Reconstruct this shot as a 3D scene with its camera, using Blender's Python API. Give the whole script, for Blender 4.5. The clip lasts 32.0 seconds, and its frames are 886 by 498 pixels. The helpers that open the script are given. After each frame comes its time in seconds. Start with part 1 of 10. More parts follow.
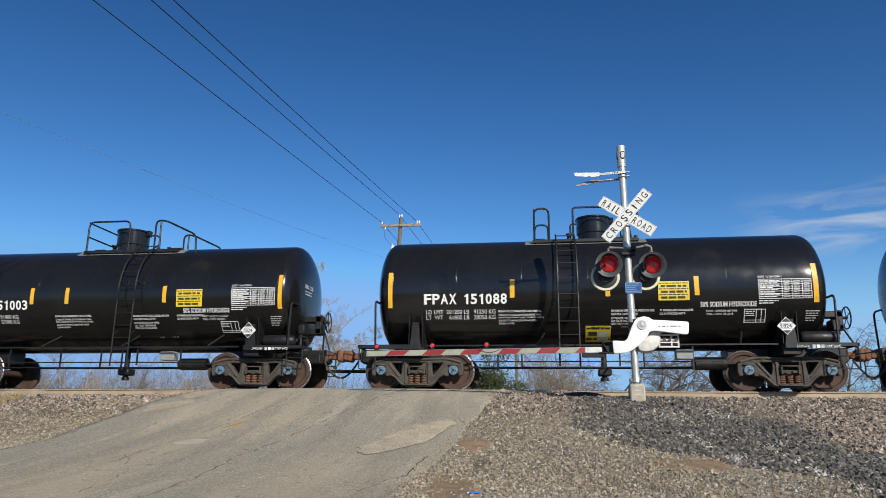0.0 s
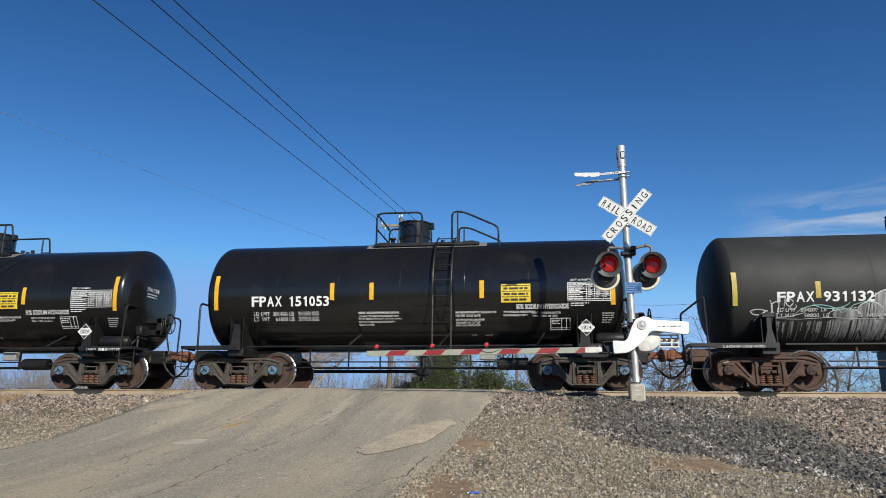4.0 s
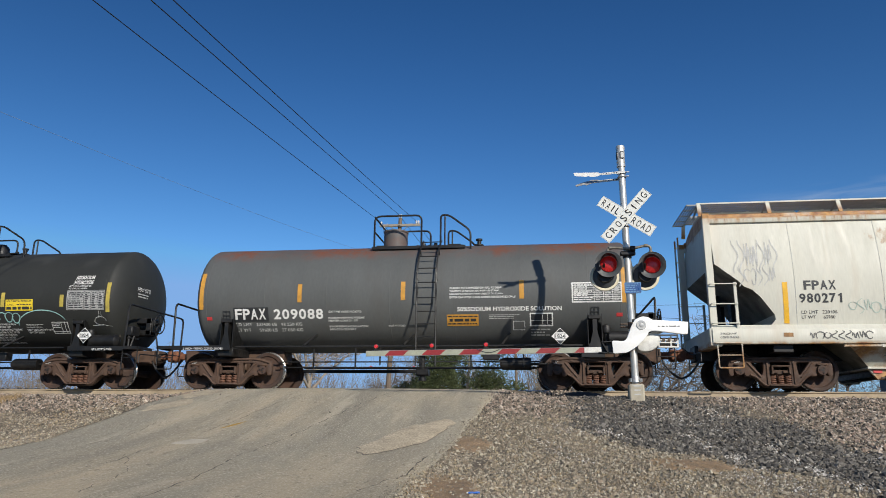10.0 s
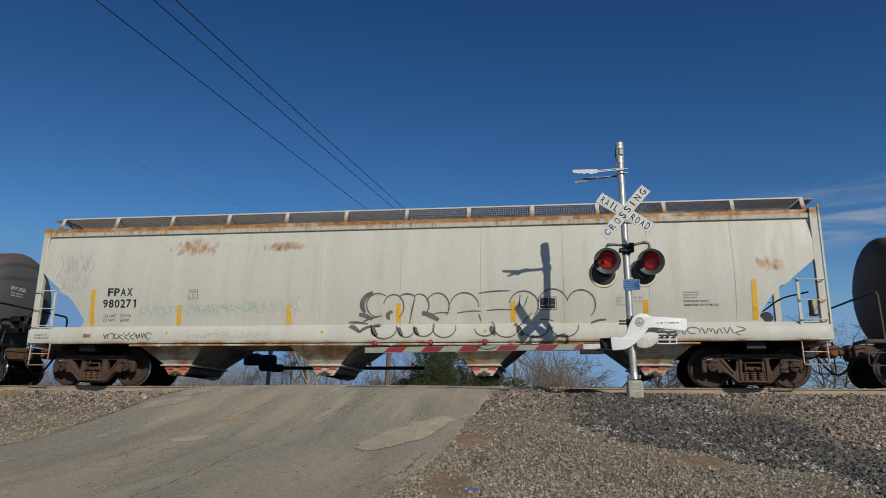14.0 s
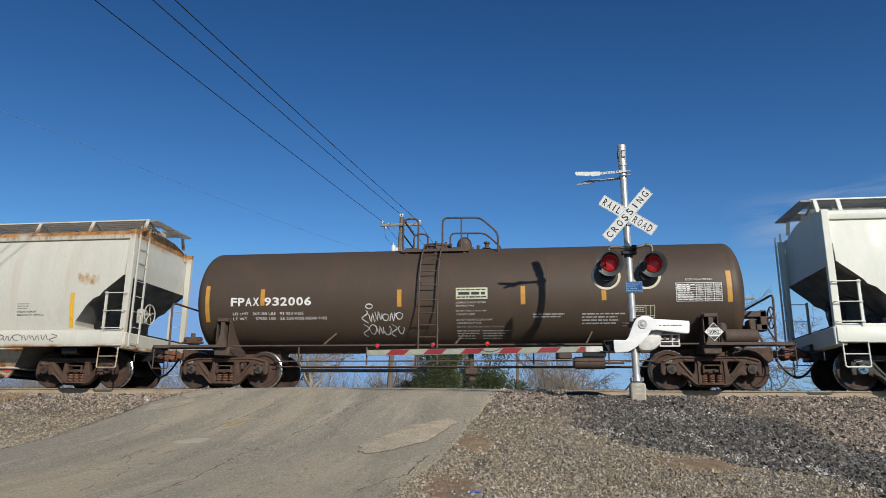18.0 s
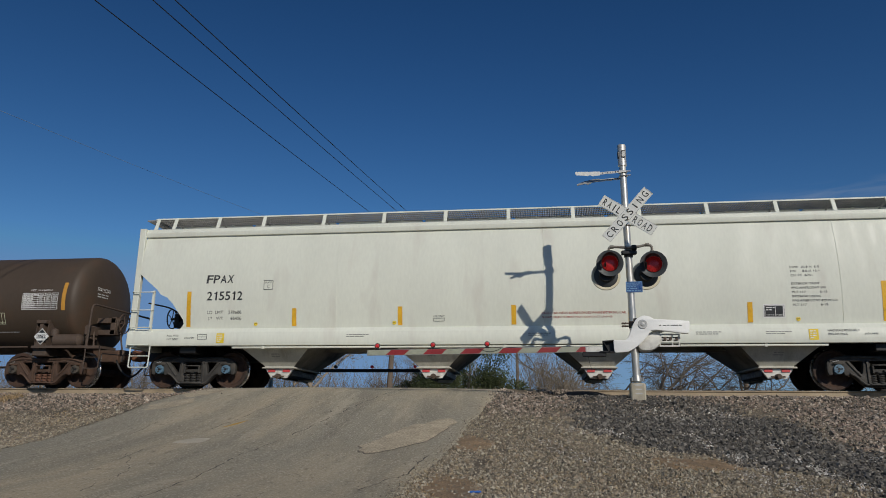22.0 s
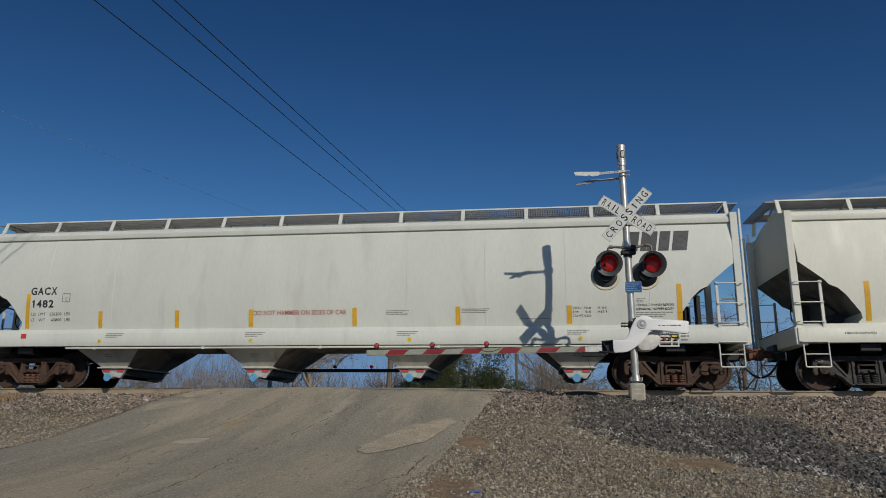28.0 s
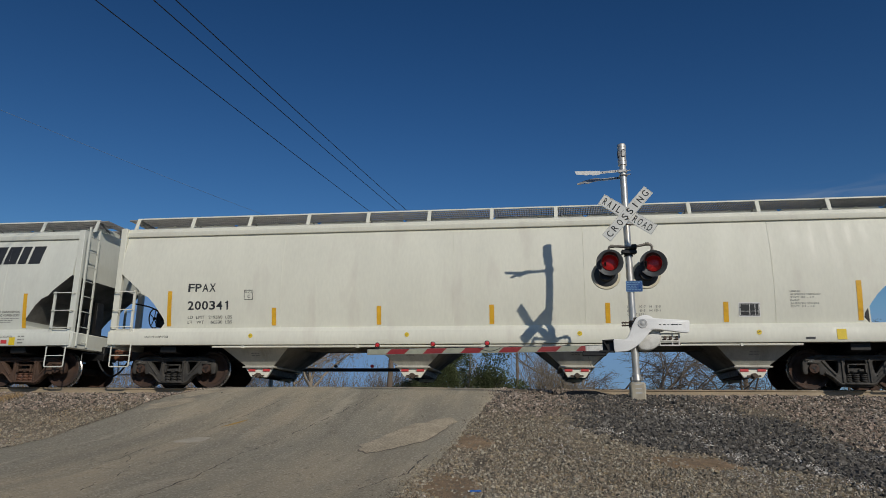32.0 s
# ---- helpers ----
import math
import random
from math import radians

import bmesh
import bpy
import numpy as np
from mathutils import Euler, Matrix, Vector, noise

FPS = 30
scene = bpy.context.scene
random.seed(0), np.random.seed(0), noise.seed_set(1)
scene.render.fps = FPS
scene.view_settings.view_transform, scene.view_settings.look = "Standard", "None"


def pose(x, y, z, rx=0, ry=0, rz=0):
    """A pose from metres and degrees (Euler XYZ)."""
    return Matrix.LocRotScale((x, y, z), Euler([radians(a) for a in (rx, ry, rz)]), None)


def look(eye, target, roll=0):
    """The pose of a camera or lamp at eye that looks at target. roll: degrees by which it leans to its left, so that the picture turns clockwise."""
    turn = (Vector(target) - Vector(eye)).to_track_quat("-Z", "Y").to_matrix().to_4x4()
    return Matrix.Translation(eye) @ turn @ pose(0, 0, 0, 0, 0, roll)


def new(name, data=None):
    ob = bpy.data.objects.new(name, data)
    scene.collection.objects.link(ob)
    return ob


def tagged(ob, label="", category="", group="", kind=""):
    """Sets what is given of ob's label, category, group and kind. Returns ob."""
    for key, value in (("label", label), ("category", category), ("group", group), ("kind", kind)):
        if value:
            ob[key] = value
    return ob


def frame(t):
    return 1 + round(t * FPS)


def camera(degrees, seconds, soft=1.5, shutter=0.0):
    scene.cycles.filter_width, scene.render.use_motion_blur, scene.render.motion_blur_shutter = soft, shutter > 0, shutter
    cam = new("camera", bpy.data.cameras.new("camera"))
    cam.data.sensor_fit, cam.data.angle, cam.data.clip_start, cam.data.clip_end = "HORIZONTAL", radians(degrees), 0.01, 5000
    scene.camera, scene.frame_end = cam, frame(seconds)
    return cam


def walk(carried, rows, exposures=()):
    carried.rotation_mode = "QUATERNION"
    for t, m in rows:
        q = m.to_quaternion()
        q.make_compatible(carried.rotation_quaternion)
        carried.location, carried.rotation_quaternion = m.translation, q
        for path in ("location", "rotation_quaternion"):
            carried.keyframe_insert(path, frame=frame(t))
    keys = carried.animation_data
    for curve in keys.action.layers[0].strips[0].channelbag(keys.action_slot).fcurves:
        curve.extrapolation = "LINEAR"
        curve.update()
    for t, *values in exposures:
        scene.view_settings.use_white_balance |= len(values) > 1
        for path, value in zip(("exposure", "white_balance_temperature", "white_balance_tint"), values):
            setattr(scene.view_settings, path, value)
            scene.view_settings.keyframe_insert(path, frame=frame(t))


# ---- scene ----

# ---------------------------------------------------------------- camera
# World: x along the track, y away from the camera, z = 0 at the rail heads.
TRACK_Y = 18.18          # centre line of the track
EYE = (0.0, 0.0, -0.774)
cam = camera(64.14, 32.0, soft=0.52, shutter=0.1)


def aim(dx, dy):
    """The tripod's view, nudged by a small turn to the left (dx) and down (dy), in 1/1251 radian."""
    yaw, pitch = radians(7.945) + dx / 1251, radians(13.806) + dy / 1330
    d = Vector((-math.sin(yaw) * math.cos(pitch), math.cos(yaw) * math.cos(pitch), math.sin(pitch)))
    return look(EYE, Vector(EYE) + d, 0.571)


NUDGES = [(0, 0, 0), (9, 0, 0), (10, -1, 0), (10.5, 0, -1.2), (12.5, 0, -1.2), (13, 0, -0.5), (13.5, -1.6, -1.5),
          (14, -3.1, -6.1), (14.5, -3.1, -13.8), (15.5, -2.4, -17), (16.5, -1.6, -16.8), (17, -1.6, -12.3),
          (17.5, 1.2, -1.5), (18.5, 1.2, -1.5), (19, 0, -4.4), (19.5, 0, -3), (20, 1.2, -1.5), (21, 1.2, -2.6),
          (21.5, 1.2, -2.8), (22, 1.2, -1.5), (23, 0.3, -1.5), (24, 1.2, -1.5), (25.5, 1.2, -1.5), (27.5, 0, -1.5),
          (29.5, 0, -1.7), (30, 0, -3), (30.5, 0, -3), (31, 0, -1.6), (32, 1.2, -2.8)]
EXPOSURES = [(0, 0.04), (6, 0.04), (9, 0.0), (11, -0.2), (13, -0.6), (14, -0.66), (14.5, -0.66), (16.5, -0.45), (17, -0.4), (18, -0.2), (19, -0.18), (20, -0.42), (21, -0.66), (23, -0.96), (27, -0.96), (32, -0.94)]
walk(cam, [(t, aim(dx, dy)) for t, dx, dy in NUDGES], EXPOSURES)

# ---------------------------------------------------------------- light
SUN_TO = Vector((-1.613, 2.48, -1.59)).normalized()    # the way the sunlight goes
SUN_ELEV = math.asin(-SUN_TO.z)
SUN_AZ = math.atan2(-SUN_TO.x, -SUN_TO.y)


def build_sky():
    w = bpy.data.worlds.new("sky")
    scene.world = w
    w.use_nodes = True
    nt = w.node_tree
    n, l = nt.nodes, nt.links
    n.clear()
    out, bg = n.new("ShaderNodeOutputWorld"), n.new("ShaderNodeBackground")
    sky = n.new("ShaderNodeTexSky")
    sky.sky_type, sky.sun_disc = "NISHITA", False
    sky.sun_elevation, sky.sun_rotation = SUN_ELEV, SUN_AZ
    sky.altitude, sky.air_density, sky.dust_density, sky.ozone_density = 200, 1.0, 0.35, 2.2
    bg.inputs["Strength"].default_value = 2.06
    dim, gam, hue = n.new("ShaderNodeVectorMath"), n.new("ShaderNodeGamma"), n.new("ShaderNodeHueSaturation")
    dim.operation = "SCALE"
    dim.inputs["Scale"].default_value = 0.085
    gam.inputs["Gamma"].default_value = 1.5
    hue.inputs["Saturation"].default_value = 1.12
    l.new(sky.outputs["Color"], dim.inputs[0])
    l.new(dim.outputs["Vector"], gam.inputs["Color"])
    l.new(gam.outputs["Color"], hue.inputs["Color"])
    # thin streaks of cirrus low in the sky
    tc, mp = n.new("ShaderNodeTexCoord"), n.new("ShaderNodeMapping")
    mp.inputs["Scale"].default_value = (4.0, 3.0, 20.0)
    mp.inputs["Rotation"].default_value = (0.0, radians(11), 0.0)
    no = n.new("ShaderNodeTexNoise")
    no.inputs["Scale"].default_value, no.inputs["Detail"].default_value, no.inputs["Distortion"].default_value = 2.2, 9.0, 0.9
    ramp = n.new("ShaderNodeValToRGB")
    ramp.color_ramp.elements[0].position, ramp.color_ramp.elements[1].position = 0.42, 0.72
    band = n.new("ShaderNodeSeparateXYZ")
    zr, xr, mul, mul2 = n.new("ShaderNodeMapRange"), n.new("ShaderNodeMapRange"), n.new("ShaderNodeMath"), n.new("ShaderNodeMath")
    zr2, mul3 = n.new("ShaderNodeMapRange"), n.new("ShaderNodeMath")
    zr.inputs["From Min"].default_value, zr.inputs["From Max"].default_value = 0.295, 0.255
    zr2.inputs["From Min"].default_value, zr2.inputs["From Max"].default_value = 0.20, 0.245
    xr.inputs["From Min"].default_value, xr.inputs["From Max"].default_value = 0.24, 0.37
    for m in (mul, mul2, mul3):
        m.operation = "MULTIPLY"
    mix = n.new("ShaderNodeMixRGB")
    mix.inputs["Color2"].default_value = (0.24, 0.28, 0.34, 1)
    l.new(tc.outputs["Generated"], mp.inputs["Vector"])
    l.new(mp.outputs["Vector"], no.inputs["Vector"])
    l.new(no.outputs["Fac"], ramp.inputs["Fac"])
    l.new(tc.outputs["Generated"], band.inputs["Vector"])
    l.new(band.outputs["Z"], zr.inputs["Value"])
    l.new(band.outputs["Z"], zr2.inputs["Value"])
    l.new(band.outputs["X"], xr.inputs["Value"])
    l.new(zr.outputs["Result"], mul.inputs[0])
    l.new(xr.outputs["Result"], mul.inputs[1])
    l.new(mul.outputs[0], mul3.inputs[0])
    l.new(zr2.outputs["Result"], mul3.inputs[1])
    l.new(mul3.outputs[0], mul2.inputs[0])
    l.new(ramp.outputs["Color"], mul2.inputs[1])
    l.new(mul2.outputs[0], mix.inputs["Fac"])
    # pale haze along the horizon
    hz, hmix = n.new("ShaderNodeMapRange"), n.new("ShaderNodeMixRGB")
    hz.inputs["From Min"].default_value, hz.inputs["From Max"].default_value = 0.22, 0.0
    hz.inputs["To Max"].default_value = 0.85
    hmix.inputs["Color2"].default_value = (0.145, 0.25, 0.345, 1)
    l.new(band.outputs["Z"], hz.inputs["Value"])
    cap = n.new("ShaderNodeMixRGB")          # the glow round the sun is left to the sun lamp
    cap.blend_type = "DARKEN"
    cap.inputs["Fac"].default_value = 1.0
    cap.inputs["Color2"].default_value = (0.12, 0.23, 0.44, 1)
    hx, hm = n.new("ShaderNodeMapRange"), n.new("ShaderNodeMath")
    hx.interpolation_type = "SMOOTHSTEP"
    for i, v in enumerate((-0.70, 0.25, 0.2, 1.0)):
        hx.inputs[i + 1].default_value = v
    hm.operation = "MULTIPLY"
    l.new(band.outputs["X"], hx.inputs["Value"])
    l.new(hz.outputs["Result"], hm.inputs[0])
    l.new(hx.outputs["Result"], hm.inputs[1])
    l.new(hm.outputs[0], hmix.inputs["Fac"])
    gx, gm = n.new("ShaderNodeMapRange"), n.new("ShaderNodeVectorMath")      # deeper blue away from the sun
    gx.interpolation_type = "SMOOTHSTEP"
    for i, v in enumerate((-0.85, 0.55, 0.88, 1.10)):
        gx.inputs[i + 1].default_value = v
    gm.operation = "SCALE"
    l.new(band.outputs["X"], gx.inputs["Value"])
    l.new(cap.outputs["Color"], gm.inputs[0])
    l.new(gx.outputs["Result"], gm.inputs["Scale"])
    l.new(hue.outputs["Color"], cap.inputs["Color1"])
    l.new(gm.outputs["Vector"], hmix.inputs["Color1"])
    l.new(hmix.outputs["Color"], mix.inputs["Color1"])
    l.new(mix.outputs["Color"], bg.inputs["Color"])
    l.new(bg.outputs["Background"], out.inputs["Surface"])


build_sky()
sun_data = bpy.data.lights.new("sun", "SUN")
sun_data.energy, sun_data.angle, sun_data.color = 5.0, radians(0.53), (1.0, 0.93, 0.82)
sun = new("sun", sun_data)
sun.rotation_euler = SUN_TO.to_track_quat("-Z", "Y").to_euler()
sun.location = (6, -10, 30)

# ---------------------------------------------------------------- materials


def material(name, colour, rough=0.6, metal=0.0, vary=0.25, scale=3.0, bump=0.0, bump_scale=40.0, stain=None, stain_amount=0.0,
             stain_scale=1.2, streak=(1, 1, 1), island=0.0, objects=0.0, glow=0.0, grain=0.12, spec=0.5, coat=0.0, gloss_vary=0.15, fine_scale=0.0):
    """A weathered surface: base colour varied at two scales, a second colour in stains, varied gloss and fine relief."""
    m = bpy.data.materials.new(name)
    m.use_nodes = True
    nt = m.node_tree
    n, l = nt.nodes, nt.links
    bs = n["Principled BSDF"]
    bs.inputs["Metallic"].default_value = metal
    bs.inputs["Specular IOR Level"].default_value = spec
    bs.inputs["Coat Weight"].default_value = coat
    bs.inputs["Coat Roughness"].default_value = 0.08
    tc, mp = n.new("ShaderNodeTexCoord"), n.new("ShaderNodeMapping")
    mp.inputs["Scale"].default_value = streak
    l.new(tc.outputs["Object"], mp.inputs["Vector"])

    def noise_of(sc, detail=5.0, vec=mp.outputs["Vector"]):
        t = n.new("ShaderNodeTexNoise")
        t.inputs["Scale"].default_value, t.inputs["Detail"].default_value = sc, detail
        l.new(vec, t.inputs["Vector"])
        return t.outputs["Fac"]

    def ranged(v, a, b, c, d):
        r = n.new("ShaderNodeMapRange")
        for i, x in enumerate((a, b, c, d)):
            r.inputs[i + 1].default_value = x
        l.new(v, r.inputs[0])
        return r.outputs[0]

    def times(a, b):
        k = n.new("ShaderNodeMath")
        k.operation = "MULTIPLY"
        l.new(a, k.inputs[0])
        l.new(b, k.inputs[1])
        return k.outputs[0]

    big = noise_of(scale)
    value = ranged(big, 0.3, 0.7, 1 - vary, 1 + vary)
    fine = noise_of(fine_scale or scale * 17, 3.0)
    value = times(value, ranged(fine, 0.3, 0.7, 1 - grain, 1 + grain))
    if island:
        g = n.new("ShaderNodeNewGeometry")
        value = times(value, ranged(g.outputs["Random Per Island"], 0, 1, 1 - island, 1 + island))
    if objects:
        o = n.new("ShaderNodeObjectInfo")
        value = times(value, ranged(o.outputs["Random"], 0, 1, 1 - objects, 1 + objects))
    hsv = n.new("ShaderNodeHueSaturation")
    hsv.inputs["Color"].default_value = (*colour, 1)
    l.new(value, hsv.inputs["Value"])
    col = hsv.outputs["Color"]
    if stain:
        mask = ranged(noise_of(stain_scale, 8.0), 0.62 - 0.25 * stain_amount, 0.72, 0.0, min(1.0, 0.4 + stain_amount))
        mx = n.new("ShaderNodeMixRGB")
        mx.inputs["Color2"].default_value = (*stain, 1)
        l.new(mask, mx.inputs["Fac"])
        l.new(col, mx.inputs["Color1"])
        col = mx.outputs["Color"]
    l.new(col, bs.inputs["Base Color"])
    l.new(ranged(noise_of(scale * 4, 4.0), 0.3, 0.7, max(0.03, rough - gloss_vary), min(1, rough + gloss_vary)), bs.inputs["Roughness"])
    if bump:
        b = n.new("ShaderNodeBump")
        b.inputs["Strength"].default_value, b.inputs["Distance"].default_value = 0.6, bump
        l.new(noise_of(bump_scale, 6.0, tc.outputs["Object"]), b.inputs["Height"])
        l.new(b.outputs["Normal"], bs.inputs["Normal"])
    if glow:
        bs.inputs["Emission Color"].default_value = (*colour, 1)
        bs.inputs["Emission Strength"].default_value = glow
    return m


def pebbles(name, colours, rough=0.9):
    """Broken stone: each island takes one of several colours, with its own lightness."""
    m = bpy.data.materials.new(name)
    m.use_nodes = True
    n, l = m.node_tree.nodes, m.node_tree.links
    bs = n["Principled BSDF"]
    bs.inputs["Roughness"].default_value = rough
    g, ramp = n.new("ShaderNodeNewGeometry"), n.new("ShaderNodeValToRGB")
    e = ramp.color_ramp
    e.interpolation = "CONSTANT"
    for i, c in enumerate(colours):
        s = e.elements[0] if i == 0 else e.elements.new(i / len(colours))
        s.position, s.color = i / len(colours), (*c, 1)
    while len(e.elements) > len(colours):
        e.elements.remove(e.elements[-1])
    l.new(g.outputs["Random Per Island"], ramp.inputs["Fac"])
    tc, no, hs, mr = n.new("ShaderNodeTexCoord"), n.new("ShaderNodeTexNoise"), n.new("ShaderNodeHueSaturation"), n.new("ShaderNodeMapRange")
    no.inputs["Scale"].default_value, no.inputs["Detail"].default_value = 14.0, 5.0
    for i, x in enumerate((0.3, 0.7, 0.65, 1.35)):
        mr.inputs[i + 1].default_value = x
    l.new(tc.outputs["Object"], no.inputs["Vector"])
    l.new(no.outputs["Fac"], mr.inputs[0])
    l.new(mr.outputs[0], hs.inputs["Value"])
    l.new(ramp.outputs["Color"], hs.inputs["Color"])
    l.new(hs.outputs["Color"], bs.inputs["Base Color"])
    return m


def asphalt_material():
    """Old bleached asphalt: grey binder and tan dust in drifts, worn streaks along the road, pale chips and pits."""
    m = bpy.data.materials.new("old_asphalt")
    m.use_nodes = True
    n, l = m.node_tree.nodes, m.node_tree.links
    bs, tc = n["Principled BSDF"], n.new("ShaderNodeTexCoord")
    bs.inputs["Roughness"].default_value, bs.inputs["Specular IOR Level"].default_value = 0.95, 0.2

    def field(scale, sc, detail, a, b, c, d, rough=0.6):
        mp, t, r = n.new("ShaderNodeMapping"), n.new("ShaderNodeTexNoise"), n.new("ShaderNodeMapRange")
        mp.inputs["Scale"].default_value = scale
        t.inputs["Scale"].default_value, t.inputs["Detail"].default_value, t.inputs["Roughness"].default_value = sc, detail, rough
        for i, x in enumerate((a, b, c, d)):
            r.inputs[i + 1].default_value = x
        l.new(tc.outputs["Object"], mp.inputs["Vector"])
        l.new(mp.outputs["Vector"], t.inputs["Vector"])
        l.new(t.outputs["Fac"], r.inputs[0])
        return r.outputs[0]

    def blend(a, b, fac):
        x = n.new("ShaderNodeMixRGB")
        for k, v in (("Color1", a), ("Color2", b)):
            if isinstance(v, tuple):
                x.inputs[k].default_value = (*v, 1)
            else:
                l.new(v, x.inputs[k])
        l.new(fac, x.inputs["Fac"])
        return x.outputs["Color"]

    c = blend((0.38, 0.342, 0.262), (0.545, 0.455, 0.315), field((1, 0.3, 1), 0.5, 6, 0.40, 0.60, 0, 1))
    c = blend(c, (0.30, 0.27, 0.21), field((2.6, 0.22, 1), 0.55, 8, 0.50, 0.66, 0, 0.7))
    c = blend(c, (0.64, 0.565, 0.42), field((3.2, 0.3, 1), 0.8, 8, 0.55, 0.68, 0, 0.55))
    c = blend(c, (0.19, 0.165, 0.12), field((1, 0.6, 1), 9, 6, 0.60, 0.68, 0, 0.6))
    c = blend(c, (0.25, 0.23, 0.18), field((2.2, 0.35, 1), 1.1, 7, 0.58, 0.78, 0, 0.4))
    c = blend(c, (0.78, 0.71, 0.55), field((1, 1, 1), 34, 4, 0.52, 0.66, 0, 0.6))
    c = blend(c, (0.2, 0.175, 0.135), field((1, 1, 1), 38, 4, 0.55, 0.68, 0, 0.55))
    l.new(c, bs.inputs["Base Color"])
    b = n.new("ShaderNodeBump")
    b.inputs["Strength"].default_value, b.inputs["Distance"].default_value = 0.9, 0.045
    l.new(field((1, 1, 1), 17, 9, 0.2, 0.8, 0, 1, 0.75), b.inputs["Height"])
    l.new(b.outputs["Normal"], bs.inputs["Normal"])
    return m


def rusting(m, spots):
    """Adds rust to a painted car: along the roof edge in runs, at the sill's lower edge, and in a few blooms (x, z, rx, rz)."""
    n, l = m.node_tree.nodes, m.node_tree.links
    bs, tc = n["Principled BSDF"], n.new("ShaderNodeTexCoord")
    xyz = n.new("ShaderNodeSeparateXYZ")
    l.new(tc.outputs["Object"], xyz.inputs["Vector"])

    def math_(op, a, b):
        k = n.new("ShaderNodeMath")
        k.operation = op
        for i, v in enumerate((a, b)):
            if isinstance(v, (int, float)):
                k.inputs[i].default_value = v
            else:
                l.new(v, k.inputs[i])
        return k.outputs[0]

    def rng(v, a, b, c, d):
        r = n.new("ShaderNodeMapRange")
        for i, x in enumerate((a, b, c, d)):
            r.inputs[i + 1].default_value = x
        l.new(v, r.inputs[0])
        return r.outputs[0]

    def noise_(scale, sc, detail=8.0):
        mp, t = n.new("ShaderNodeMapping"), n.new("ShaderNodeTexNoise")
        mp.inputs["Scale"].default_value = scale
        t.inputs["Scale"].default_value, t.inputs["Detail"].default_value, t.inputs["Roughness"].default_value = sc, detail, 0.65
        l.new(tc.outputs["Object"], mp.inputs["Vector"])
        l.new(mp.outputs["Vector"], t.inputs["Vector"])
        return t.outputs["Fac"]

    z = xyz.outputs["Z"]
    mask = math_("MULTIPLY", math_("MULTIPLY", rng(z, 3.90, 3.955, 0.0, 1.0), rng(z, 4.40, 4.2, 0.0, 1.0)), rng(noise_((1, 1, 0.6), 1.1), 0.28, 0.42, 0.0, 1.0))
    fringe = math_("MULTIPLY", math_("MULTIPLY", rng(z, 3.78, 3.92, 0.0, 1.0), rng(z, 4.40, 4.2, 0.0, 1.0)), rng(noise_((7, 1, 0.4), 1.2), 0.46, 0.62, 0.0, 0.95))
    mask = math_("MAXIMUM", mask, fringe)
    low = math_("MULTIPLY", rng(z, 1.075, 1.01, 0.0, 1.0), rng(noise_((1, 1, 1), 1.7), 0.42, 0.58, 0.0, 0.95))
    mask = math_("MAXIMUM", mask, low)
    bay = math_("MULTIPLY", rng(z, 0.98, 0.9, 0.0, 1.0), rng(noise_((1.5, 1, 0.9), 1.6), 0.52, 0.66, 0.0, 0.8))
    mask = math_("MAXIMUM", mask, bay)
    for cx, cz, rx, rz in spots:
        dx = math_("DIVIDE", math_("SUBTRACT", xyz.outputs["X"], cx), rx)
        dz = math_("DIVIDE", math_("SUBTRACT", z, cz), rz)
        d2 = math_("ADD", math_("MULTIPLY", dx, dx), math_("MULTIPLY", dz, dz))
        w = math_("SUBTRACT", math_("MULTIPLY", noise_((2.2, 1, 1.2), 3.0), 2.4), math_("ADD", math_("MULTIPLY", d2, 0.55), 0.75))
        mask = math_("MAXIMUM", mask, rng(w, 0.0, 0.55, 0.0, 0.95))
    tone = n.new("ShaderNodeMixRGB")
    tone.inputs["Color1"].default_value, tone.inputs["Color2"].default_value = (0.19, 0.068, 0.02, 1), (0.46, 0.245, 0.075, 1)
    l.new(rng(noise_((1, 1, 1), 7.0), 0.35, 0.65, 0.0, 1.0), tone.inputs["Fac"])
    mx = n.new("ShaderNodeMixRGB")
    old = bs.inputs["Base Color"].links[0].from_socket
    l.new(old, mx.inputs["Color1"])
    l.new(tone.outputs["Color"], mx.inputs["Color2"])
    l.new(mask, mx.inputs["Fac"])
    l.new(mx.outputs["Color"], bs.inputs["Base Color"])



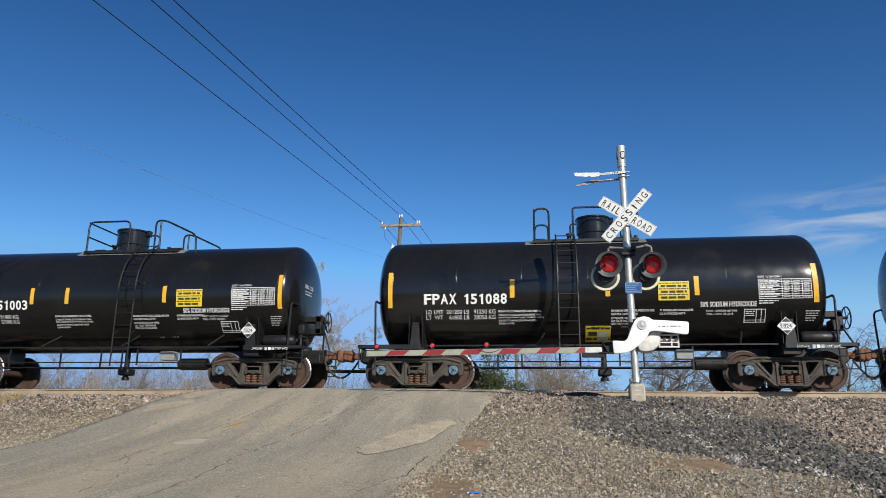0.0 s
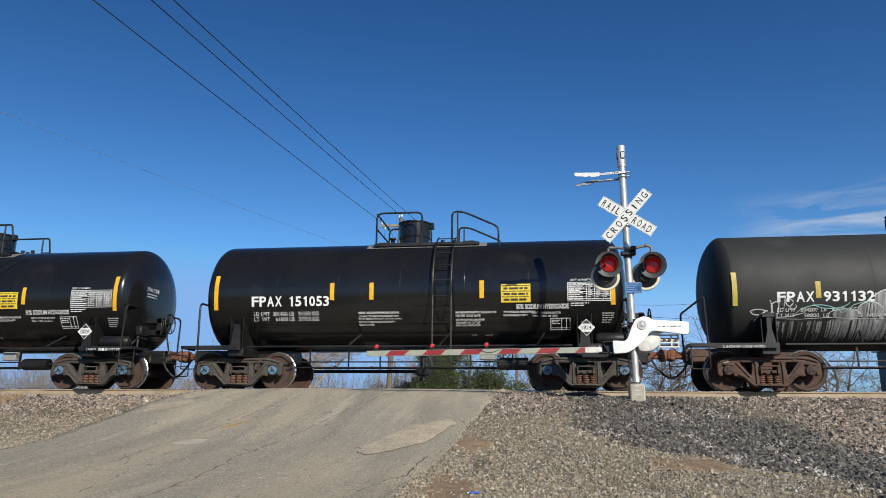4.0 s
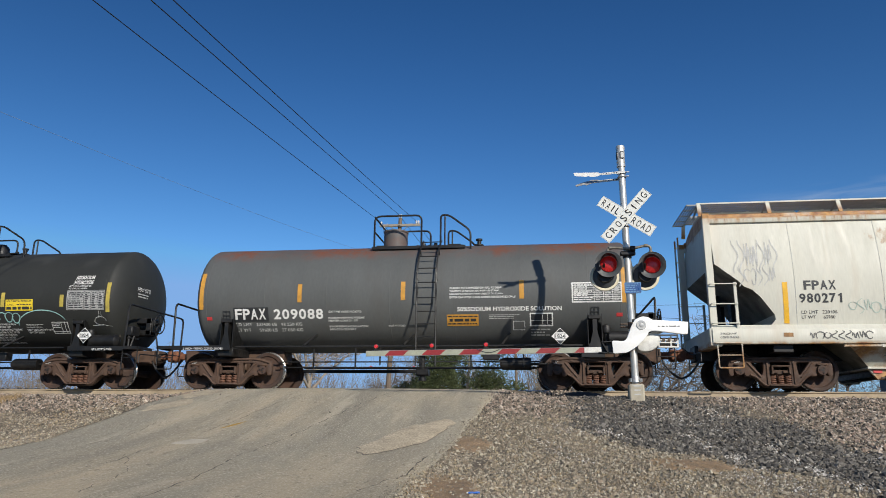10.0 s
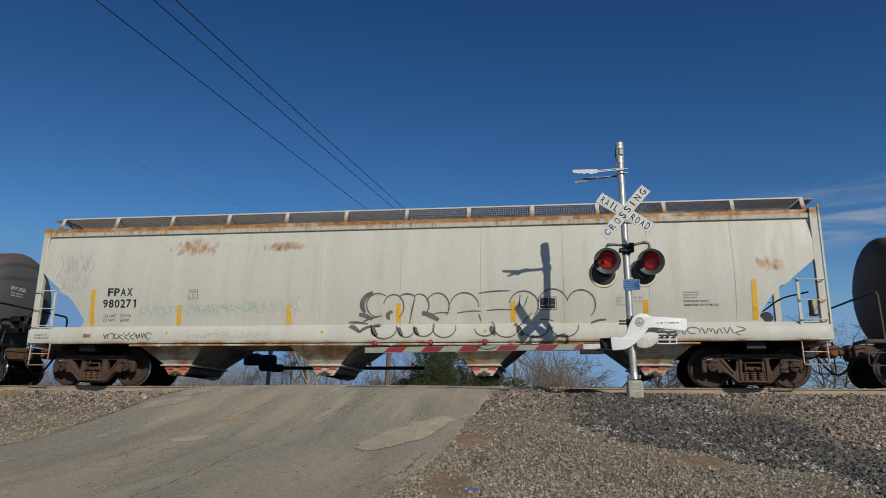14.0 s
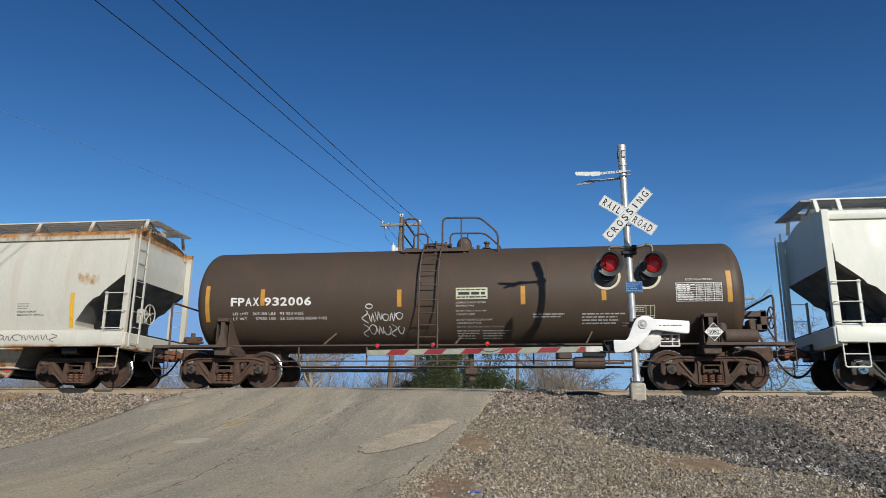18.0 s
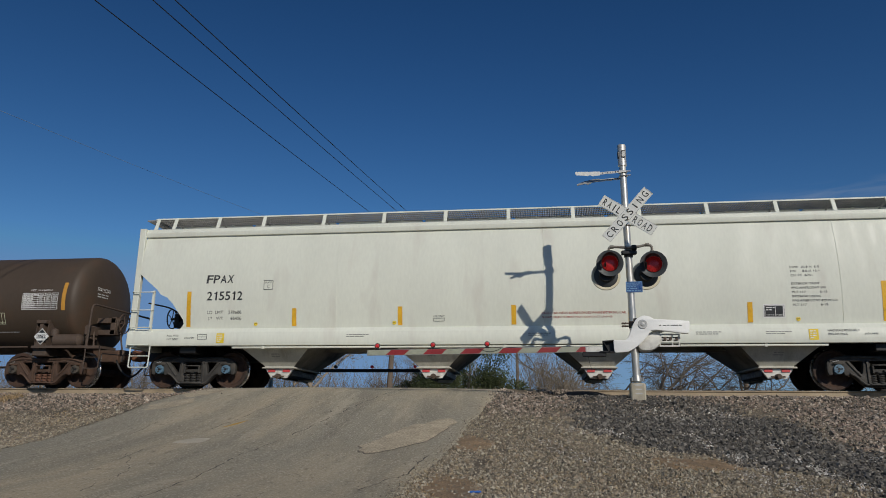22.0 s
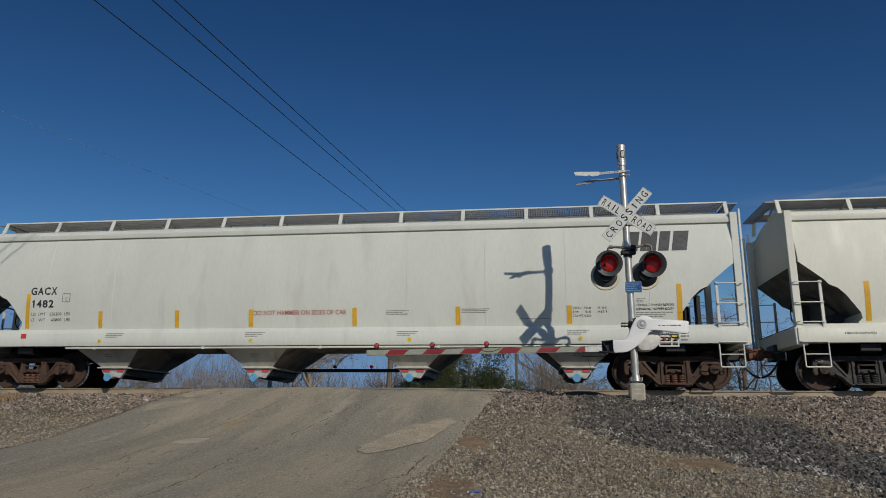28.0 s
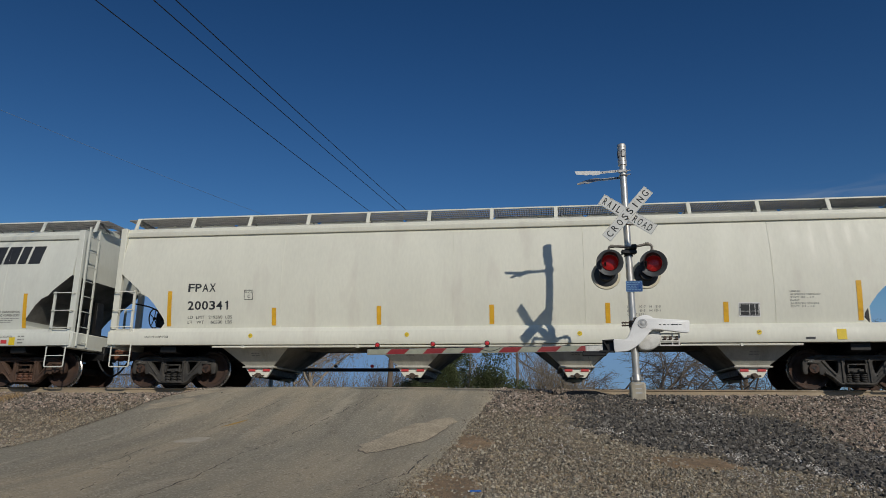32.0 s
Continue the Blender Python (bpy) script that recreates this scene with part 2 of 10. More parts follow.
def lit_dusty_edges(m, colour, amount=0.8):
    """Sunlit and dusty edges painted on a casting: the second colour where the surface is convex, broken up by noise.
    """
    n, l = m.node_tree.nodes, m.node_tree.links
    bs, g, r = n["Principled BSDF"], n.new("ShaderNodeNewGeometry"), n.new("ShaderNodeMapRange")
    for i, x in enumerate((0.505, 0.56, 0.0, amount)):
        r.inputs[i + 1].default_value = x
    l.new(g.outputs["Pointiness"], r.inputs[0])
    tc, t, k, q = n.new("ShaderNodeTexCoord"), n.new("ShaderNodeTexNoise"), n.new("ShaderNodeMath"), n.new("ShaderNodeMapRange")
    t.inputs["Scale"].default_value, t.inputs["Detail"].default_value = 5.0, 5.0
    for i, x in enumerate((0.35, 0.6, 0.15, 1.0)):
        q.inputs[i + 1].default_value = x
    k.operation = "MULTIPLY"
    l.new(tc.outputs["Object"], t.inputs["Vector"])
    l.new(t.outputs["Fac"], q.inputs[0])
    l.new(r.outputs[0], k.inputs[0])
    l.new(q.outputs[0], k.inputs[1])
    mx = n.new("ShaderNodeMixRGB")
    mx.inputs["Color2"].default_value = (*colour, 1)
    l.new(bs.inputs["Base Color"].links[0].from_socket, mx.inputs["Color1"])
    l.new(k.outputs[0], mx.inputs["Fac"])
    l.new(mx.outputs["Color"], bs.inputs["Base Color"])


def rust_top(m, z0, spans):
    """Thin brown rust along a tank's crown, densest in a few spans (x0, x1), fading down the side."""
    n, l = m.node_tree.nodes, m.node_tree.links
    bs, tc, xyz = n["Principled BSDF"], n.new("ShaderNodeTexCoord"), n.new("ShaderNodeSeparateXYZ")
    l.new(tc.outputs["Object"], xyz.inputs["Vector"])

    def op(kind, a, b):
        k = n.new("ShaderNodeMath")
        k.operation = kind
        for i, v in enumerate((a, b)):
            if isinstance(v, (int, float)):
                k.inputs[i].default_value = v
            else:
                l.new(v, k.inputs[i])
        return k.outputs[0]

    def rng(v, a, b, c, d):
        r = n.new("ShaderNodeMapRange")
        for i, x in enumerate((a, b, c, d)):
            r.inputs[i + 1].default_value = x
        l.new(v, r.inputs[0])
        return r.outputs[0]

    def tex(scale, sc):
        mp, t = n.new("ShaderNodeMapping"), n.new("ShaderNodeTexNoise")
        mp.inputs["Scale"].default_value = scale
        t.inputs["Scale"].default_value, t.inputs["Detail"].default_value, t.inputs["Roughness"].default_value = sc, 9.0, 0.7
        l.new(tc.outputs["Object"], mp.inputs["Vector"])
        l.new(mp.outputs["Vector"], t.inputs["Vector"])
        return t.outputs["Fac"]

    mask = 0.3
    for a, b in spans:
        mask = op("MAXIMUM", mask, op("MULTIPLY", rng(xyz.outputs["X"], a - 0.4, a + 0.3, 0.0, 1.0), rng(xyz.outputs["X"], b + 0.4, b - 0.3, 0.0, 1.0)))
    fade = rng(op("ADD", xyz.outputs["Z"], op("MULTIPLY", tex((1.5, 1, 0.5), 2.0), 0.5)), z0 + 0.02, z0 + 0.26, 0.0, 1.0)
    mask = op("MULTIPLY", op("MULTIPLY", mask, fade), rng(tex((1, 1, 1), 5.0), 0.36, 0.58, 0.1, 0.95))
    mx = n.new("ShaderNodeMixRGB")
    mx.inputs["Color2"].default_value = (0.17, 0.058, 0.03, 1)
    l.new(bs.inputs["Base Color"].links[0].from_socket, mx.inputs["Color1"])
    l.new(mask, mx.inputs["Fac"])
    l.new(mx.outputs["Color"], bs.inputs["Base Color"])


M = {
    # bed colour lowered to paint shade into the gaps between stones
    "gravel": material("gravel_bed", (0.125, 0.1, 0.07), 0.95, vary=0.35, scale=0.6, bump=0.02, bump_scale=30, stain=(0.19, 0.165, 0.13), stain_amount=0.4, stain_scale=0.8),
    "asphalt": asphalt_material(),
    "patch": material("tan_patch", (0.4, 0.335, 0.235), 0.95, vary=0.2, scale=3, bump=0.03, bump_scale=30, grain=0.35, fine_scale=34),
    "dirt": material("tan_soil", (0.235, 0.16, 0.092), 0.98, vary=0.25, scale=5, bump=0.03, bump_scale=35, grain=0.35, fine_scale=60, stain=(0.15, 0.115, 0.08), stain_amount=0.5, stain_scale=9),
    "mound_dark": material("dark_mound_top", (0.03, 0.028, 0.026), 0.9, vary=0.3, scale=5, bump=0.02, bump_scale=30),
    "patch_dark": material("dark_patch", (0.2, 0.17, 0.13), 0.95, vary=0.25, scale=3, bump=0.004, bump_scale=90),
    "patch_pale": material("pale_patch", (0.44, 0.39, 0.30), 0.95, vary=0.2, scale=3, bump=0.004, bump_scale=90),
    "crack": material("crack", (0.1, 0.088, 0.07), 1.0, vary=0.3, scale=8),
    "yellow_line": material("worn_yellow_paint", (0.5, 0.3, 0.05), 0.8, vary=0.3, scale=9, stain=(0.2, 0.18, 0.15), stain_amount=0.7, stain_scale=9),
    "rail": material("rail_steel_side", (0.36, 0.285, 0.19), 0.75, metal=0.1, vary=0.2, scale=2, stain=(0.3, 0.25, 0.19), stain_amount=0.4),
    "rail_top": material("rail_steel_top", (0.55, 0.54, 0.52), 0.25, metal=1.0, vary=0.1, scale=3),
    "tie": material("creosoted_tie", (0.055, 0.045, 0.036), 0.9, vary=0.3, scale=2, bump=0.004, bump_scale=30, streak=(4, 0.5, 4)),
    "galv": material("galvanised_steel", (0.42, 0.415, 0.39), 0.42, metal=0.6, vary=0.14, scale=2.5, stain=(0.36, 0.35, 0.33), stain_amount=0.4, stain_scale=5),
    "dull_galv": material("weathered_galvanised_pipe", (0.19, 0.175, 0.15), 0.6, metal=0.4, vary=0.25, scale=6, stain=(0.09, 0.075, 0.055), stain_amount=0.5, stain_scale=9),
    "mast_steel": material("bright_galvanised_tube", (0.56, 0.55, 0.51), 0.42, metal=0.6, vary=0.12, scale=2.5, streak=(1, 1, 0.3), stain=(0.33, 0.32, 0.3), stain_amount=0.35, stain_scale=4),
    "white": material("white_paint", (0.8, 0.8, 0.77), 0.45, vary=0.05, scale=3, grain=0.03, stain=(0.6, 0.58, 0.52), stain_amount=0.15, stain_scale=3),
    "white_worn": material("worn_white_paint", (0.62, 0.61, 0.56), 0.6, vary=0.12, scale=6, stain=(0.38, 0.36, 0.32), stain_amount=0.5, stain_scale=7),
    "black": material("black_paint", (0.022, 0.022, 0.023), 0.5, vary=0.2, scale=5),
    "sign_black": material("sign_black", (0.02, 0.02, 0.02), 0.6, vary=0.1, scale=5),
    "sign_white": material("sign_sheeting", (0.82, 0.82, 0.76), 0.5, vary=0.04, scale=4, grain=0.02, stain=(0.66, 0.64, 0.56), stain_amount=0.2, stain_scale=6),
    "lens_lit": material("red_lens_lit", (0.36, 0.012, 0.012), 0.3, vary=0.4, scale=30, glow=0.15, coat=0.15),
    # pale flecks in the red are painted glints of the lens
    "lamp_lit": material("small_red_lamp", (0.5, 0.016, 0.016), 0.12, vary=0.6, scale=70, glow=0.12, coat=0.8, stain=(0.75, 0.4, 0.36), stain_amount=0.45, stain_scale=40),
    "hood": material("hood_grey", (0.045, 0.05, 0.053), 0.55, vary=0.15, scale=5, stain=(0.085, 0.09, 0.09), stain_amount=0.25, stain_scale=6),
    "hood_worn": material("faded_hood_grey", (0.16, 0.165, 0.165), 0.6, vary=0.2, scale=5),
    "insulator": material("white_porcelain", (0.62, 0.62, 0.6), 0.4, vary=0.1, scale=8),
    "hood_cream": material("hood_cream", (0.62, 0.57, 0.42), 0.6, vary=0.1, scale=6),
    "blue_sign": material("blue_sign", (0.01, 0.065, 0.22), 0.4, vary=0.1, scale=6),
    "pale_blue": material("pale_blue_ink", (0.13, 0.27, 0.45), 0.5),
    "tape_red": material("red_reflective", (0.24, 0.022, 0.022), 0.4, vary=0.12, scale=8, stain=(0.3, 0.06, 0.05), stain_amount=0.3),
    "tape_white": material("white_reflective", (0.30, 0.31, 0.235), 0.4, vary=0.1, scale=8),
    "concrete": material("concrete_block", (0.36, 0.325, 0.25), 0.9, vary=0.15, scale=6, bump=0.003, bump_scale=60),
    "pole_wood": material("weathered_pole", (0.15, 0.115, 0.085), 0.9, vary=0.25, scale=3, streak=(6, 6, 0.5), bump=0.004, bump_scale=20),
    "pole_grey": material("grey_pole", (0.27, 0.235, 0.19), 0.9, vary=0.25, scale=3, streak=(6, 6, 0.5), bump=0.004, bump_scale=20),
    "wire": material("wire", (0.012, 0.012, 0.014), 0.7, vary=0.05),
    "wire_thin": material("thin_wire", (0.16, 0.24, 0.36), 0.7, vary=0.05),
    # flat grey standing in for bright sky through the bell slot
    "glass_grey": material("porcelain", (0.55, 0.55, 0.52), 0.3, vary=0.1),
    "bark": material("bare_bark", (0.3, 0.25, 0.19), 0.9, vary=0.25, scale=3, objects=0.25),
    "bark_dark": material("dark_bark", (0.15, 0.125, 0.1), 0.9, vary=0.25, scale=3, objects=0.2),
    "brush": material("dry_brush", (0.21, 0.175, 0.13), 0.95, vary=0.25, scale=2, island=0.4),
    "cedar": material("cedar_green", (0.075, 0.095, 0.036), 0.85, vary=0.3, scale=2, island=0.5),
    "straw": material("dry_grass", (0.30, 0.21, 0.11), 0.95, vary=0.2, scale=2, island=0.45),
    "stone_mixed": pebbles("mixed_gravel", [(0.282, 0.233, 0.164), (0.228, 0.189, 0.137), (0.259, 0.205, 0.145), (0.352, 0.314, 0.239), (0.173, 0.151, 0.115), (0.243, 0.212, 0.159), (0.313, 0.252, 0.159), (0.197, 0.163, 0.119), (0.122, 0.105, 0.080), (0.407, 0.363, 0.274)]),
    "stone_pink": pebbles("pink_ballast", [(0.34, 0.262, 0.2), (0.262, 0.196, 0.15), (0.30, 0.243, 0.188), (0.21, 0.173, 0.132), (0.42, 0.355, 0.285), (0.147, 0.129, 0.103), (0.064, 0.056, 0.046)]),
    "stone_dark": pebbles("dark_ballast", [(0.098, 0.09, 0.078), (0.122, 0.113, 0.097), (0.078, 0.072, 0.064), (0.148, 0.135, 0.115), (0.11, 0.097, 0.079), (0.062, 0.058, 0.052), (0.045, 0.042, 0.038), (0.235, 0.216, 0.185)]),
    "stone_pale": pebbles("pale_chips", [(0.575, 0.552, 0.506), (0.483, 0.460, 0.425), (0.667, 0.632, 0.575)]),
    "blue_litter": material("blue_litter", (0.03, 0.12, 0.42), 0.35, vary=0.2, scale=30),
    # cars
    "tank_new": material("glossy_black_tank", (0.010, 0.0098, 0.0095), 0.17, vary=0.2, scale=0.7, bump=0.0012, bump_scale=1.0, gloss_vary=0.04, spec=0.45, stain=(0.022, 0.02, 0.018), stain_amount=0.15),
    "tank_dull": material("dull_black_tank", (0.025, 0.026, 0.0235), 0.62, spec=0.33, vary=0.06, scale=0.6, streak=(1, 1, 0.8), bump=0.001, bump_scale=1.2, gloss_vary=0.05, grain=0.05, stain=(0.045, 0.046, 0.043), stain_amount=0.2),
    "tank_grey": material("faded_grey_tank", (0.09, 0.094, 0.092), 0.6, spec=0.35, vary=0.1, scale=0.8, streak=(1.6, 1, 0.45), bump=0.001, bump_scale=1.2, gloss_vary=0.05, grain=0.05, stain=(0.085, 0.083, 0.078), stain_amount=0.2),
    "tank_brown": material("rust_brown_tank", (0.067, 0.048, 0.033), 0.6, spec=0.4, vary=0.06, scale=0.6, streak=(1.2, 1, 0.6), bump=0.001, bump_scale=1.4, gloss_vary=0.05, grain=0.05, stain=(0.095, 0.052, 0.03), stain_amount=0.25),
    "hop_old": material("aged_hopper_grey", (0.54, 0.53, 0.45), 0.6, vary=0.05, scale=0.8, streak=(2.5, 1, 0.4), bump=0.006, bump_scale=0.9, stain=(0.5, 0.45, 0.36), stain_amount=0.35, grain=0.05),
    "hop_grey": material("cool_hopper_grey", (0.63, 0.645, 0.575), 0.62, vary=0.05, scale=0.7, streak=(1.6, 1, 0.5), bump=0.001, bump_scale=0.8, stain=(0.53, 0.53, 0.475), stain_amount=0.2, grain=0.03),
    "hop_new": material("pale_hopper_grey", (0.675, 0.69, 0.60), 0.62, vary=0.05, scale=0.7, streak=(1.6, 1, 0.5), bump=0.003, bump_scale=0.8, stain=(0.57, 0.55, 0.48), stain_amount=0.2, grain=0.03),
    "hop_new_b": material("warm_hopper_grey", (0.70, 0.695, 0.59), 0.62, vary=0.05, scale=0.7, streak=(1.6, 1, 0.5), bump=0.003, bump_scale=0.8, stain=(0.6, 0.57, 0.49), stain_amount=0.2, grain=0.03),
    # hopper paint darkened for the shade below the sill, plus dust
    "bay_shade_dust": material("dusty_shaded_bay_paint", (0.47, 0.46, 0.40), 0.75, vary=0.12, scale=1.5, streak=(2, 1, 0.6), stain=(0.27, 0.24, 0.19), stain_amount=0.45, stain_scale=1.6),
    # dark colour puts the underside's shade into the paint, with grime
    "shade_grime": material("shaded_grimy_underside", (0.20, 0.19, 0.165), 0.85, vary=0.3, scale=1.5, stain=(0.07, 0.06, 0.05), stain_amount=0.6, stain_scale=1.8),
    "rust": material("rust", (0.2, 0.085, 0.035), 0.9, vary=0.3, scale=5, bump=0.003, bump_scale=40),
    "rust_thin": material("rust_streaks", (0.3, 0.17, 0.075), 0.85, vary=0.3, scale=5, streak=(3, 1, 0.6)),
    "frame_black": material("black_frame", (0.010, 0.0098, 0.0095), 0.5, vary=0.25, scale=3, spec=0.4, stain=(0.03, 0.025, 0.02), stain_amount=0.25, stain_scale=3),
    "frame_brown": material("brown_frame", (0.085, 0.058, 0.042), 0.75, vary=0.25, scale=3, stain=(0.05, 0.04, 0.033), stain_amount=0.4, stain_scale=3),
    "truck_grey": material("dusty_truck_casting", (0.042, 0.036, 0.029), 0.8, vary=0.3, scale=4, bump=0.003, bump_scale=40, stain=(0.02, 0.017, 0.015), stain_amount=0.4, stain_scale=4),
    "truck_brown": material("rusty_truck_casting", (0.06, 0.034, 0.022), 0.8, vary=0.4, scale=4, bump=0.003, bump_scale=40, stain=(0.028, 0.021, 0.018), stain_amount=0.4, stain_scale=4),
    "truck_dark": material("dark_truck_casting", (0.034, 0.032, 0.029), 0.75, vary=0.3, scale=4, bump=0.003, bump_scale=40, stain=(0.09, 0.075, 0.06), stain_amount=0.3, stain_scale=4),
    "wheel": material("rusty_wheel", (0.062, 0.033, 0.021), 0.8, vary=0.3, scale=4, stain=(0.025, 0.02, 0.018), stain_amount=0.75, stain_scale=2.6),
    "tread": material("worn_tread", (0.45, 0.43, 0.4), 0.3, metal=0.9, vary=0.1, scale=6),
    "cap_blue": material("blue_bearing_cap", (0.1, 0.19, 0.27), 0.6, vary=0.35, scale=14, stain=(0.035, 0.04, 0.045), stain_amount=0.4, stain_scale=14),
    "spring": material("rusty_spring", (0.16, 0.075, 0.045), 0.75, vary=0.35, scale=9, stain=(0.05, 0.035, 0.028), stain_amount=0.4, stain_scale=7),
    "coupler": material("rusty_coupler", (0.18, 0.07, 0.034), 0.85, vary=0.35, scale=5, stain=(0.06, 0.04, 0.03), stain_amount=0.4, stain_scale=5),
    "hose": material("rubber_hose", (0.018, 0.018, 0.018), 0.6, vary=0.2),
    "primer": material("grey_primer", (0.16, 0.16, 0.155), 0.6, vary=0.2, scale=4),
    "letter_white": material("white_lettering", (0.72, 0.72, 0.69), 0.5, vary=0.06, scale=5, grain=0.04),
    "letter_dim": material("faded_lettering", (0.42, 0.42, 0.4), 0.6, vary=0.2, scale=8),
    "letter_black": material("black_lettering", (0.028, 0.03, 0.032), 0.5, vary=0.1),
    "letter_grey": material("grey_lettering", (0.25, 0.25, 0.23), 0.6, vary=0.15),
    "letter_red": material("red_lettering", (0.36, 0.07, 0.055), 0.5, vary=0.1),
    "stripe": material("yellow_reflective", (0.72, 0.4, 0.025), 0.4, vary=0.1, scale=6, stain=(0.5, 0.27, 0.03), stain_amount=0.25, stain_scale=5),
    "stripe_dull": material("dull_yellow_reflective", (0.46, 0.36, 0.07), 0.5, vary=0.15, scale=6, stain=(0.2, 0.17, 0.06), stain_amount=0.35, stain_scale=5),
    "stripe_orange": material("orange_reflective", (0.52, 0.26, 0.04), 0.5, vary=0.12, scale=6, stain=(0.32, 0.16, 0.04), stain_amount=0.3, stain_scale=5),
    "yellow": material("yellow_label", (0.75, 0.55, 0.03), 0.45, vary=0.06, scale=5),
    "pale_label": material("pale_label", (0.55, 0.56, 0.4), 0.5, vary=0.08, scale=5),
    "red_label": material("red_label", (0.55, 0.05, 0.05), 0.5, vary=0.1),
    "blue_tag": material("blue_tag", (0.12, 0.34, 0.55), 0.5, vary=0.2, scale=20),
    "spray_white": material("white_spray", (0.6, 0.61, 0.6), 0.7, vary=0.3, scale=5, stain=(0.2, 0.2, 0.2), stain_amount=0.5, stain_scale=4),
    "smear": material("silver_smear", (0.05, 0.05, 0.049), 0.5, vary=0.25, scale=1.5, streak=(8, 1, 0.6), stain=(0.46, 0.46, 0.44), stain_amount=1.0, stain_scale=1.1),
    "spray_silver": material("silver_spray", (0.36, 0.365, 0.355), 0.6, vary=0.3, scale=4, streak=(6, 1, 0.6), stain=(0.14, 0.14, 0.135), stain_amount=0.6, stain_scale=3),
    "spray_teal": material("teal_spray", (0.28, 0.48, 0.46), 0.7, vary=0.25, scale=5),
    "spray_black": material("black_spray", (0.12, 0.118, 0.11), 0.7, vary=0.3, scale=4),
    "spray_faint": material("faint_spray", (0.36, 0.46, 0.40), 0.7, vary=0.15, scale=4),
    "cabinet": material("dark_blue_cabinet", (0.03, 0.05, 0.08), 0.5, vary=0.15, scale=2),
    "mesh_grey": material("grating_steel", (0.26, 0.255, 0.24), 0.7, metal=0.1, vary=0.15, scale=4),
}
lit_dusty_edges(M["truck_grey"], (0.14, 0.118, 0.09), 0.4)
lit_dusty_edges(M["truck_brown"], (0.13, 0.075, 0.048), 0.5)
lit_dusty_edges(M["truck_dark"], (0.11, 0.1, 0.085), 0.4)
rust_top(M["tank_grey"], 3.45, [(-2.7, -0.9), (2.0, 2.6), (3.3, 5.0), (-4.9, -4.0)])
rusting(M["hop_old"], [(-5.35, 3.45, 0.75, 0.26), (-3.0, 3.42, 0.6, 0.14), (8.5, 2.75, 0.4, 0.2)])

# ---------------------------------------------------------------- building helpers
SHARED = {}


def finish(bm, mats, smooth=38):
    me = bpy.data.meshes.new("mesh")
    bm.normal_update()
    bm.to_mesh(me)
    bm.free()
    for m in mats if isinstance(mats, (list, tuple)) else [mats]:
        me.materials.append(m)
    if smooth:
        me.polygons.foreach_set("use_smooth", [True] * len(me.polygons))
        me.set_sharp_from_angle(angle=radians(smooth))
    return me


def part(name, bm, material, parent=None, label="", m=None, smooth=38):
    """Links a bmesh, or a mesh that others share, as one object under a thing or a part."""
    me = bm if isinstance(bm, bpy.types.Mesh) else finish(bm, material, smooth)
    ob = new(name, me)
    ob.parent = parent
    if m is not None:
        ob.matrix_basis = m
    if label:
        tagged(ob, label)
    return ob


def thing(name, label, category, at=None, group="", kind=""):
    ob = new(name)
    ob.empty_display_size = 0.2
    if at is not None:
        ob.matrix_basis = at
    return tagged(ob, label, category, group, kind)


def box(bm, x0, x1, y0, y1, z0, z1, mi=0, bevel=0.0):
    r = bmesh.ops.create_cube(bm, size=1, matrix=Matrix.Translation(((x0 + x1) / 2, (y0 + y1) / 2, (z0 + z1) / 2)) @ Matrix.Diagonal((abs(x1 - x0), abs(y1 - y0), abs(z1 - z0), 1)))
    fs = {f for v in r["verts"] for f in v.link_faces}
    for f in fs:
        f.material_index = mi
    if bevel:
        es = {e for v in r["verts"] for e in v.link_edges}
        b = bmesh.ops.bevel(bm, geom=list(es), offset=bevel, segments=1, affect="EDGES", profile=0.7)
        for f in b["faces"]:
            f.material_index = mi
    return r["verts"]


def rod(bm, a, b, r, seg=8, r2=None, mi=0, caps=True):
    a, b = Vector(a), Vector(b)
    d = b - a
    if d.length < 1e-6:
        return
    m = Matrix.Translation((a + b) / 2) @ d.to_track_quat("Z", "Y").to_matrix().to_4x4()
    q = bmesh.ops.create_cone(bm, cap_ends=caps, segments=seg, radius1=r, radius2=r if r2 is None else r2, depth=d.length, matrix=m)
    if mi:
        for f in {f for v in q["verts"] for f in v.link_faces}:
            f.material_index = mi


def tube(bm, pts, r, seg=6, mi=0, closed=False):
    """A bent bar through points, swept as one skin."""
    pts = [Vector(p) for p in pts]
    rings = []
    n = len(pts)
    for i, p in enumerate(pts):
        a = pts[(i - 1) % n] if closed or i else p
        b = pts[(i + 1) % n] if closed or i < n - 1 else p
        q = (b - a).normalized().to_track_quat("Z", "Y")
        rings.append([bm.verts.new(p + q @ Vector((r * math.cos(2 * math.pi * k / seg), r * math.sin(2 * math.pi * k / seg), 0))) for k in range(seg)])
    for i in range(n if closed else n - 1):
        A, B = rings[i], rings[(i + 1) % n]
        s = min(range(seg), key=lambda o: (B[o].co - A[0].co).length)
        for k in range(seg):
            f = bm.faces.new((A[k], A[(k + 1) % seg], B[(k + 1 + s) % seg], B[(k + s) % seg]))
            f.material_index = mi
    if not closed:
        bm.faces.new(rings[0][::-1])
        bm.faces.new(rings[-1])


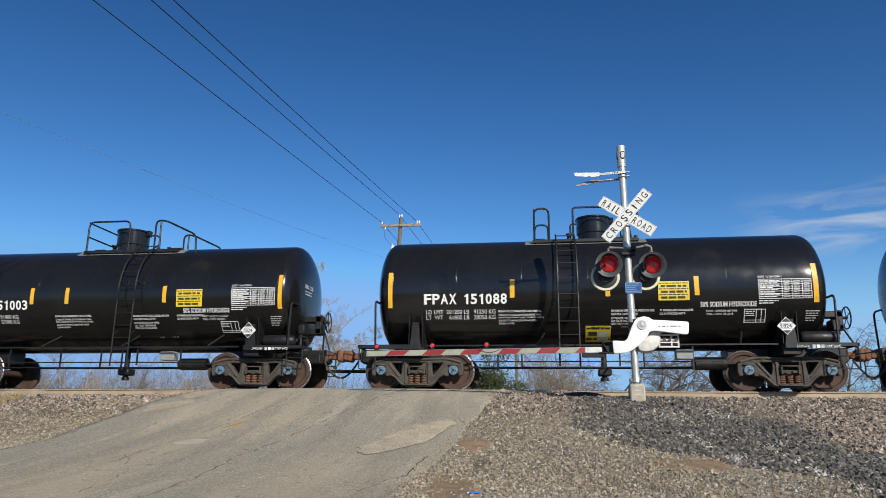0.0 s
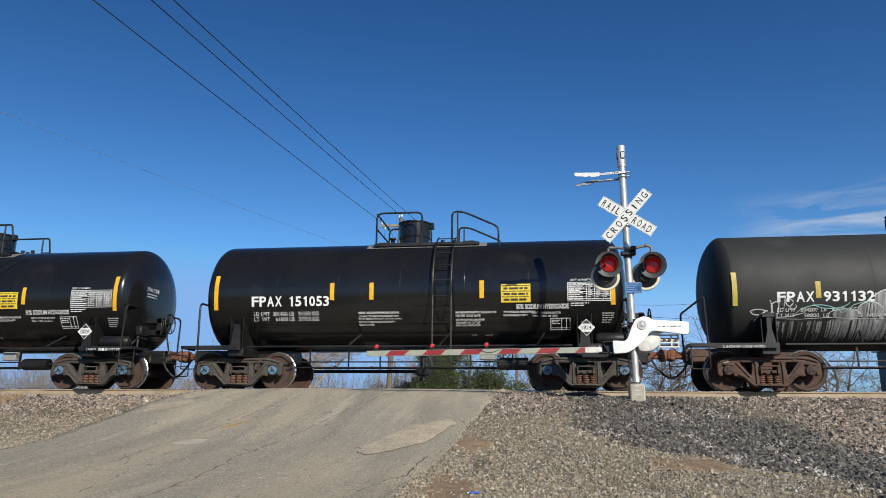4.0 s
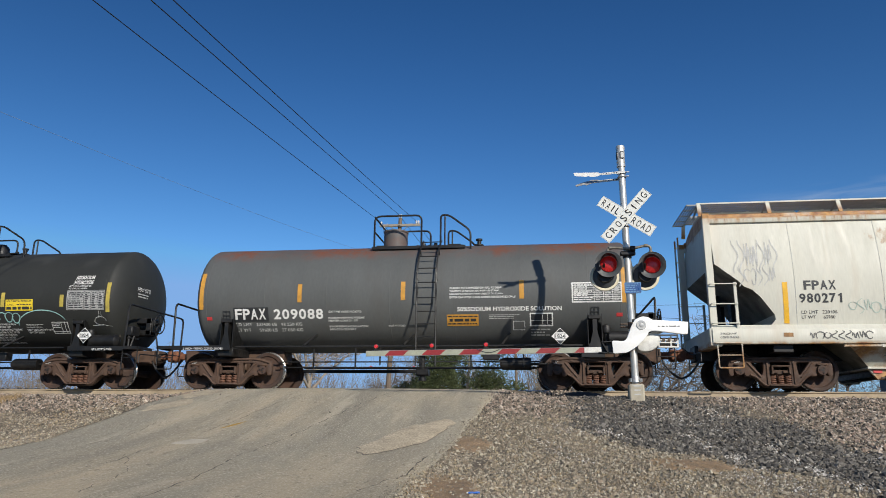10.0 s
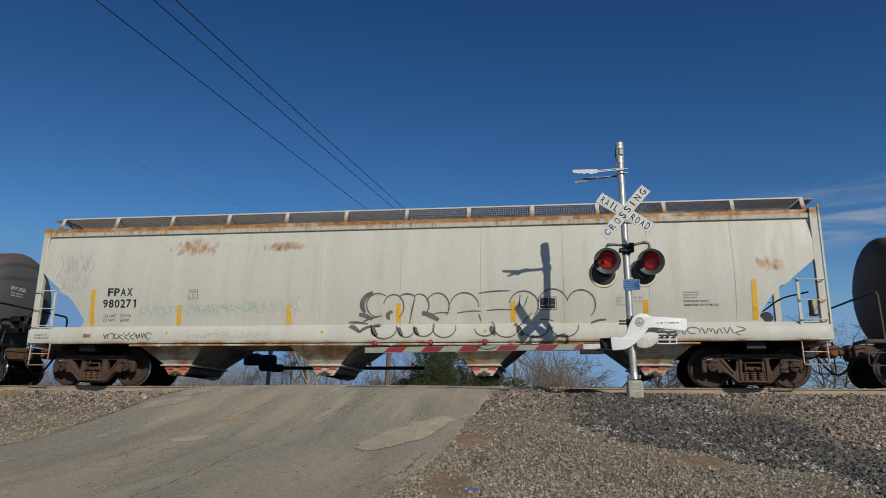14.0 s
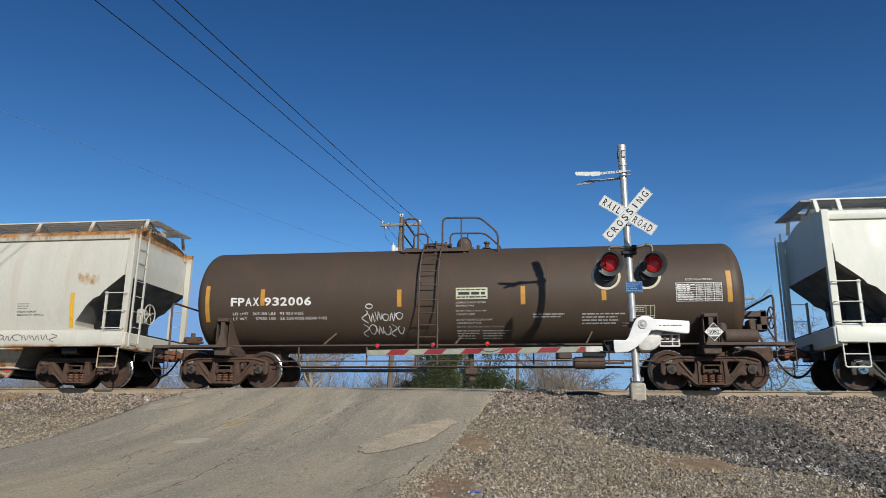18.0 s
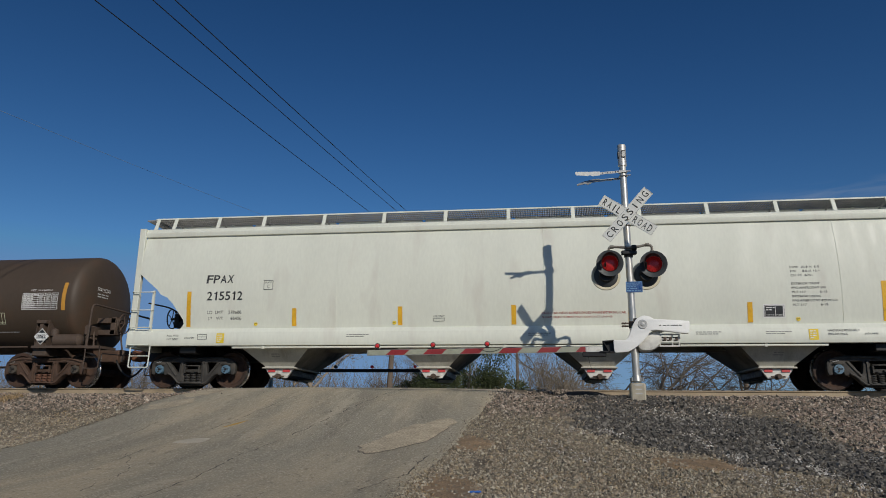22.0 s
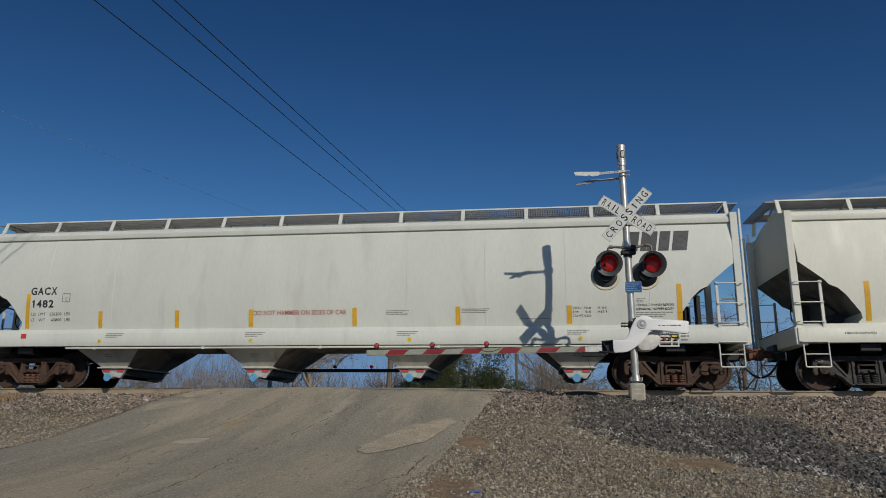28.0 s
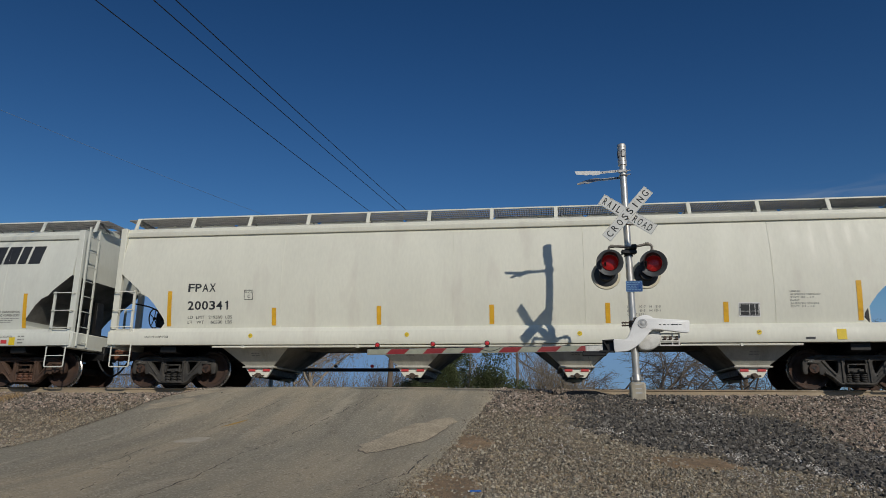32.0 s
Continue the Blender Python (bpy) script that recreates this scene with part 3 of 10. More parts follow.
def rounded(pts, r, seg=4):
    """A polyline with its inner corners rounded."""
    pts = [Vector(p) for p in pts]
    out = [pts[0]]
    for a, p, b in zip(pts, pts[1:], pts[2:]):
        u, v = (a - p), (b - p)
        k = min(r, u.length / 2, v.length / 2)
        s, e = p + u.normalized() * k, p + v.normalized() * k
        for i in range(seg + 1):
            t = i / seg
            out.append(s * (1 - t) ** 2 + p * 2 * t * (1 - t) + e * t * t)
    return out + [pts[-1]]


def prism(bm, poly, y0, y1, mi=0):
    """A plate with the outline poly in x and z, from y0 to y1."""
    a = [bm.verts.new((x, y0, z)) for x, z in poly]
    b = [bm.verts.new((x, y1, z)) for x, z in poly]
    fs = [bm.faces.new(a), bm.faces.new(b[::-1])]
    n = len(poly)
    for i in range(n):
        fs.append(bm.faces.new((a[i], b[i], b[(i + 1) % n], a[(i + 1) % n])))
    for f in fs:
        f.material_index = mi
    bmesh.ops.recalc_face_normals(bm, faces=fs)


def lathe(bm, profile, seg=48, axis="X", centre=(0, 0, 0), mi=0):
    """profile: (along, radius) pairs turned round an axis."""
    c = Vector(centre)
    rings = []
    for s, r in profile:
        ring = []
        for k in range(seg):
            a = 2 * math.pi * k / seg
            p = {"X": (s, r * math.cos(a), r * math.sin(a)), "Y": (r * math.cos(a), s, r * math.sin(a)), "Z": (r * math.cos(a), r * math.sin(a), s)}[axis]
            ring.append(bm.verts.new(c + Vector(p)))
        rings.append(ring)
    fs = []
    for A, B in zip(rings, rings[1:]):
        for k in range(seg):
            fs.append(bm.faces.new((A[k], A[(k + 1) % seg], B[(k + 1) % seg], B[k])))
    fs.append(bm.faces.new(rings[0]))
    fs.append(bm.faces.new(rings[-1]))
    for f in fs:
        f.material_index = mi
    bmesh.ops.recalc_face_normals(bm, faces=fs)


def casting(outer, holes, thick, bevel=0.012):
    """A bmesh of a cast plate with rounded edges and openings through it; outline in x and z, thickness along y."""
    cu = bpy.data.curves.new("plate", "CURVE")
    cu.dimensions, cu.fill_mode, cu.extrude, cu.bevel_depth, cu.bevel_resolution = "2D", "BOTH", thick / 2 - bevel, bevel, 1
    for loop in (outer, *holes):
        sp = cu.splines.new("POLY")
        sp.points.add(len(loop) - 1)
        for p, (x, z) in zip(sp.points, loop):
            p.co = (x, z, 0, 1)
        sp.use_cyclic_u = True
    ob = new("plate", cu)
    me = bpy.data.meshes.new_from_object(ob.evaluated_get(bpy.context.evaluated_depsgraph_get()))
    bpy.data.objects.remove(ob)
    bpy.data.curves.remove(cu)
    bm = bmesh.new()
    bm.from_mesh(me)
    bpy.data.meshes.remove(me)
    bm.transform(Matrix(((1, 0, 0, 0), (0, 0, -1, 0), (0, 1, 0, 0), (0, 0, 0, 1))))
    bmesh.ops.remove_doubles(bm, verts=bm.verts, dist=1e-4)
    bmesh.ops.recalc_face_normals(bm, faces=bm.faces)
    return bm


def smooth_loop(pts, r=0.05, seg=3):
    """A closed outline with rounded corners."""
    n = len(pts)
    out = []
    for i in range(n):
        a, p, b = Vector(pts[i - 1]), Vector(pts[i]), Vector(pts[(i + 1) % n])
        u, v = a - p, b - p
        k = min(r, u.length * 0.45, v.length * 0.45)
        s, e = p + u.normalized() * k, p + v.normalized() * k
        for j in range(seg + 1):
            t = j / seg
            q = s * (1 - t) ** 2 + p * 2 * t * (1 - t) + e * t * t
            out.append((q.x, q.y))
    return out


def cut_rows(bm, z0, z1, step):
    """Cuts flat lettering along rows, so that it can follow a curved side."""
    z = math.floor(z0 / step) * step + step
    while z < z1:
        bmesh.ops.bisect_plane(bm, geom=bm.verts[:] + bm.edges[:] + bm.faces[:], plane_co=(0, 0, z), plane_no=(0, 0, 1))
        z += step


def lay_on(bm, side, lift):
    for v in bm.verts:
        v.co.y = side(v.co.z) - lift


def words(parent, body, x0, x1, z0, z1, side, mat, lift=0.005, name="lettering", shear=0.0, bold=0.0):
    """Lettering of the built-in font, fitted to a rectangle of a car's side."""
    key = ("text", body, bold)
    if key not in SHARED:
        cu = bpy.data.curves.new("text", "FONT")
        cu.body, cu.resolution_u, cu.offset = body, 3, bold
        ob = new("text", cu)
        me = bpy.data.meshes.new_from_object(ob.evaluated_get(bpy.context.evaluated_depsgraph_get()))
        bpy.data.objects.remove(ob)
        SHARED[key] = me
    bm = bmesh.new()
    bm.from_mesh(SHARED[key])
    xs, zs = [v.co.x for v in bm.verts], [v.co.y for v in bm.verts]
    a, b, c, d = min(xs), max(xs), min(zs), max(zs)
    for v in bm.verts:
        z = z0 + (v.co.y - c) / (d - c) * (z1 - z0)
        v.co = (x0 + (v.co.x - a) / (b - a) * (x1 - x0) + shear * (z - z0), 0, z)
    cut_rows(bm, z0, z1, 0.07)
    lay_on(bm, side, lift)
    bmesh.ops.recalc_face_normals(bm, faces=bm.faces)
    ob = part(name, bm, mat, parent, smooth=0)
    return ob if len(body) == 1 else tagged(ob, kind="stuff")


def marks(parent, body, x0, x1, z0, z1, side, mat, lift=0.005, shear=0.0, bold=0.0, fill=0.0):
    """Large stencilled marks: every letter or figure a piece of its own, evenly set."""
    fill = fill or (0.88 if body.isalpha() else 0.85)
    cell = (x1 - x0) / (len(body) - 1 + fill)
    h = z1 - z0
    for i, ch in enumerate(body):
        a = x0 + i * cell
        if ch == " ":
            continue
        if ch in "1I":                       # a plain stem, with a flag on the figure
            k = h * (0.17 + 1.5 * bold)
            c = a + fill * cell * (0.62 if ch == "1" else 0.5)
            stem = [(c - k / 2, z0), (c + k / 2, z0), (c + k / 2, z1), (c - k / 2, z1)]
            if ch == "1":
                stem = stem[:3] + [(c - 0.25 * k, z1), (c - 0.7 * k, z1 - 0.12 * h), (c - 1.35 * k, z1 - 0.17 * h), (c - 1.35 * k, z1 - 0.28 * h), (c - k / 2, z1 - 0.28 * h)]
            sheet(parent, [(p + shear * (q - z0), q) for p, q in stem], side, mat, lift, "letter")
            continue
        w = cell * fill
        words(parent, ch, a, a + w, z0, z1, side, mat, lift, "letter", shear, bold)


def lines(parent, rows, x0, z0, pitch, h, side, mat, per=0.036, bold=0.014, lift=0.005):
    """Small stencilled lines below one another, from the top line's foot down; per: a letter's width."""
    for i, ln in enumerate(rows):
        if ln:
            words(parent, ln, x0, x0 + per * len(ln), z0 - i * pitch, z0 - i * pitch + h, side, mat, lift, bold=bold)


def sheet(parent, poly, side, mat, lift=0.004, name="decal", label=""):
    """A thin painted or stuck shape on a car's side."""
    bm = bmesh.new()
    bm.faces.new([bm.verts.new((x, 0, z)) for x, z in poly])
    cut_rows(bm, min(z for _, z in poly), max(z for _, z in poly), 0.06)
    lay_on(bm, side, lift)
    return part(name, bm, mat, parent, label, smooth=0)


def rect(x0, x1, z0, z1):
    return [(x0, z0), (x1, z0), (x1, z1), (x0, z1)]


def bars(parent, x0, x1, z0, z1, rows, side, mat, lift=0.005, seed=1, fill=1.0, name="small_print", gap=0.56):
    """Lines of small print that cannot be read: plain bars, word by word."""
    rnd = random.Random(seed)
    bm = bmesh.new()
    h = (z1 - z0) / rows
    for i in range(rows):
        za = z1 - (i + 1) * h + h * gap * 0.5
        zb = za + h * (1 - gap)
        end = x0 + (x1 - x0) * fill * (1.0 if i == 0 else rnd.uniform(0.65, 1.0))
        x = x0
        while x < end - 0.02:
            w = min(rnd.uniform(0.7, 2.6) * h, end - x)
            bm.faces.new([bm.verts.new((p, 0, q)) for p, q in rect(x, x + w, za, zb)])
            x += w + 0.35 * h
    cut_rows(bm, z0, z1, 0.07)
    lay_on(bm, side, lift)
    return tagged(part(name, bm, mat, parent, smooth=0), kind="stuff")


def outline(parent, x0, x1, z0, z1, w, side, mat, lift=0.005, cols=(), rows=(), name="data_panel"):
    """A ruled frame with inner lines."""
    bm = bmesh.new()
    rs = [rect(x0, x1, z0, z0 + w), rect(x0, x1, z1 - w, z1), rect(x0, x0 + w, z0 + w, z1 - w), rect(x1 - w, x1, z0 + w, z1 - w)]
    rs += [rect(x0 + c * (x1 - x0), x0 + c * (x1 - x0) + w, z0 + w, z1 - w) for c in cols]
    rs += [rect(x0 + w, x1 - w, z0 + r * (z1 - z0), z0 + r * (z1 - z0) + w * 0.8) for r in rows]
    for r in rs:
        bm.faces.new([bm.verts.new((p, 0, q)) for p, q in r])
    cut_rows(bm, z0, z1, 0.07)
    lay_on(bm, side, lift)
    return tagged(part(name, bm, mat, parent, smooth=0), kind="stuff")


def stroke(bm, pts, w, taper=True):
    """A flat brush stroke in x and z."""
    pts = [Vector((x, 0, z)) for x, z in pts]
    L, R = [], []
    n = len(pts)
    for i, p in enumerate(pts):
        d = (pts[min(i + 1, n - 1)] - pts[max(i - 1, 0)]).normalized()
        k = w * (0.55 + 0.45 * math.sin(math.pi * min(1, (i + 0.7) / n))) if taper else w
        o = Vector((-d.z, 0, d.x)) * k / 2
        L.append(bm.verts.new(p + o))
        R.append(bm.verts.new(p - o))
    for i in range(n - 1):
        bm.faces.new((L[i], L[i + 1], R[i + 1], R[i]))


def curl(cx, cz, rx, rz, a0, a1, n=14, wob=0.0):
    return [(cx + rx * (1 + wob * math.sin(3 * t)) * math.cos(t), cz + rz * math.sin(t)) for t in [radians(a0 + (a1 - a0) * i / n) for i in range(n + 1)]]

# ---------------------------------------------------------------- ground, road and track
TY = TRACK_Y


def lerp_table(v, table):
    for (a, p), (b, q) in zip(table, table[1:]):
        if v <= b:
            t = max(0.0, (v - a) / (b - a))
            return p + (q - p) * t
    return table[-1][1]


BANK = [(-400, -2.1), (-2, -2.05), (3, -1.93), (5, -1.8), (8, -1.5), (10.6, -1.12), (12.5, -0.68), (14.2, -0.31), (15.4, -0.262), (16.4, -0.222), (17.1, -0.2), (20.0, -0.19), (21.5, -0.5),
        (24, -0.9), (30, -1.1), (60, -1.2), (400, -2), (2600, -3)]
ROAD = [(-400, -2.08), (-2, -2.0), (3, -1.88), (5, -1.75), (8, -1.45), (10.6, -1.07), (12.5, -0.64), (14.2, -0.27), (15.6, -0.08), (16.9, -0.015), (17.4, -0.01), (19.0, -0.01), (20.2, -0.03), (22, -0.3), (25, -0.7),
        (30, -0.95), (60, -1.1), (400, -1.95), (2600, -2.95)]


def bank_z(x, y):
    z = lerp_table(y, BANK)
    if 2 < y < 17:
        z += 0.05 * noise.noise(Vector((x * 0.5, y * 0.5, 0))) + 0.02 * noise.noise(Vector((x * 1.9, y * 1.9, 3)))
    return z


def road_left(y):
    return -7.6 - 0.03 * (16.4 - y) + 0.12 * noise.noise(Vector((4, y * 0.7, 2)))


def road_right(y):
    return -0.80 - 0.082 * (16.4 - y) + 0.1 * noise.noise(Vector((0, y * 0.9, 7))) if y < 16.4 else -0.80


def ground_z(x, y):
    """Height of the bank, drawn down a little below the road's slab."""
    z = bank_z(x, y)
    if -60 < y < 60:
        a, b = road_left(y), road_right(y)
        inside = min(x - a, b - x)
        if inside > -0.5:
            k = min(1, (inside + 0.5) / 0.5)
            r = lerp_table(y, ROAD) - (0.05 if inside > 0 else 0.015)
            z = z * (1 - k) + r * k
    return z


def grid_mesh(xs, ys, zf):
    nx = len(xs)
    v = [(x, y, zf(x, y)) for y in ys for x in xs]
    f = [(j * nx + i, j * nx + i + 1, (j + 1) * nx + i + 1, (j + 1) * nx + i) for j in range(len(ys) - 1) for i in range(nx - 1)]
    me = bpy.data.meshes.new("grid")
    me.from_pydata(v, [], f)
    me.polygons.foreach_set("use_smooth", [True] * len(f))
    return me


def steps(*spans):
    out = []
    for a, b, s in spans:
        k = a
        while k < b - 1e-6:
            out.append(k)
            k += s
    return out + [spans[-1][1]]


me = grid_mesh(steps((-2600, -600, 500), (-600, -60, 90), (-60, -22, 6), (-22, 16, 0.3), (16, 60, 4), (60, 600, 90), (600, 2600, 500)),
               steps((-400, -40, 60), (-40, 0, 4), (0, 4, 0.8), (4, 22, 0.25), (22, 60, 2), (60, 300, 40), (300, 2600, 460)), ground_z)
me.materials.append(M["gravel"])
ground = tagged(new("ground", me), "bank of mixed gravel and dirt rising to a railway track", "ground", kind="structure")

# the road: a worn asphalt slab climbing over the track
ys = steps((-30, 3, 1.5), (3, 24, 0.25), (24, 58, 2))
nx = 40
rv, rf = [], []
for y in ys:
    a, b = road_left(y), road_right(y)
    for i in range(nx + 1):
        t = i / nx
        x = a + (b - a) * t
        crown = 0.05 * (1 - (2 * t - 1) ** 2) * (1 if y < 15 else max(0, (16.9 - y) / 1.9))
        ragged = 0.0 if 0 < i < nx else 0.04 * noise.noise(Vector((y * 2.3, i, 0)))
        rv.append((x + ragged, y, lerp_table(y, ROAD) + crown + 0.012 * noise.noise(Vector((x * 0.8, y * 0.8, 5))) - (0.02 if i in (0, nx) else 0)))
w = nx + 1
for j in range(len(ys) - 1):
    for i in range(nx):
        rf.append((j * w + i, j * w + i + 1, (j + 1) * w + i + 1, (j + 1) * w + i))
base = len(rv)
for j in range(len(ys)):                      # edge of the slab
    for i in (0, nx):
        x, y, z = rv[j * w + i]
        rv.append((x + (-0.06 if i == 0 else 0.06), y, z - 0.12))
for j in range(len(ys) - 1):
    rf.append((j * w, (j + 1) * w, base + 2 * j + 2, base + 2 * j))
    rf.append((j * w + nx, base + 2 * j + 1, base + 2 * j + 3, (j + 1) * w + nx))
me = bpy.data.meshes.new("road")
me.from_pydata(rv, [], rf)
me.polygons.foreach_set("use_smooth", [True] * len(rf))
me.materials.append(M["asphalt"])
road = tagged(new("road", me), "cracked grey asphalt road climbing over the crossing", "road", kind="structure")


def road_z(x, y):
    a, b = road_left(y), road_right(y)
    t = (x - a) / (b - a)
    crown = 0.05 * (1 - (2 * t - 1) ** 2) * (1 if y < 15 else max(0, (16.9 - y) / 1.9))
    return lerp_table(y, ROAD) + crown + 0.012 * noise.noise(Vector((x * 0.8, y * 0.8, 5)))


def road_blob(name, cx, cy, rx, ry, turn, mat, lift, seed, label):
    """A flat patch or stain with an uneven outline, lying on the road."""
    bm = bmesh.new()
    rings = []
    n = 72
    for k in (0.0, 0.35, 0.7, 1.0):
        ring = []
        for i in range(n):
            a = 2 * math.pi * i / n
            r = k * (1 + 0.3 * noise.noise(Vector((math.cos(a) * 1.4, math.sin(a) * 1.4, seed))) + 0.16 * noise.noise(Vector((math.cos(a) * 5, math.sin(a) * 5, seed))) + 0.1 * noise.noise(Vector((math.cos(a) * 13, math.sin(a) * 13, seed))))
            u, v = rx * r * math.cos(a), ry * r * math.sin(a)
            x = cx + u * math.cos(turn) - v * math.sin(turn)
            y = cy + u * math.sin(turn) + v * math.cos(turn)
            ring.append(bm.verts.new((x, y, road_z(x, y) + lift * (1 if k < 1 else 0.3))))
            if k == 0:
                break
        rings.append(ring)
    for i in range(n):
        bm.faces.new((rings[0][0], rings[1][i], rings[1][(i + 1) % n]))
        for A, B in zip(rings[1:], rings[2:]):
            bm.faces.new((A[i], B[i], B[(i + 1) % n], A[(i + 1) % n]))
    return part(name, bm, mat, road, label)


def road_crack(pts, width, seed, lift=0.004):
    """A ragged crack along a line."""
    rnd = random.Random(seed)
    bm = bmesh.new()
    prev = None
    for (xa, ya), (xb, yb) in zip(pts, pts[1:]):
        d = Vector((xb - xa, yb - ya))
        n = max(2, int(d.length / 0.09))
        o = Vector((-d.y, d.x)).normalized()
        for i in range(n):
            t = i / n
            j = 0.06 * noise.noise(Vector((t * n * 0.31, seed, 0))) + rnd.uniform(-0.012, 0.012)
            c = Vector((xa, ya)) + d * t + o * j
            wv = width * rnd.uniform(0.25, 1.2)
            q = [bm.verts.new((c.x + s * o.x * wv, c.y + s * o.y * wv, road_z(c.x, c.y) + lift)) for s in (-0.5, 0.5)]
            if prev and rnd.random() > 0.22:
                bm.faces.new((prev[0], prev[1], q[1], q[0]))
            prev = q
    return part("crack", bm, M["crack"], road)


def ground_blob(name, cx, cy, rx, ry, turn, mat, height, seed, label, n=44):
    """A low spread of soil on the bank, highest in the middle, with an uneven outline."""
    bm = bmesh.new()
    rings = []
    for k in (0.0, 0.25, 0.5, 0.75, 0.92, 1.0):
        ring = []
        for i in range(n):
            a = 2 * math.pi * i / n
            r = k * (1 + 0.35 * noise.noise(Vector((math.cos(a) * 1.6, math.sin(a) * 1.6, seed))) + 0.2 * noise.noise(Vector((math.cos(a) * 6, math.sin(a) * 6, seed))))
            u, v = rx * r * math.cos(a), ry * r * math.sin(a)
            x, y = cx + u * math.cos(turn) - v * math.sin(turn), cy + u * math.sin(turn) + v * math.cos(turn)
            ring.append(bm.verts.new((x, y, ground_z(x, y) + height * (1 - k ** 3) - 0.012 * (k == 1.0) + 0.008 * noise.noise(Vector((x * 9, y * 9, seed))))))
            if k == 0:
                break
        rings.append(ring)
    for i in range(n):
        bm.faces.new((rings[0][0], rings[1][i], rings[1][(i + 1) % n]))
        for A, B in zip(rings[1:], rings[2:]):
            bm.faces.new((A[i], B[i], B[(i + 1) % n], A[(i + 1) % n]))
    return part(name, bm, mat, ground, label)


ground_blob("asphalt_spill", 0.85, 15.9, 0.62, 0.26, 0.0, M["mound_dark"], 0.15, 3, "low dark mound beside the rail")
ground_blob("ballast_bank", 0.35, 17.0, 1.25, 0.36, 0.0, M["gravel"], 0.15, 4, "low bank of stone against the rail")
ground_blob("dirt_patch", -1.12, 10.65, 0.42, 0.5, 0.2, M["dirt"], 0.022, 5, "bare tan soil at the road edge")
ground_blob("dirt_patch", -1.0, 8.0, 0.4, 0.75, 0.15, M["dirt"], 0.022, 6, "bare tan soil at the road edge")
ground_blob("dirt_patch", 1.9, 9.6, 0.55, 0.42, 0.0, M["dirt"], 0.022, 7, "bare tan soil among the stones")
# rails and ties
RAIL = [(-0.068, -0.172), (0.068, -0.172), (0.068, -0.16), (0.012, -0.142), (0.009, -0.05), (0.035, -0.038), (0.037, -0.012), (0.03, 0.0),
        (-0.03, 0.0), (-0.037, -0.012), (-0.035, -0.038), (-0.009, -0.05), (-0.012, -0.142), (-0.068, -0.16)]
track = thing("railway_track", "single railway track of rusty rails on creosoted wooden ties", "railway track", kind="structure")
for s in (-0.755, 0.755):
    bm = bmesh.new()
    a = [bm.verts.new((-320, TY + s + p, q)) for p, q in RAIL]
    b = [bm.verts.new((320, TY + s + p, q)) for p, q in RAIL]
    for i in range(len(RAIL)):
        f = bm.faces.new((a[i], a[(i + 1) % len(RAIL)], b[(i + 1) % len(RAIL)], b[i]))
        f.material_index = 1 if i in (6, 7, 8) else 0
    part("rail", bm, [M["rail"], M["rail_top"]], track, smooth=30)
bm = bmesh.new()
box(bm, -0.11, 0.11, -1.3, 1.3, -0.34, -0.165, bevel=0.012)
tie_mesh = finish(bm, M["tie"])
x = -33.0
while x < 27:
    if not -8.0 < x < 1.1:
        part("tie", tie_mesh, None, track, m=pose(x, TY + 0.03 * math.sin(x * 7), 0, 0, 0, 1.5 * math.sin(x * 13)))
    x += 0.52
for xj in (-13.4, 10.7):                       # joint bars bolted to the near rail
    bm = bmesh.new()
    box(bm, xj - 0.45, xj + 0.45, TY - 0.755 - 0.035, TY - 0.755 - 0.012, -0.14, -0.05, bevel=0.006)
    for k in (-0.36, -0.22, -0.08, 0.08, 0.22, 0.36):
        rod(bm, (xj + k, TY - 0.80, -0.095), (xj + k, TY - 0.76, -0.095), 0.016, 6)
    part("joint_bar", bm, M["rail"], track)
# the filler strips beside the rails inside the crossing
for s, wd in ((-1.02, 0.2), (0.0, 1.25), (1.02, 0.2)):
    bm = bmesh.new()
    box(bm, -7.9, -0.75, TY + s - wd / 2, TY + s + wd / 2, -0.16, -0.004, bevel=0.01)
    part("crossing_panel", bm, M["tie"], track, "dark timber filler beside the rail")

# wear on the road
road_crack([(-3.91, 6.0), (-3.91, 7.43), (-3.97, 9.19), (-3.81, 10.73), (-3.58, 11.85), (-3.34, 13.16), (-3.07, 14.4), (-2.9, 15.6)], 0.019, 1)
road_crack([(-5.3, 10.9), (-5.1, 11.91), (-4.96, 13.38), (-4.67, 14.57), (-4.36, 15.61)], 0.015, 2)
road_crack([(-6.9, 9.0), (-6.65, 9.9), (-6.41, 10.6), (-6.5, 11.8)], 0.011, 4)
road_crack([(-6.0, 13.2), (-5.7, 14.2), (-5.8, 15.2)], 0.011, 5)
road_crack([(-5.9, 7.6), (-5.4, 8.8), (-5.5, 9.6)], 0.012, 7)
road_blob("patch_rim", -2.02, 10.79, 0.38, 1.14, -0.33, M["patch_dark"], 0.012, 3, "dark broken rim of the patch")
road_blob("road_patch", -2.02, 10.8, 0.37, 1.12, -0.33, M["patch"], 0.03, 3, "rough tan patch of cold mix")
road_blob("road_patch", -1.66, 11.75, 0.22, 0.35, -0.5, M["patch"], 0.022, 8, "rough tan patch of cold mix")
road_blob("road_patch", -5.15, 10.2, 0.2, 0.27, -0.4, M["patch_pale"], 0.006, 4, "pale worn spot")
road_blob("paint_mark", -5.03, 11.38, 0.035, 0.26, -0.45, M["yellow_line"], 0.006, 9, "worn remnant of a yellow line")
road_crack([(-1.95, 7.6), (-1.74, 8.28), (-1.59, 8.5), (-1.56, 9.2), (-1.5, 9.8)], 0.022, 11)
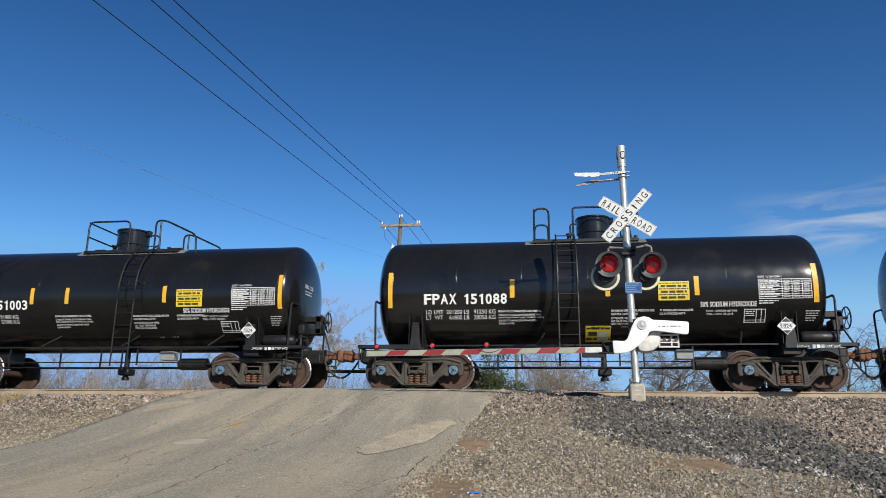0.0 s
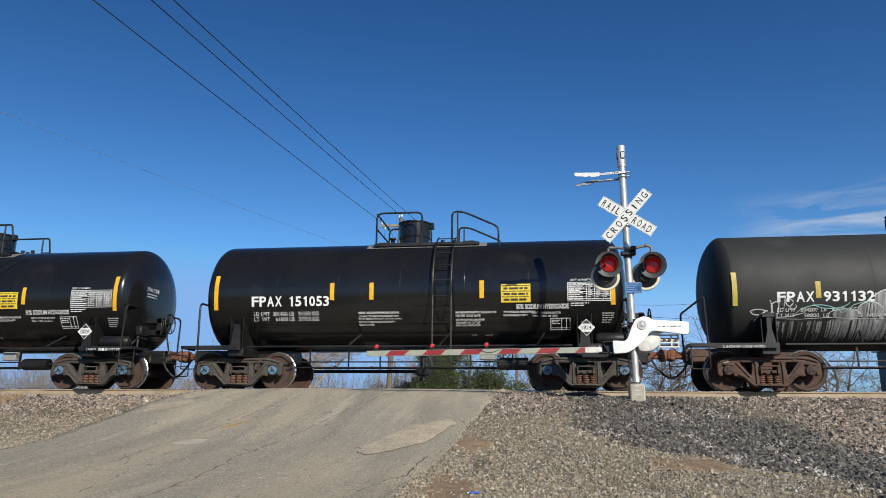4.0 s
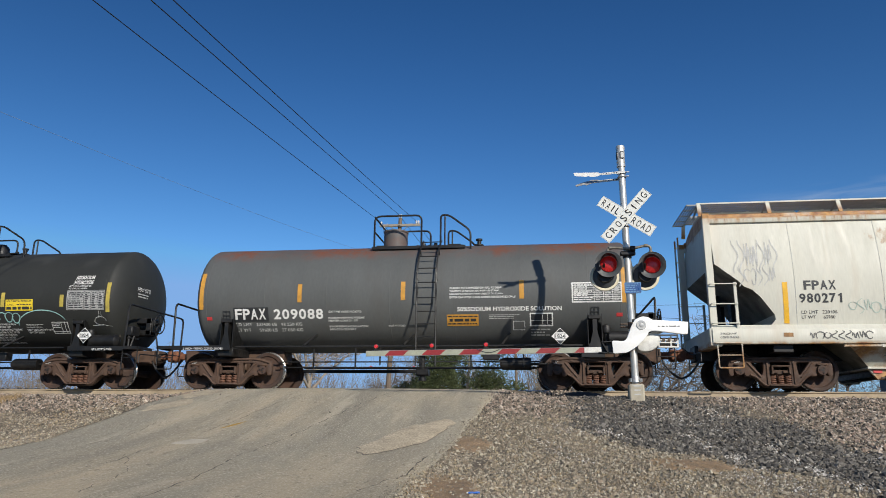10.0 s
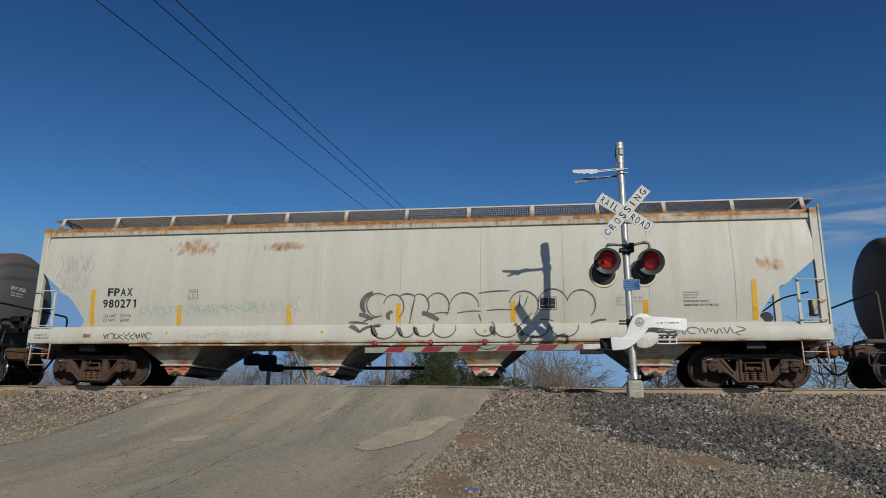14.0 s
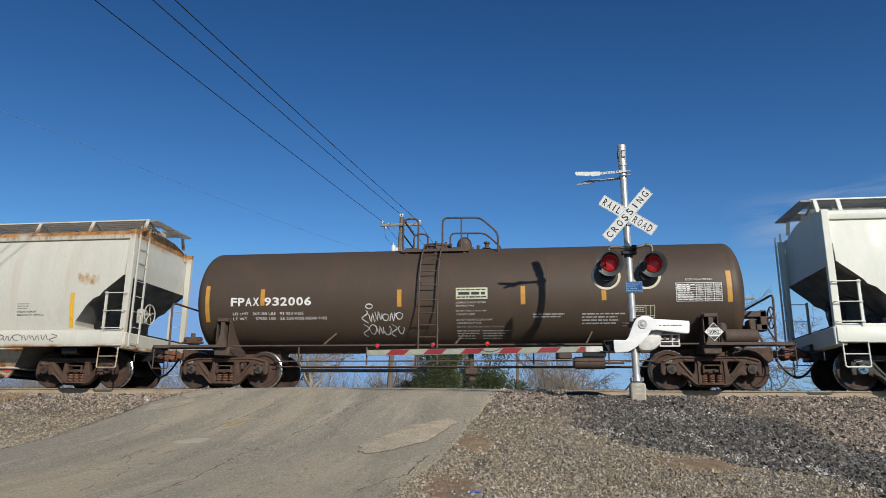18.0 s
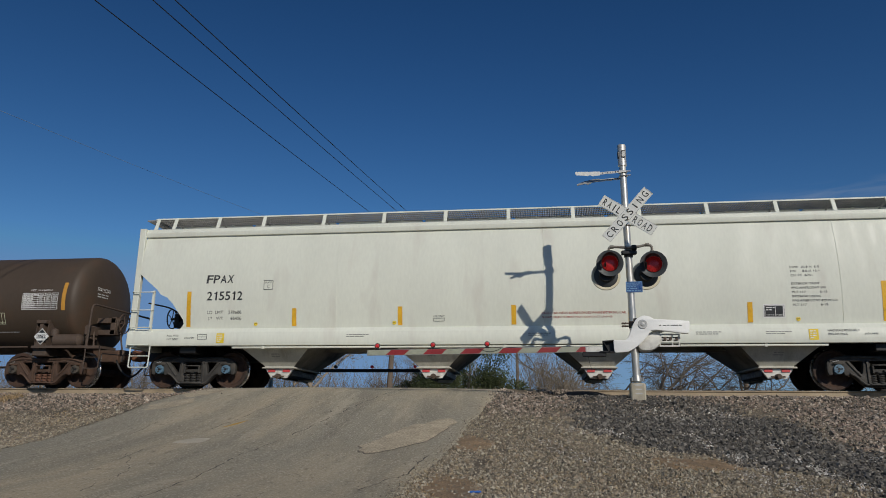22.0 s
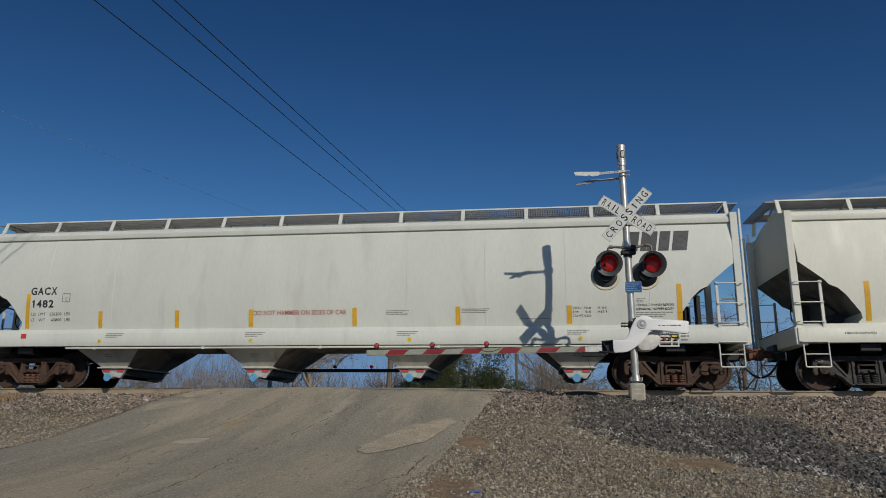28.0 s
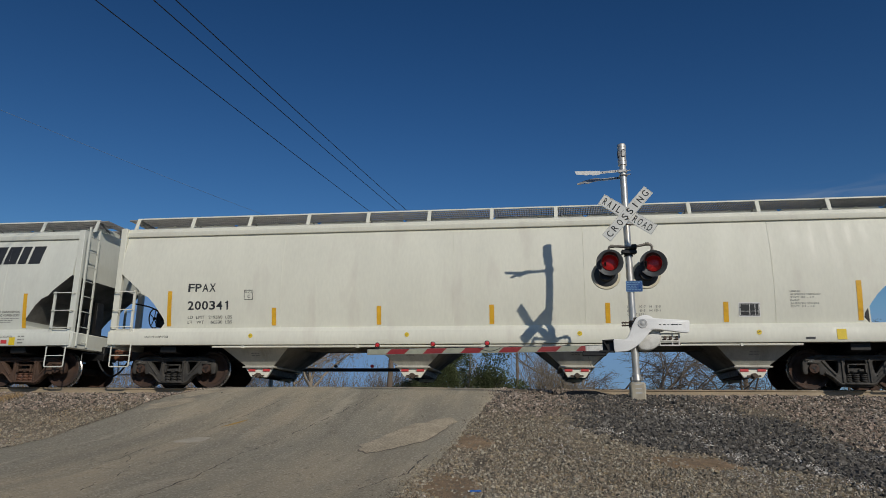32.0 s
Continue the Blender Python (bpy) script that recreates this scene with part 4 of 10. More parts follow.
road_crack([(-7.6, 8.6), (-7.2, 9.6), (-6.9, 10.6), (-6.2, 11.9)], 0.011, 13)
road_crack([(-4.7, 7.0), (-4.9, 8.2), (-5.6, 9.3)], 0.011, 14)
road_blob("road_patch", -7.1, 13.1, 0.3, 0.5, -0.3, M["patch"], 0.01, 15, "tan dirt at the road edge")
road_blob("road_patch", -7.2, 14.6, 0.35, 0.7, 0.1, M["patch"], 0.006, 12, "tan dirt at the road edge")

# ---------------------------------------------------------------- the crossing signal
MX, MY = 1.775, 14.2            # foot of the mast
MZ = -0.28


def mast_x(z):
    return 1.80 - 0.0122 * (z - MZ)


def build_signal():
    sig = thing("crossing_signal", "galvanised railroad crossing mast with crossbuck, red lamps and lowered gate", "crossing signal")
    bm = bmesh.new()
    rod(bm, (mast_x(MZ + 0.28), MY, MZ + 0.28), (mast_x(4.42), MY, 4.42), 0.07, 28)
    part("mast", bm, M["mast_steel"], sig, "bright galvanised steel tube")
    bm = bmesh.new()
    lathe(bm, [(4.40, 0.07), (4.41, 0.089), (4.47, 0.089), (4.475, 0.083), (4.49, 0.083), (4.495, 0.089), (4.52, 0.089), (4.53, 0.084), (4.80, 0.086), (4.805, 0.09), (4.85, 0.09), (4.87, 0.08), (4.872, 0.01)], 28, "Z", (mast_x(4.6), MY, 0))
    part("mast_cap", bm, M["mast_steel"], sig, "slotted steel bell housing on the mast")
    # solid plates: black for the opening, pale grey painted as sky behind it
    for dx, dy, mat in ((0.02, -0.0855, "black"), (-0.078, -0.02, "black"), (0.025, -0.0875, "glass_grey")):
        bm = bmesh.new()
        k = 0.75 if mat != "black" else 1.0
        prism(bm, smooth_loop(rect(-0.042 * k, 0.042 * k, -0.085 * k, 0.085 * k), 0.04 * k), -0.006, 0.012)
        part("slot", bm, M[mat], sig, "rounded sounding slot", m=Matrix.Translation((mast_x(4.65) + dx, MY + dy, 4.65)) @ Matrix.Rotation(0 if dx > 0 else radians(-80), 4, "Z"))
    # foot
    bm = bmesh.new()
    box(bm, mast_x(MZ) - 0.142, mast_x(MZ) + 0.142, MY - 0.15, MY + 0.15, MZ - 0.35, MZ + 0.265, bevel=0.03)
    part("base_block", bm, M["concrete"], sig, "pale cast base casing")
    bm = bmesh.new()
    for z in (0.0, 0.08, 0.16):
        box(bm, mast_x(0) - 0.05, mast_x(0) + 0.07, MY - 0.154, MY - 0.148, MZ + 0.05 + z, MZ + 0.075 + z)
    box(bm, mast_x(0) - 0.085, mast_x(0) + 0.085, MY - 0.153, MY - 0.148, MZ + 0.225, MZ + 0.235)
    part("cast_mark", bm, M["letter_dim"], sig)
    bm = bmesh.new()
    for dx, dy in ((-0.1, -0.1), (0.1, -0.1), (-0.1, 0.1), (0.1, 0.1)):
        rod(bm, (mast_x(0) + dx, MY + dy, MZ + 0.3), (mast_x(0) + dx, MY + dy, MZ + 0.37), 0.018, 6)
    rod(bm, (mast_x(0.03), MY, MZ + 0.3), (mast_x(0.1), MY, MZ + 0.42), 0.1, 16, 0.075)
    part("anchor_bolts", bm, M["galv"], sig)
    # crossbuck
    cz = 3.325
    off_y = 0.46                             # the crossbuck stands off the mast on a short bracket
    k = (MY - off_y) / (MY - 0.11)
    cz = EYE[2] + (cz - EYE[2]) * k
    hub = Vector(((mast_x(3.325) + 0.02) * k, MY - off_y, cz))
    turn = Matrix.Translation(hub) @ Matrix.Rotation(radians(-17), 4, "Z")
    for body, ang, off in (("RAIL  ROAD", -37.0, 0.0), ("CROSSING", 46.0, -0.016)):
        m = turn @ Matrix.Translation((0, off, 0)) @ Matrix.Rotation(radians(-ang), 4, "Y")
        bm = bmesh.new()
        box(bm, -0.625, 0.625, -0.003, 0.003, -0.114, 0.114)
        blade = part("blade", bm, M["sign_white"], sig, "white crossbuck blade with black lettering", m=m)
        flat = lambda z: -0.003
        if "  " in body:
            marks(blade, "RAIL", -0.56, -0.16, -0.075, 0.065, flat, M["sign_black"], 0.002, bold=0.006, fill=0.66)
            marks(blade, "ROAD", 0.15, 0.56, -0.075, 0.065, flat, M["sign_black"], 0.002, bold=0.006, fill=0.7)
        else:
            marks(blade, body, -0.56, 0.57, -0.07, 0.07, flat, M["sign_black"], 0.002, bold=0.006, fill=0.62)
        bm = bmesh.new()
        for q in (rect(-0.618, 0.618, -0.106, -0.1025), rect(-0.618, 0.618, 0.1025, 0.106), rect(-0.618, -0.613, -0.1, 0.1), rect(0.613, 0.618, -0.1, 0.1)):
            bm.faces.new([bm.verts.new((p, -0.005, r)) for p, r in q])
        part("border", bm, M["letter_grey"], blade, smooth=0)
    for dz in (-0.10, 0.10):
        bm = bmesh.new()
        rod(bm, hub + Vector((0, -0.035, dz)), hub + Vector((0, off_y, dz)), 0.016, 8)
        tube(bm, [(mast_x(cz) + 0.08 * math.cos(a), MY + 0.08 * math.sin(a), cz + dz) for a in [i * math.pi / 8 for i in range(16)]], 0.012, 6, closed=True)
        part("crossbuck_clamp", bm, M["frame_brown"], sig)
    # lamp pair on its crossarm
    lz = 2.27
    bm = bmesh.new()
    tube(bm, rounded([(mast_x(lz) - 0.39, MY - 0.08, lz + 0.26), (mast_x(lz) - 0.39, MY - 0.08, lz + 0.40), (mast_x(lz) - 0.26, MY - 0.09, lz + 0.40), (mast_x(lz) + 0.02, MY - 0.10, lz + 0.37), (mast_x(lz) + 0.22, MY - 0.09, lz + 0.40), (mast_x(lz) + 0.33, MY - 0.08, lz + 0.43), (mast_x(lz) + 0.45, MY - 0.08, lz + 0.42), (mast_x(lz) + 0.45, MY - 0.08, lz + 0.24)], 0.06), 0.026, 10)
    for x, z in ((-0.33, 0.40), (0.36, 0.43)):
        rod(bm, (mast_x(lz) + x - 0.035, MY - 0.085, lz + z), (mast_x(lz) + x + 0.035, MY - 0.085, lz + z), 0.036, 10)
    for x in (-0.39, 0.45):
        rod(bm, (mast_x(lz) + x, MY - 0.08, lz + 0.26), (mast_x(lz) + x, MY - 0.08, lz + 0.31), 0.042, 10)
    part("lamp_crossarm", bm, M["dull_galv"], sig, "grey pipe crossarm with elbows")
    bm = bmesh.new()
    lathe(bm, [(-0.05, 0.045), (-0.04, 0.06), (0.04, 0.06), (0.05, 0.045)], 14, "X", (mast_x(lz) + 0.10, MY - 0.10, lz + 0.37))
    rod(bm, (mast_x(lz), MY, lz + 0.20), (mast_x(lz), MY, lz + 0.34), 0.088, 18)
    box(bm, mast_x(lz) - 0.15, mast_x(lz) + 0.15, MY - 0.13, MY - 0.05, lz + 0.23, lz + 0.32, bevel=0.02)
    for x in (-0.12, 0.12):
        rod(bm, (mast_x(lz) + x, MY - 0.15, lz + 0.275), (mast_x(lz) + x, MY + 0.1, lz + 0.275), 0.018, 6)
    part("crossarm_clamp", bm, M["frame_black"], sig, "dark bolted clamp round the mast")
    for k, (cx, yaw, mat) in enumerate(((mast_x(lz) - 0.39, -3, M["lens_lit"]), (mast_x(lz) + 0.45, -11, M["lens_lit"]))):
        m = Matrix.Translation((cx, MY - 0.16, lz + (0.055 if k == 0 else 0.02))) @ Matrix.Rotation(radians(yaw), 4, "Z")
        bm = bmesh.new()
        prof = [(0.12, 0.05), (0.11, 0.15), (0.05, 0.25), (0.02, 0.266), (0.0, 0.266), (0.004, 0.255), (0.022, 0.172), (0.03, 0.165)]
        lathe(bm, prof, 44, "Y")
        head = part("lamp_head", bm, M["hood"], sig, "round signal head with dark backing disc", m=m)
        bm = bmesh.new()
        lathe(bm, [(-0.028, 0.0005), (-0.025, 0.06), (-0.015, 0.12), (0.005, 0.158), (0.02, 0.164)], 32, "Y")
        part("lens", bm, mat, head, "red glass roundel")
        bm = bmesh.new()                      # visor: a hood open below
        n = 26
        inner, outer = [], []
        for i in range(n + 1):
            a = radians(-35 + 250 * i / n)
            reach = 0.05 + 0.19 * max(0.0, math.sin((a + radians(35)) * 180 / 250)) ** 0.7
            inner.append([bm.verts.new((0.17 * math.cos(a), y, 0.17 * math.sin(a))) for y in (0.0, -reach)])
            outer.append([bm.verts.new((0.177 * math.cos(a), y, 0.177 * math.sin(a))) for y in (0.0, -reach)])
        for i in range(n):
            for S in (inner, outer):
                bm.faces.new((S[i][0], S[i + 1][0], S[i + 1][1], S[i][1]))
            bm.faces.new((inner[i][1], inner[i + 1][1], outer[i + 1][1], outer[i][1]))
        part("visor", bm, M["hood"], head, "grey visor over the lens")
    # rear lamp heads, facing the other way, show below as cream rims
    for cx in (mast_x(lz) - 0.455, mast_x(lz) + 0.33):
        m = Matrix.Translation((cx, MY + 0.10, lz - 0.155))
        bm = bmesh.new()
        lathe(bm, [(-0.10, 0.05), (-0.09, 0.15), (-0.03, 0.235), (-0.012, 0.24), (0.02, 0.24), (0.02, 0.15)], 36, "Y")
        head = part("rear_lamp_head", bm, M["hood"], sig, "dark back of a lamp head with a cream rim", m=m)
        bm = bmesh.new()
        lathe(bm, [(-0.02, 0.232), (-0.03, 0.24), (-0.03, 0.283), (-0.01, 0.289), (0.02, 0.289), (0.02, 0.232)], 36, "Y")
        part("rim", bm, M["hood_cream"], head, "cream rim")
        bm = bmesh.new()
        rod(bm, (0, -0.16, 0), (0, -0.09, 0), 0.13, 20, 0.15)
        rod(bm, (0, -0.1, 0), (-0.03, -0.32, 0.2), 0.02, 8)
        part("lamp_housing", bm, M["frame_black"], head)
    # emergency notice
    bm = bmesh.new()
    prism(bm, smooth_loop(rect(mast_x(1.8) - 0.10, mast_x(1.8) + 0.22, 1.74, 1.96), 0.02), MY - 0.084, MY - 0.08)
    sign = part("notice_plate", bm, M["blue_sign"], sig, "small blue enamelled notice with pale print")
    flat = lambda z: MY - 0.085
    outline(sign, mast_x(1.8) - 0.095, mast_x(1.8) + 0.215, 1.745, 1.955, 0.008, flat, M["pale_blue"], 0.002, name="border")
    bars(sign, mast_x(1.8) - 0.08, mast_x(1.8) + 0.20, 1.76, 1.945, 5, flat, M["pale_blue"], 0.002, seed=4)
    # lamp bracket high on the mast
    for name, z0, tilt, y, plate, tip in (("upper", 4.268, 3.8, MY - 0.09, [(-0.985, 0.03), (-0.97, 0.045), (-0.47, 0.035), (-0.47, -0.04), (-0.62, -0.055), (-0.68, -0.03), (-0.74, -0.05), (-0.80, -0.035), (-0.96, -0.025)], 14),
                                         ("lower", 4.18, 4.5, MY + 0.09, [(-0.47, 0.04), (-0.58, 0.035), (-0.78, -0.02), (-0.95, -0.10), (-0.93, -0.135), (-0.76, -0.09), (-0.72, -0.115), (-0.62, -0.06), (-0.47, -0.035)], -24)):
        m = Matrix.Translation((mast_x(z0), y, z0)) @ Matrix.Rotation(radians(-tilt), 4, "Y")
        bm = bmesh.new()
        box(bm, -0.475, 0.06, -0.004, 0.004, -0.024, 0.024)
        arm = part("bracket_arm", bm, M["galv"], sig, "perforated steel strap", m=m)
        for i in range(7):
            bm = bmesh.new()
            r = 0.009 if i < 5 else 0.015
            rod(bm, (-0.42 + i * 0.052, -0.007, 0), (-0.42 + i * 0.052, -0.003, 0), r, 8)
            part("strap_hole", bm, M["black"], arm)
        bm = bmesh.new()
        prism(bm, smooth_loop(plate, 0.012), -0.005, 0.005)
        # lower plate takes grey in place of white to paint its shade
        part("bracket_plate", bm, M["white" if name == "upper" else "galv"], sig, "bent sheet plate", m=Matrix.Translation((mast_x(z0), y - 0.01, z0 - 0.03)) @ Matrix.Rotation(radians(tip), 4, "X"))
        bm = bmesh.new()
        tube(bm, [(mast_x(z0) + 0.082 * math.cos(a), MY + 0.082 * math.sin(a), z0) for a in [i * math.pi / 8 for i in range(16)]], 0.012, 6, closed=True)
        rod(bm, (mast_x(z0) + 0.06, MY - 0.09, z0), (mast_x(z0) + 0.14, MY - 0.09, z0), 0.012, 6)
        part("strap_clamp", bm, M["galv"], sig)
    # gate mechanism: white cranked support arm beside the mast
    gz, gx = 0.915, mast_x(0.915) - 0.06
    crank = [(-0.354, -0.133), (-0.133, -0.145), (-0.07, -0.09), (0.02, 0.14), (0.095, 0.274), (0.228, 0.33), (0.342, 0.31), (0.40, 0.262), (1.065, 0.217), (1.046, -0.004), (0.95, 0.0), (0.45, 0.07), (0.342, 0.057), (0.266, -0.068), (0.133, -0.2), (0.02, -0.285), (-0.095, -0.346), (-0.34, -0.365)]
    b2 = casting(smooth_loop(crank[::-1], 0.03), [], 0.09, 0.01)
    b2.transform(Matrix.Translation((gx, MY - 0.24, gz)))
    part("gate_crank", b2, M["white"], sig, "white painted cranked gate arm support")
    b3 = casting(smooth_loop([(0.12, -0.20), (0.30, -0.02), (0.42, 0.06), (0.62, 0.05), (0.46, -0.01), (0.34, -0.10), (0.24, -0.22)][::-1], 0.03), [], 0.05, 0.008)
    b3.transform(Matrix.Translation((gx, MY - 0.12, gz)))
    part("web_plate", b3, M["white_worn"], sig, "white web plate behind the crank")
    bm = bmesh.new()
    lathe(bm, [(-0.305, 0.01), (-0.302, 0.035), (-0.297, 0.04), (-0.296, 0.05), (-0.30, 0.055), (-0.30, 0.085), (-0.285, 0.092), (0.28, 0.092), (0.285, 0.05)], 24, "Y", (gx + 0.20, MY, gz + 0.17))
    part("pivot_shaft", bm, M["galv"], sig, "round pivot boss")
    bm = bmesh.new()
    rod(bm, (gx + 0.05, MY - 0.19, gz + 0.27), (gx + 0.36, MY - 0.15, gz + 0.30), 0.03, 8)
    box(bm, gx + 0.08, gx + 0.30, MY - 0.18, MY + 0.18, gz + 0.06, gz + 0.31, bevel=0.05)
    part("pivot_housing", bm, M["frame_black"], sig, "dark housing behind the pivot")
    for x, w in ((0.51, 0.03), (0.58, 0.05), (0.66, 0.03), (0.72, 0.13), (0.87, 0.05)):
        bm = bmesh.new()
        box(bm, gx + x, gx + x + w, MY - 0.2885, MY - 0.283, gz + 0.135, gz + 0.152)
        part("slotted_mark", bm, M["letter_black"], sig)
    b4 = casting(smooth_loop([(0.16, -0.17), (0.34, -0.05), (0.52, -0.02), (0.50, -0.16), (0.40, -0.26), (0.30, -0.285), (0.17, -0.27)][::-1], 0.06), [], 0.30, 0.05)
    b4.transform(Matrix.Translation((gx, MY - 0.02, gz)))
    part("gear_housing", b4, M["white_worn"], sig, "rounded pale mechanism housing")
    bm = bmesh.new()
    for z in (-0.01, -0.10, -0.15, -0.235):
        box(bm, gx + 0.52, gx + 0.90, MY - 0.14, MY - 0.10, gz + z - 0.014, gz + z + 0.014, bevel=0.004)
    for x in (0.53, 0.76, 0.885):
        box(bm, gx + x - 0.014, gx + x + 0.014, MY - 0.135, MY - 0.105, gz - 0.24, gz)
    part("counterweight_frame", bm, M["white_worn"], sig, "white slotted counterweight frame")
    bm = bmesh.new()
    for x in (0.60, 0.70, 0.82):
        box(bm, gx + x, gx + x + 0.05, MY - 0.16, MY + 0.08, gz - 0.13, gz - 0.06, bevel=0.008)
    rod(bm, (gx + 0.5, MY - 0.06, gz - 0.07), (gx + 0.92, MY - 0.06, gz - 0.07), 0.016, 8)
    rod(bm, (gx + 0.5, MY - 0.06, gz - 0.2), (gx + 0.92, MY - 0.06, gz - 0.2), 0.02, 8)
    part("counterweight", bm, M["frame_brown"], sig, "small rusty counterweights on rods")
    bm = bmesh.new()
    for z in (gz + 0.17, gz + 0.225):
        box(bm, gx - 0.16, gx + 0.1, MY - 0.03, MY + 0.02, z - 0.012, z + 0.012)
        for k in (-0.14, -0.09):
            rod(bm, (gx + k, MY - 0.07, z), (gx + k, MY + 0.05, z), 0.016, 6)
    rod(bm, (mast_x(gz), MY, gz + 0.13), (mast_x(gz), MY, gz + 0.26), 0.082, 16)
    part("mast_clamp", bm, M["frame_brown"], sig, "dark bolted clamp")
    bm = bmesh.new()
    for p in ([(-0.62, -0.36), (-0.33, -0.37), (-0.33, -0.35), (-0.62, -0.335)], [(-0.55, -0.14), (-0.33, -0.125), (-0.33, -0.145), (-0.55, -0.16)], [(-0.56, -0.14), (-0.545, -0.14), (-0.43, -0.36), (-0.45, -0.365)]):
        prism(bm, [(gx + a, gz + b) for a, b in p], MY - 0.27, MY - 0.12)
    box(bm, gx - 0.56, gx - 0.33, MY - 0.17, MY - 0.155, gz - 0.35, gz - 0.145)
    box(bm, gx - 0.95, gx - 0.5, MY - 0.24, MY - 0.17, gz - 0.44, gz - 0.35, bevel=0.01)
    part("arm_socket", bm, M["frame_black"], sig, "dark open arm adapter")
    # the lowered arm: striped on its face
    ax0, ax1 = -3.49, mast_x(0.7) - 0.62

    def arm_z(x):
        return 0.565 + (x - ax0) * 0.0125
    bm = bmesh.new()
    vs = []
    for x in (ax0, ax1):
        vs.append([bm.verts.new((x, MY - 0.20 + dy, arm_z(x) + dz)) for dy, dz in ((0, -0.055), (0.045, -0.055), (0.045, 0.055), (0, 0.055))])
    for i in range(4):
        bm.faces.new((vs[0][i], vs[0][(i + 1) % 4], vs[1][(i + 1) % 4], vs[1][i]))
    bm.faces.new(vs[0]), bm.faces.new(vs[1])
    bmesh.ops.recalc_face_normals(bm, faces=bm.faces)
    gate = part("gate_arm", bm, M["galv"], sig, "lowered gate arm with red and white slanted stripes")
    for i in range(14):
        a, b = ax0 + 0.01 + i * 0.375, ax0 + 0.01 + (i + 1) * 0.375
        if a > ax1 - 0.5:
            break
        b = min(b, ax1 - 0.33)
        s = 0.11 if i else 0.0
        e = 0.11 if b < ax1 - 0.34 else 0.0
        bm = bmesh.new()
        bm.faces.new([bm.verts.new((p, MY - 0.203, arm_z(p) + q)) for p, q in ((a, -0.05), (b, -0.05), (b + e, 0.05), (a + s, 0.05))])
        part("stripe", bm, M["tape_white"] if i % 2 == 0 else M["tape_red"], gate, smooth=0)
    bm = bmesh.new()
    bm.faces.new([bm.verts.new((p, MY - 0.203, arm_z(p) + q)) for p, q in ((ax1 - 0.31, -0.05), (ax1 - 0.005, -0.05), (ax1 - 0.005, 0.05), (ax1 - 0.31, 0.05))])
    part("arm_sleeve", bm, M["white_worn"], gate, "chipped white sleeve", smooth=0)
    for x in (ax0 + 0.2, ax0 + 1.335, ax0 + 2.42):
        m = Matrix.Translation((x, MY - 0.18, arm_z(x) + 0.055))
        bm = bmesh.new()
        box(bm, -0.045, 0.045, -0.03, 0.03, 0.0, 0.025)
        rod(bm, (0, 0, 0.02), (0, 0, 0.04), 0.03, 10)
        lamp = part("arm_lamp", bm, M["frame_black"], gate, m=m)
        bm = bmesh.new()
        lathe(bm, [(-0.04, 0.012), (-0.036, 0.034), (-0.02, 0.043), (0.02, 0.043), (0.036, 0.034), (0.04, 0.012)], 16, "Y", (0, 0, 0.082))
        part("red_lens", bm, M["lamp_lit"], lamp, "small glowing red lamp")
        bm = bmesh.new()
        tube(bm, [(0.045 * math.cos(a), 0, 0.082 + 0.045 * math.sin(a)) for a in [i * math.pi / 8 for i in range(16)]], 0.011, 6, closed=True)
        part("bezel", bm, M["frame_black"], lamp)
    bm = bmesh.new()
    tube(bm, [(ax0 + 0.2 + i * 0.14, MY - 0.16, arm_z(ax0 + i * 0.14) + 0.062 + 0.01 * math.sin(i * 1.7)) for i in range(33)], 0.006, 5)
    tube(bm, [(ax0 + 2.25 + i * 0.05, MY - 0.21, arm_z(ax0 + 2.4) + 0.05 - 0.07 * math.sin(math.pi * i / 9)) for i in range(10)], 0.006, 5)
    tube(bm, [(ax1 - 0.3, MY - 0.2, arm_z(ax1) - 0.05), (ax1 - 0.26, MY - 0.2, 0.35), (ax1 - 0.22, MY - 0.2, 0.2)], 0.004, 5)
    part("lamp_cable", bm, M["wire"], gate, "thin black lamp cable")
    return sig


build_signal()


def curl3(r, y, a0, a1, n=12):
    """An arc of a ring facing along y."""
    return [(r * math.cos(radians(a0 + (a1 - a0) * i / n)), y, r * math.sin(radians(a0 + (a1 - a0) * i / n))) for i in range(n + 1)]


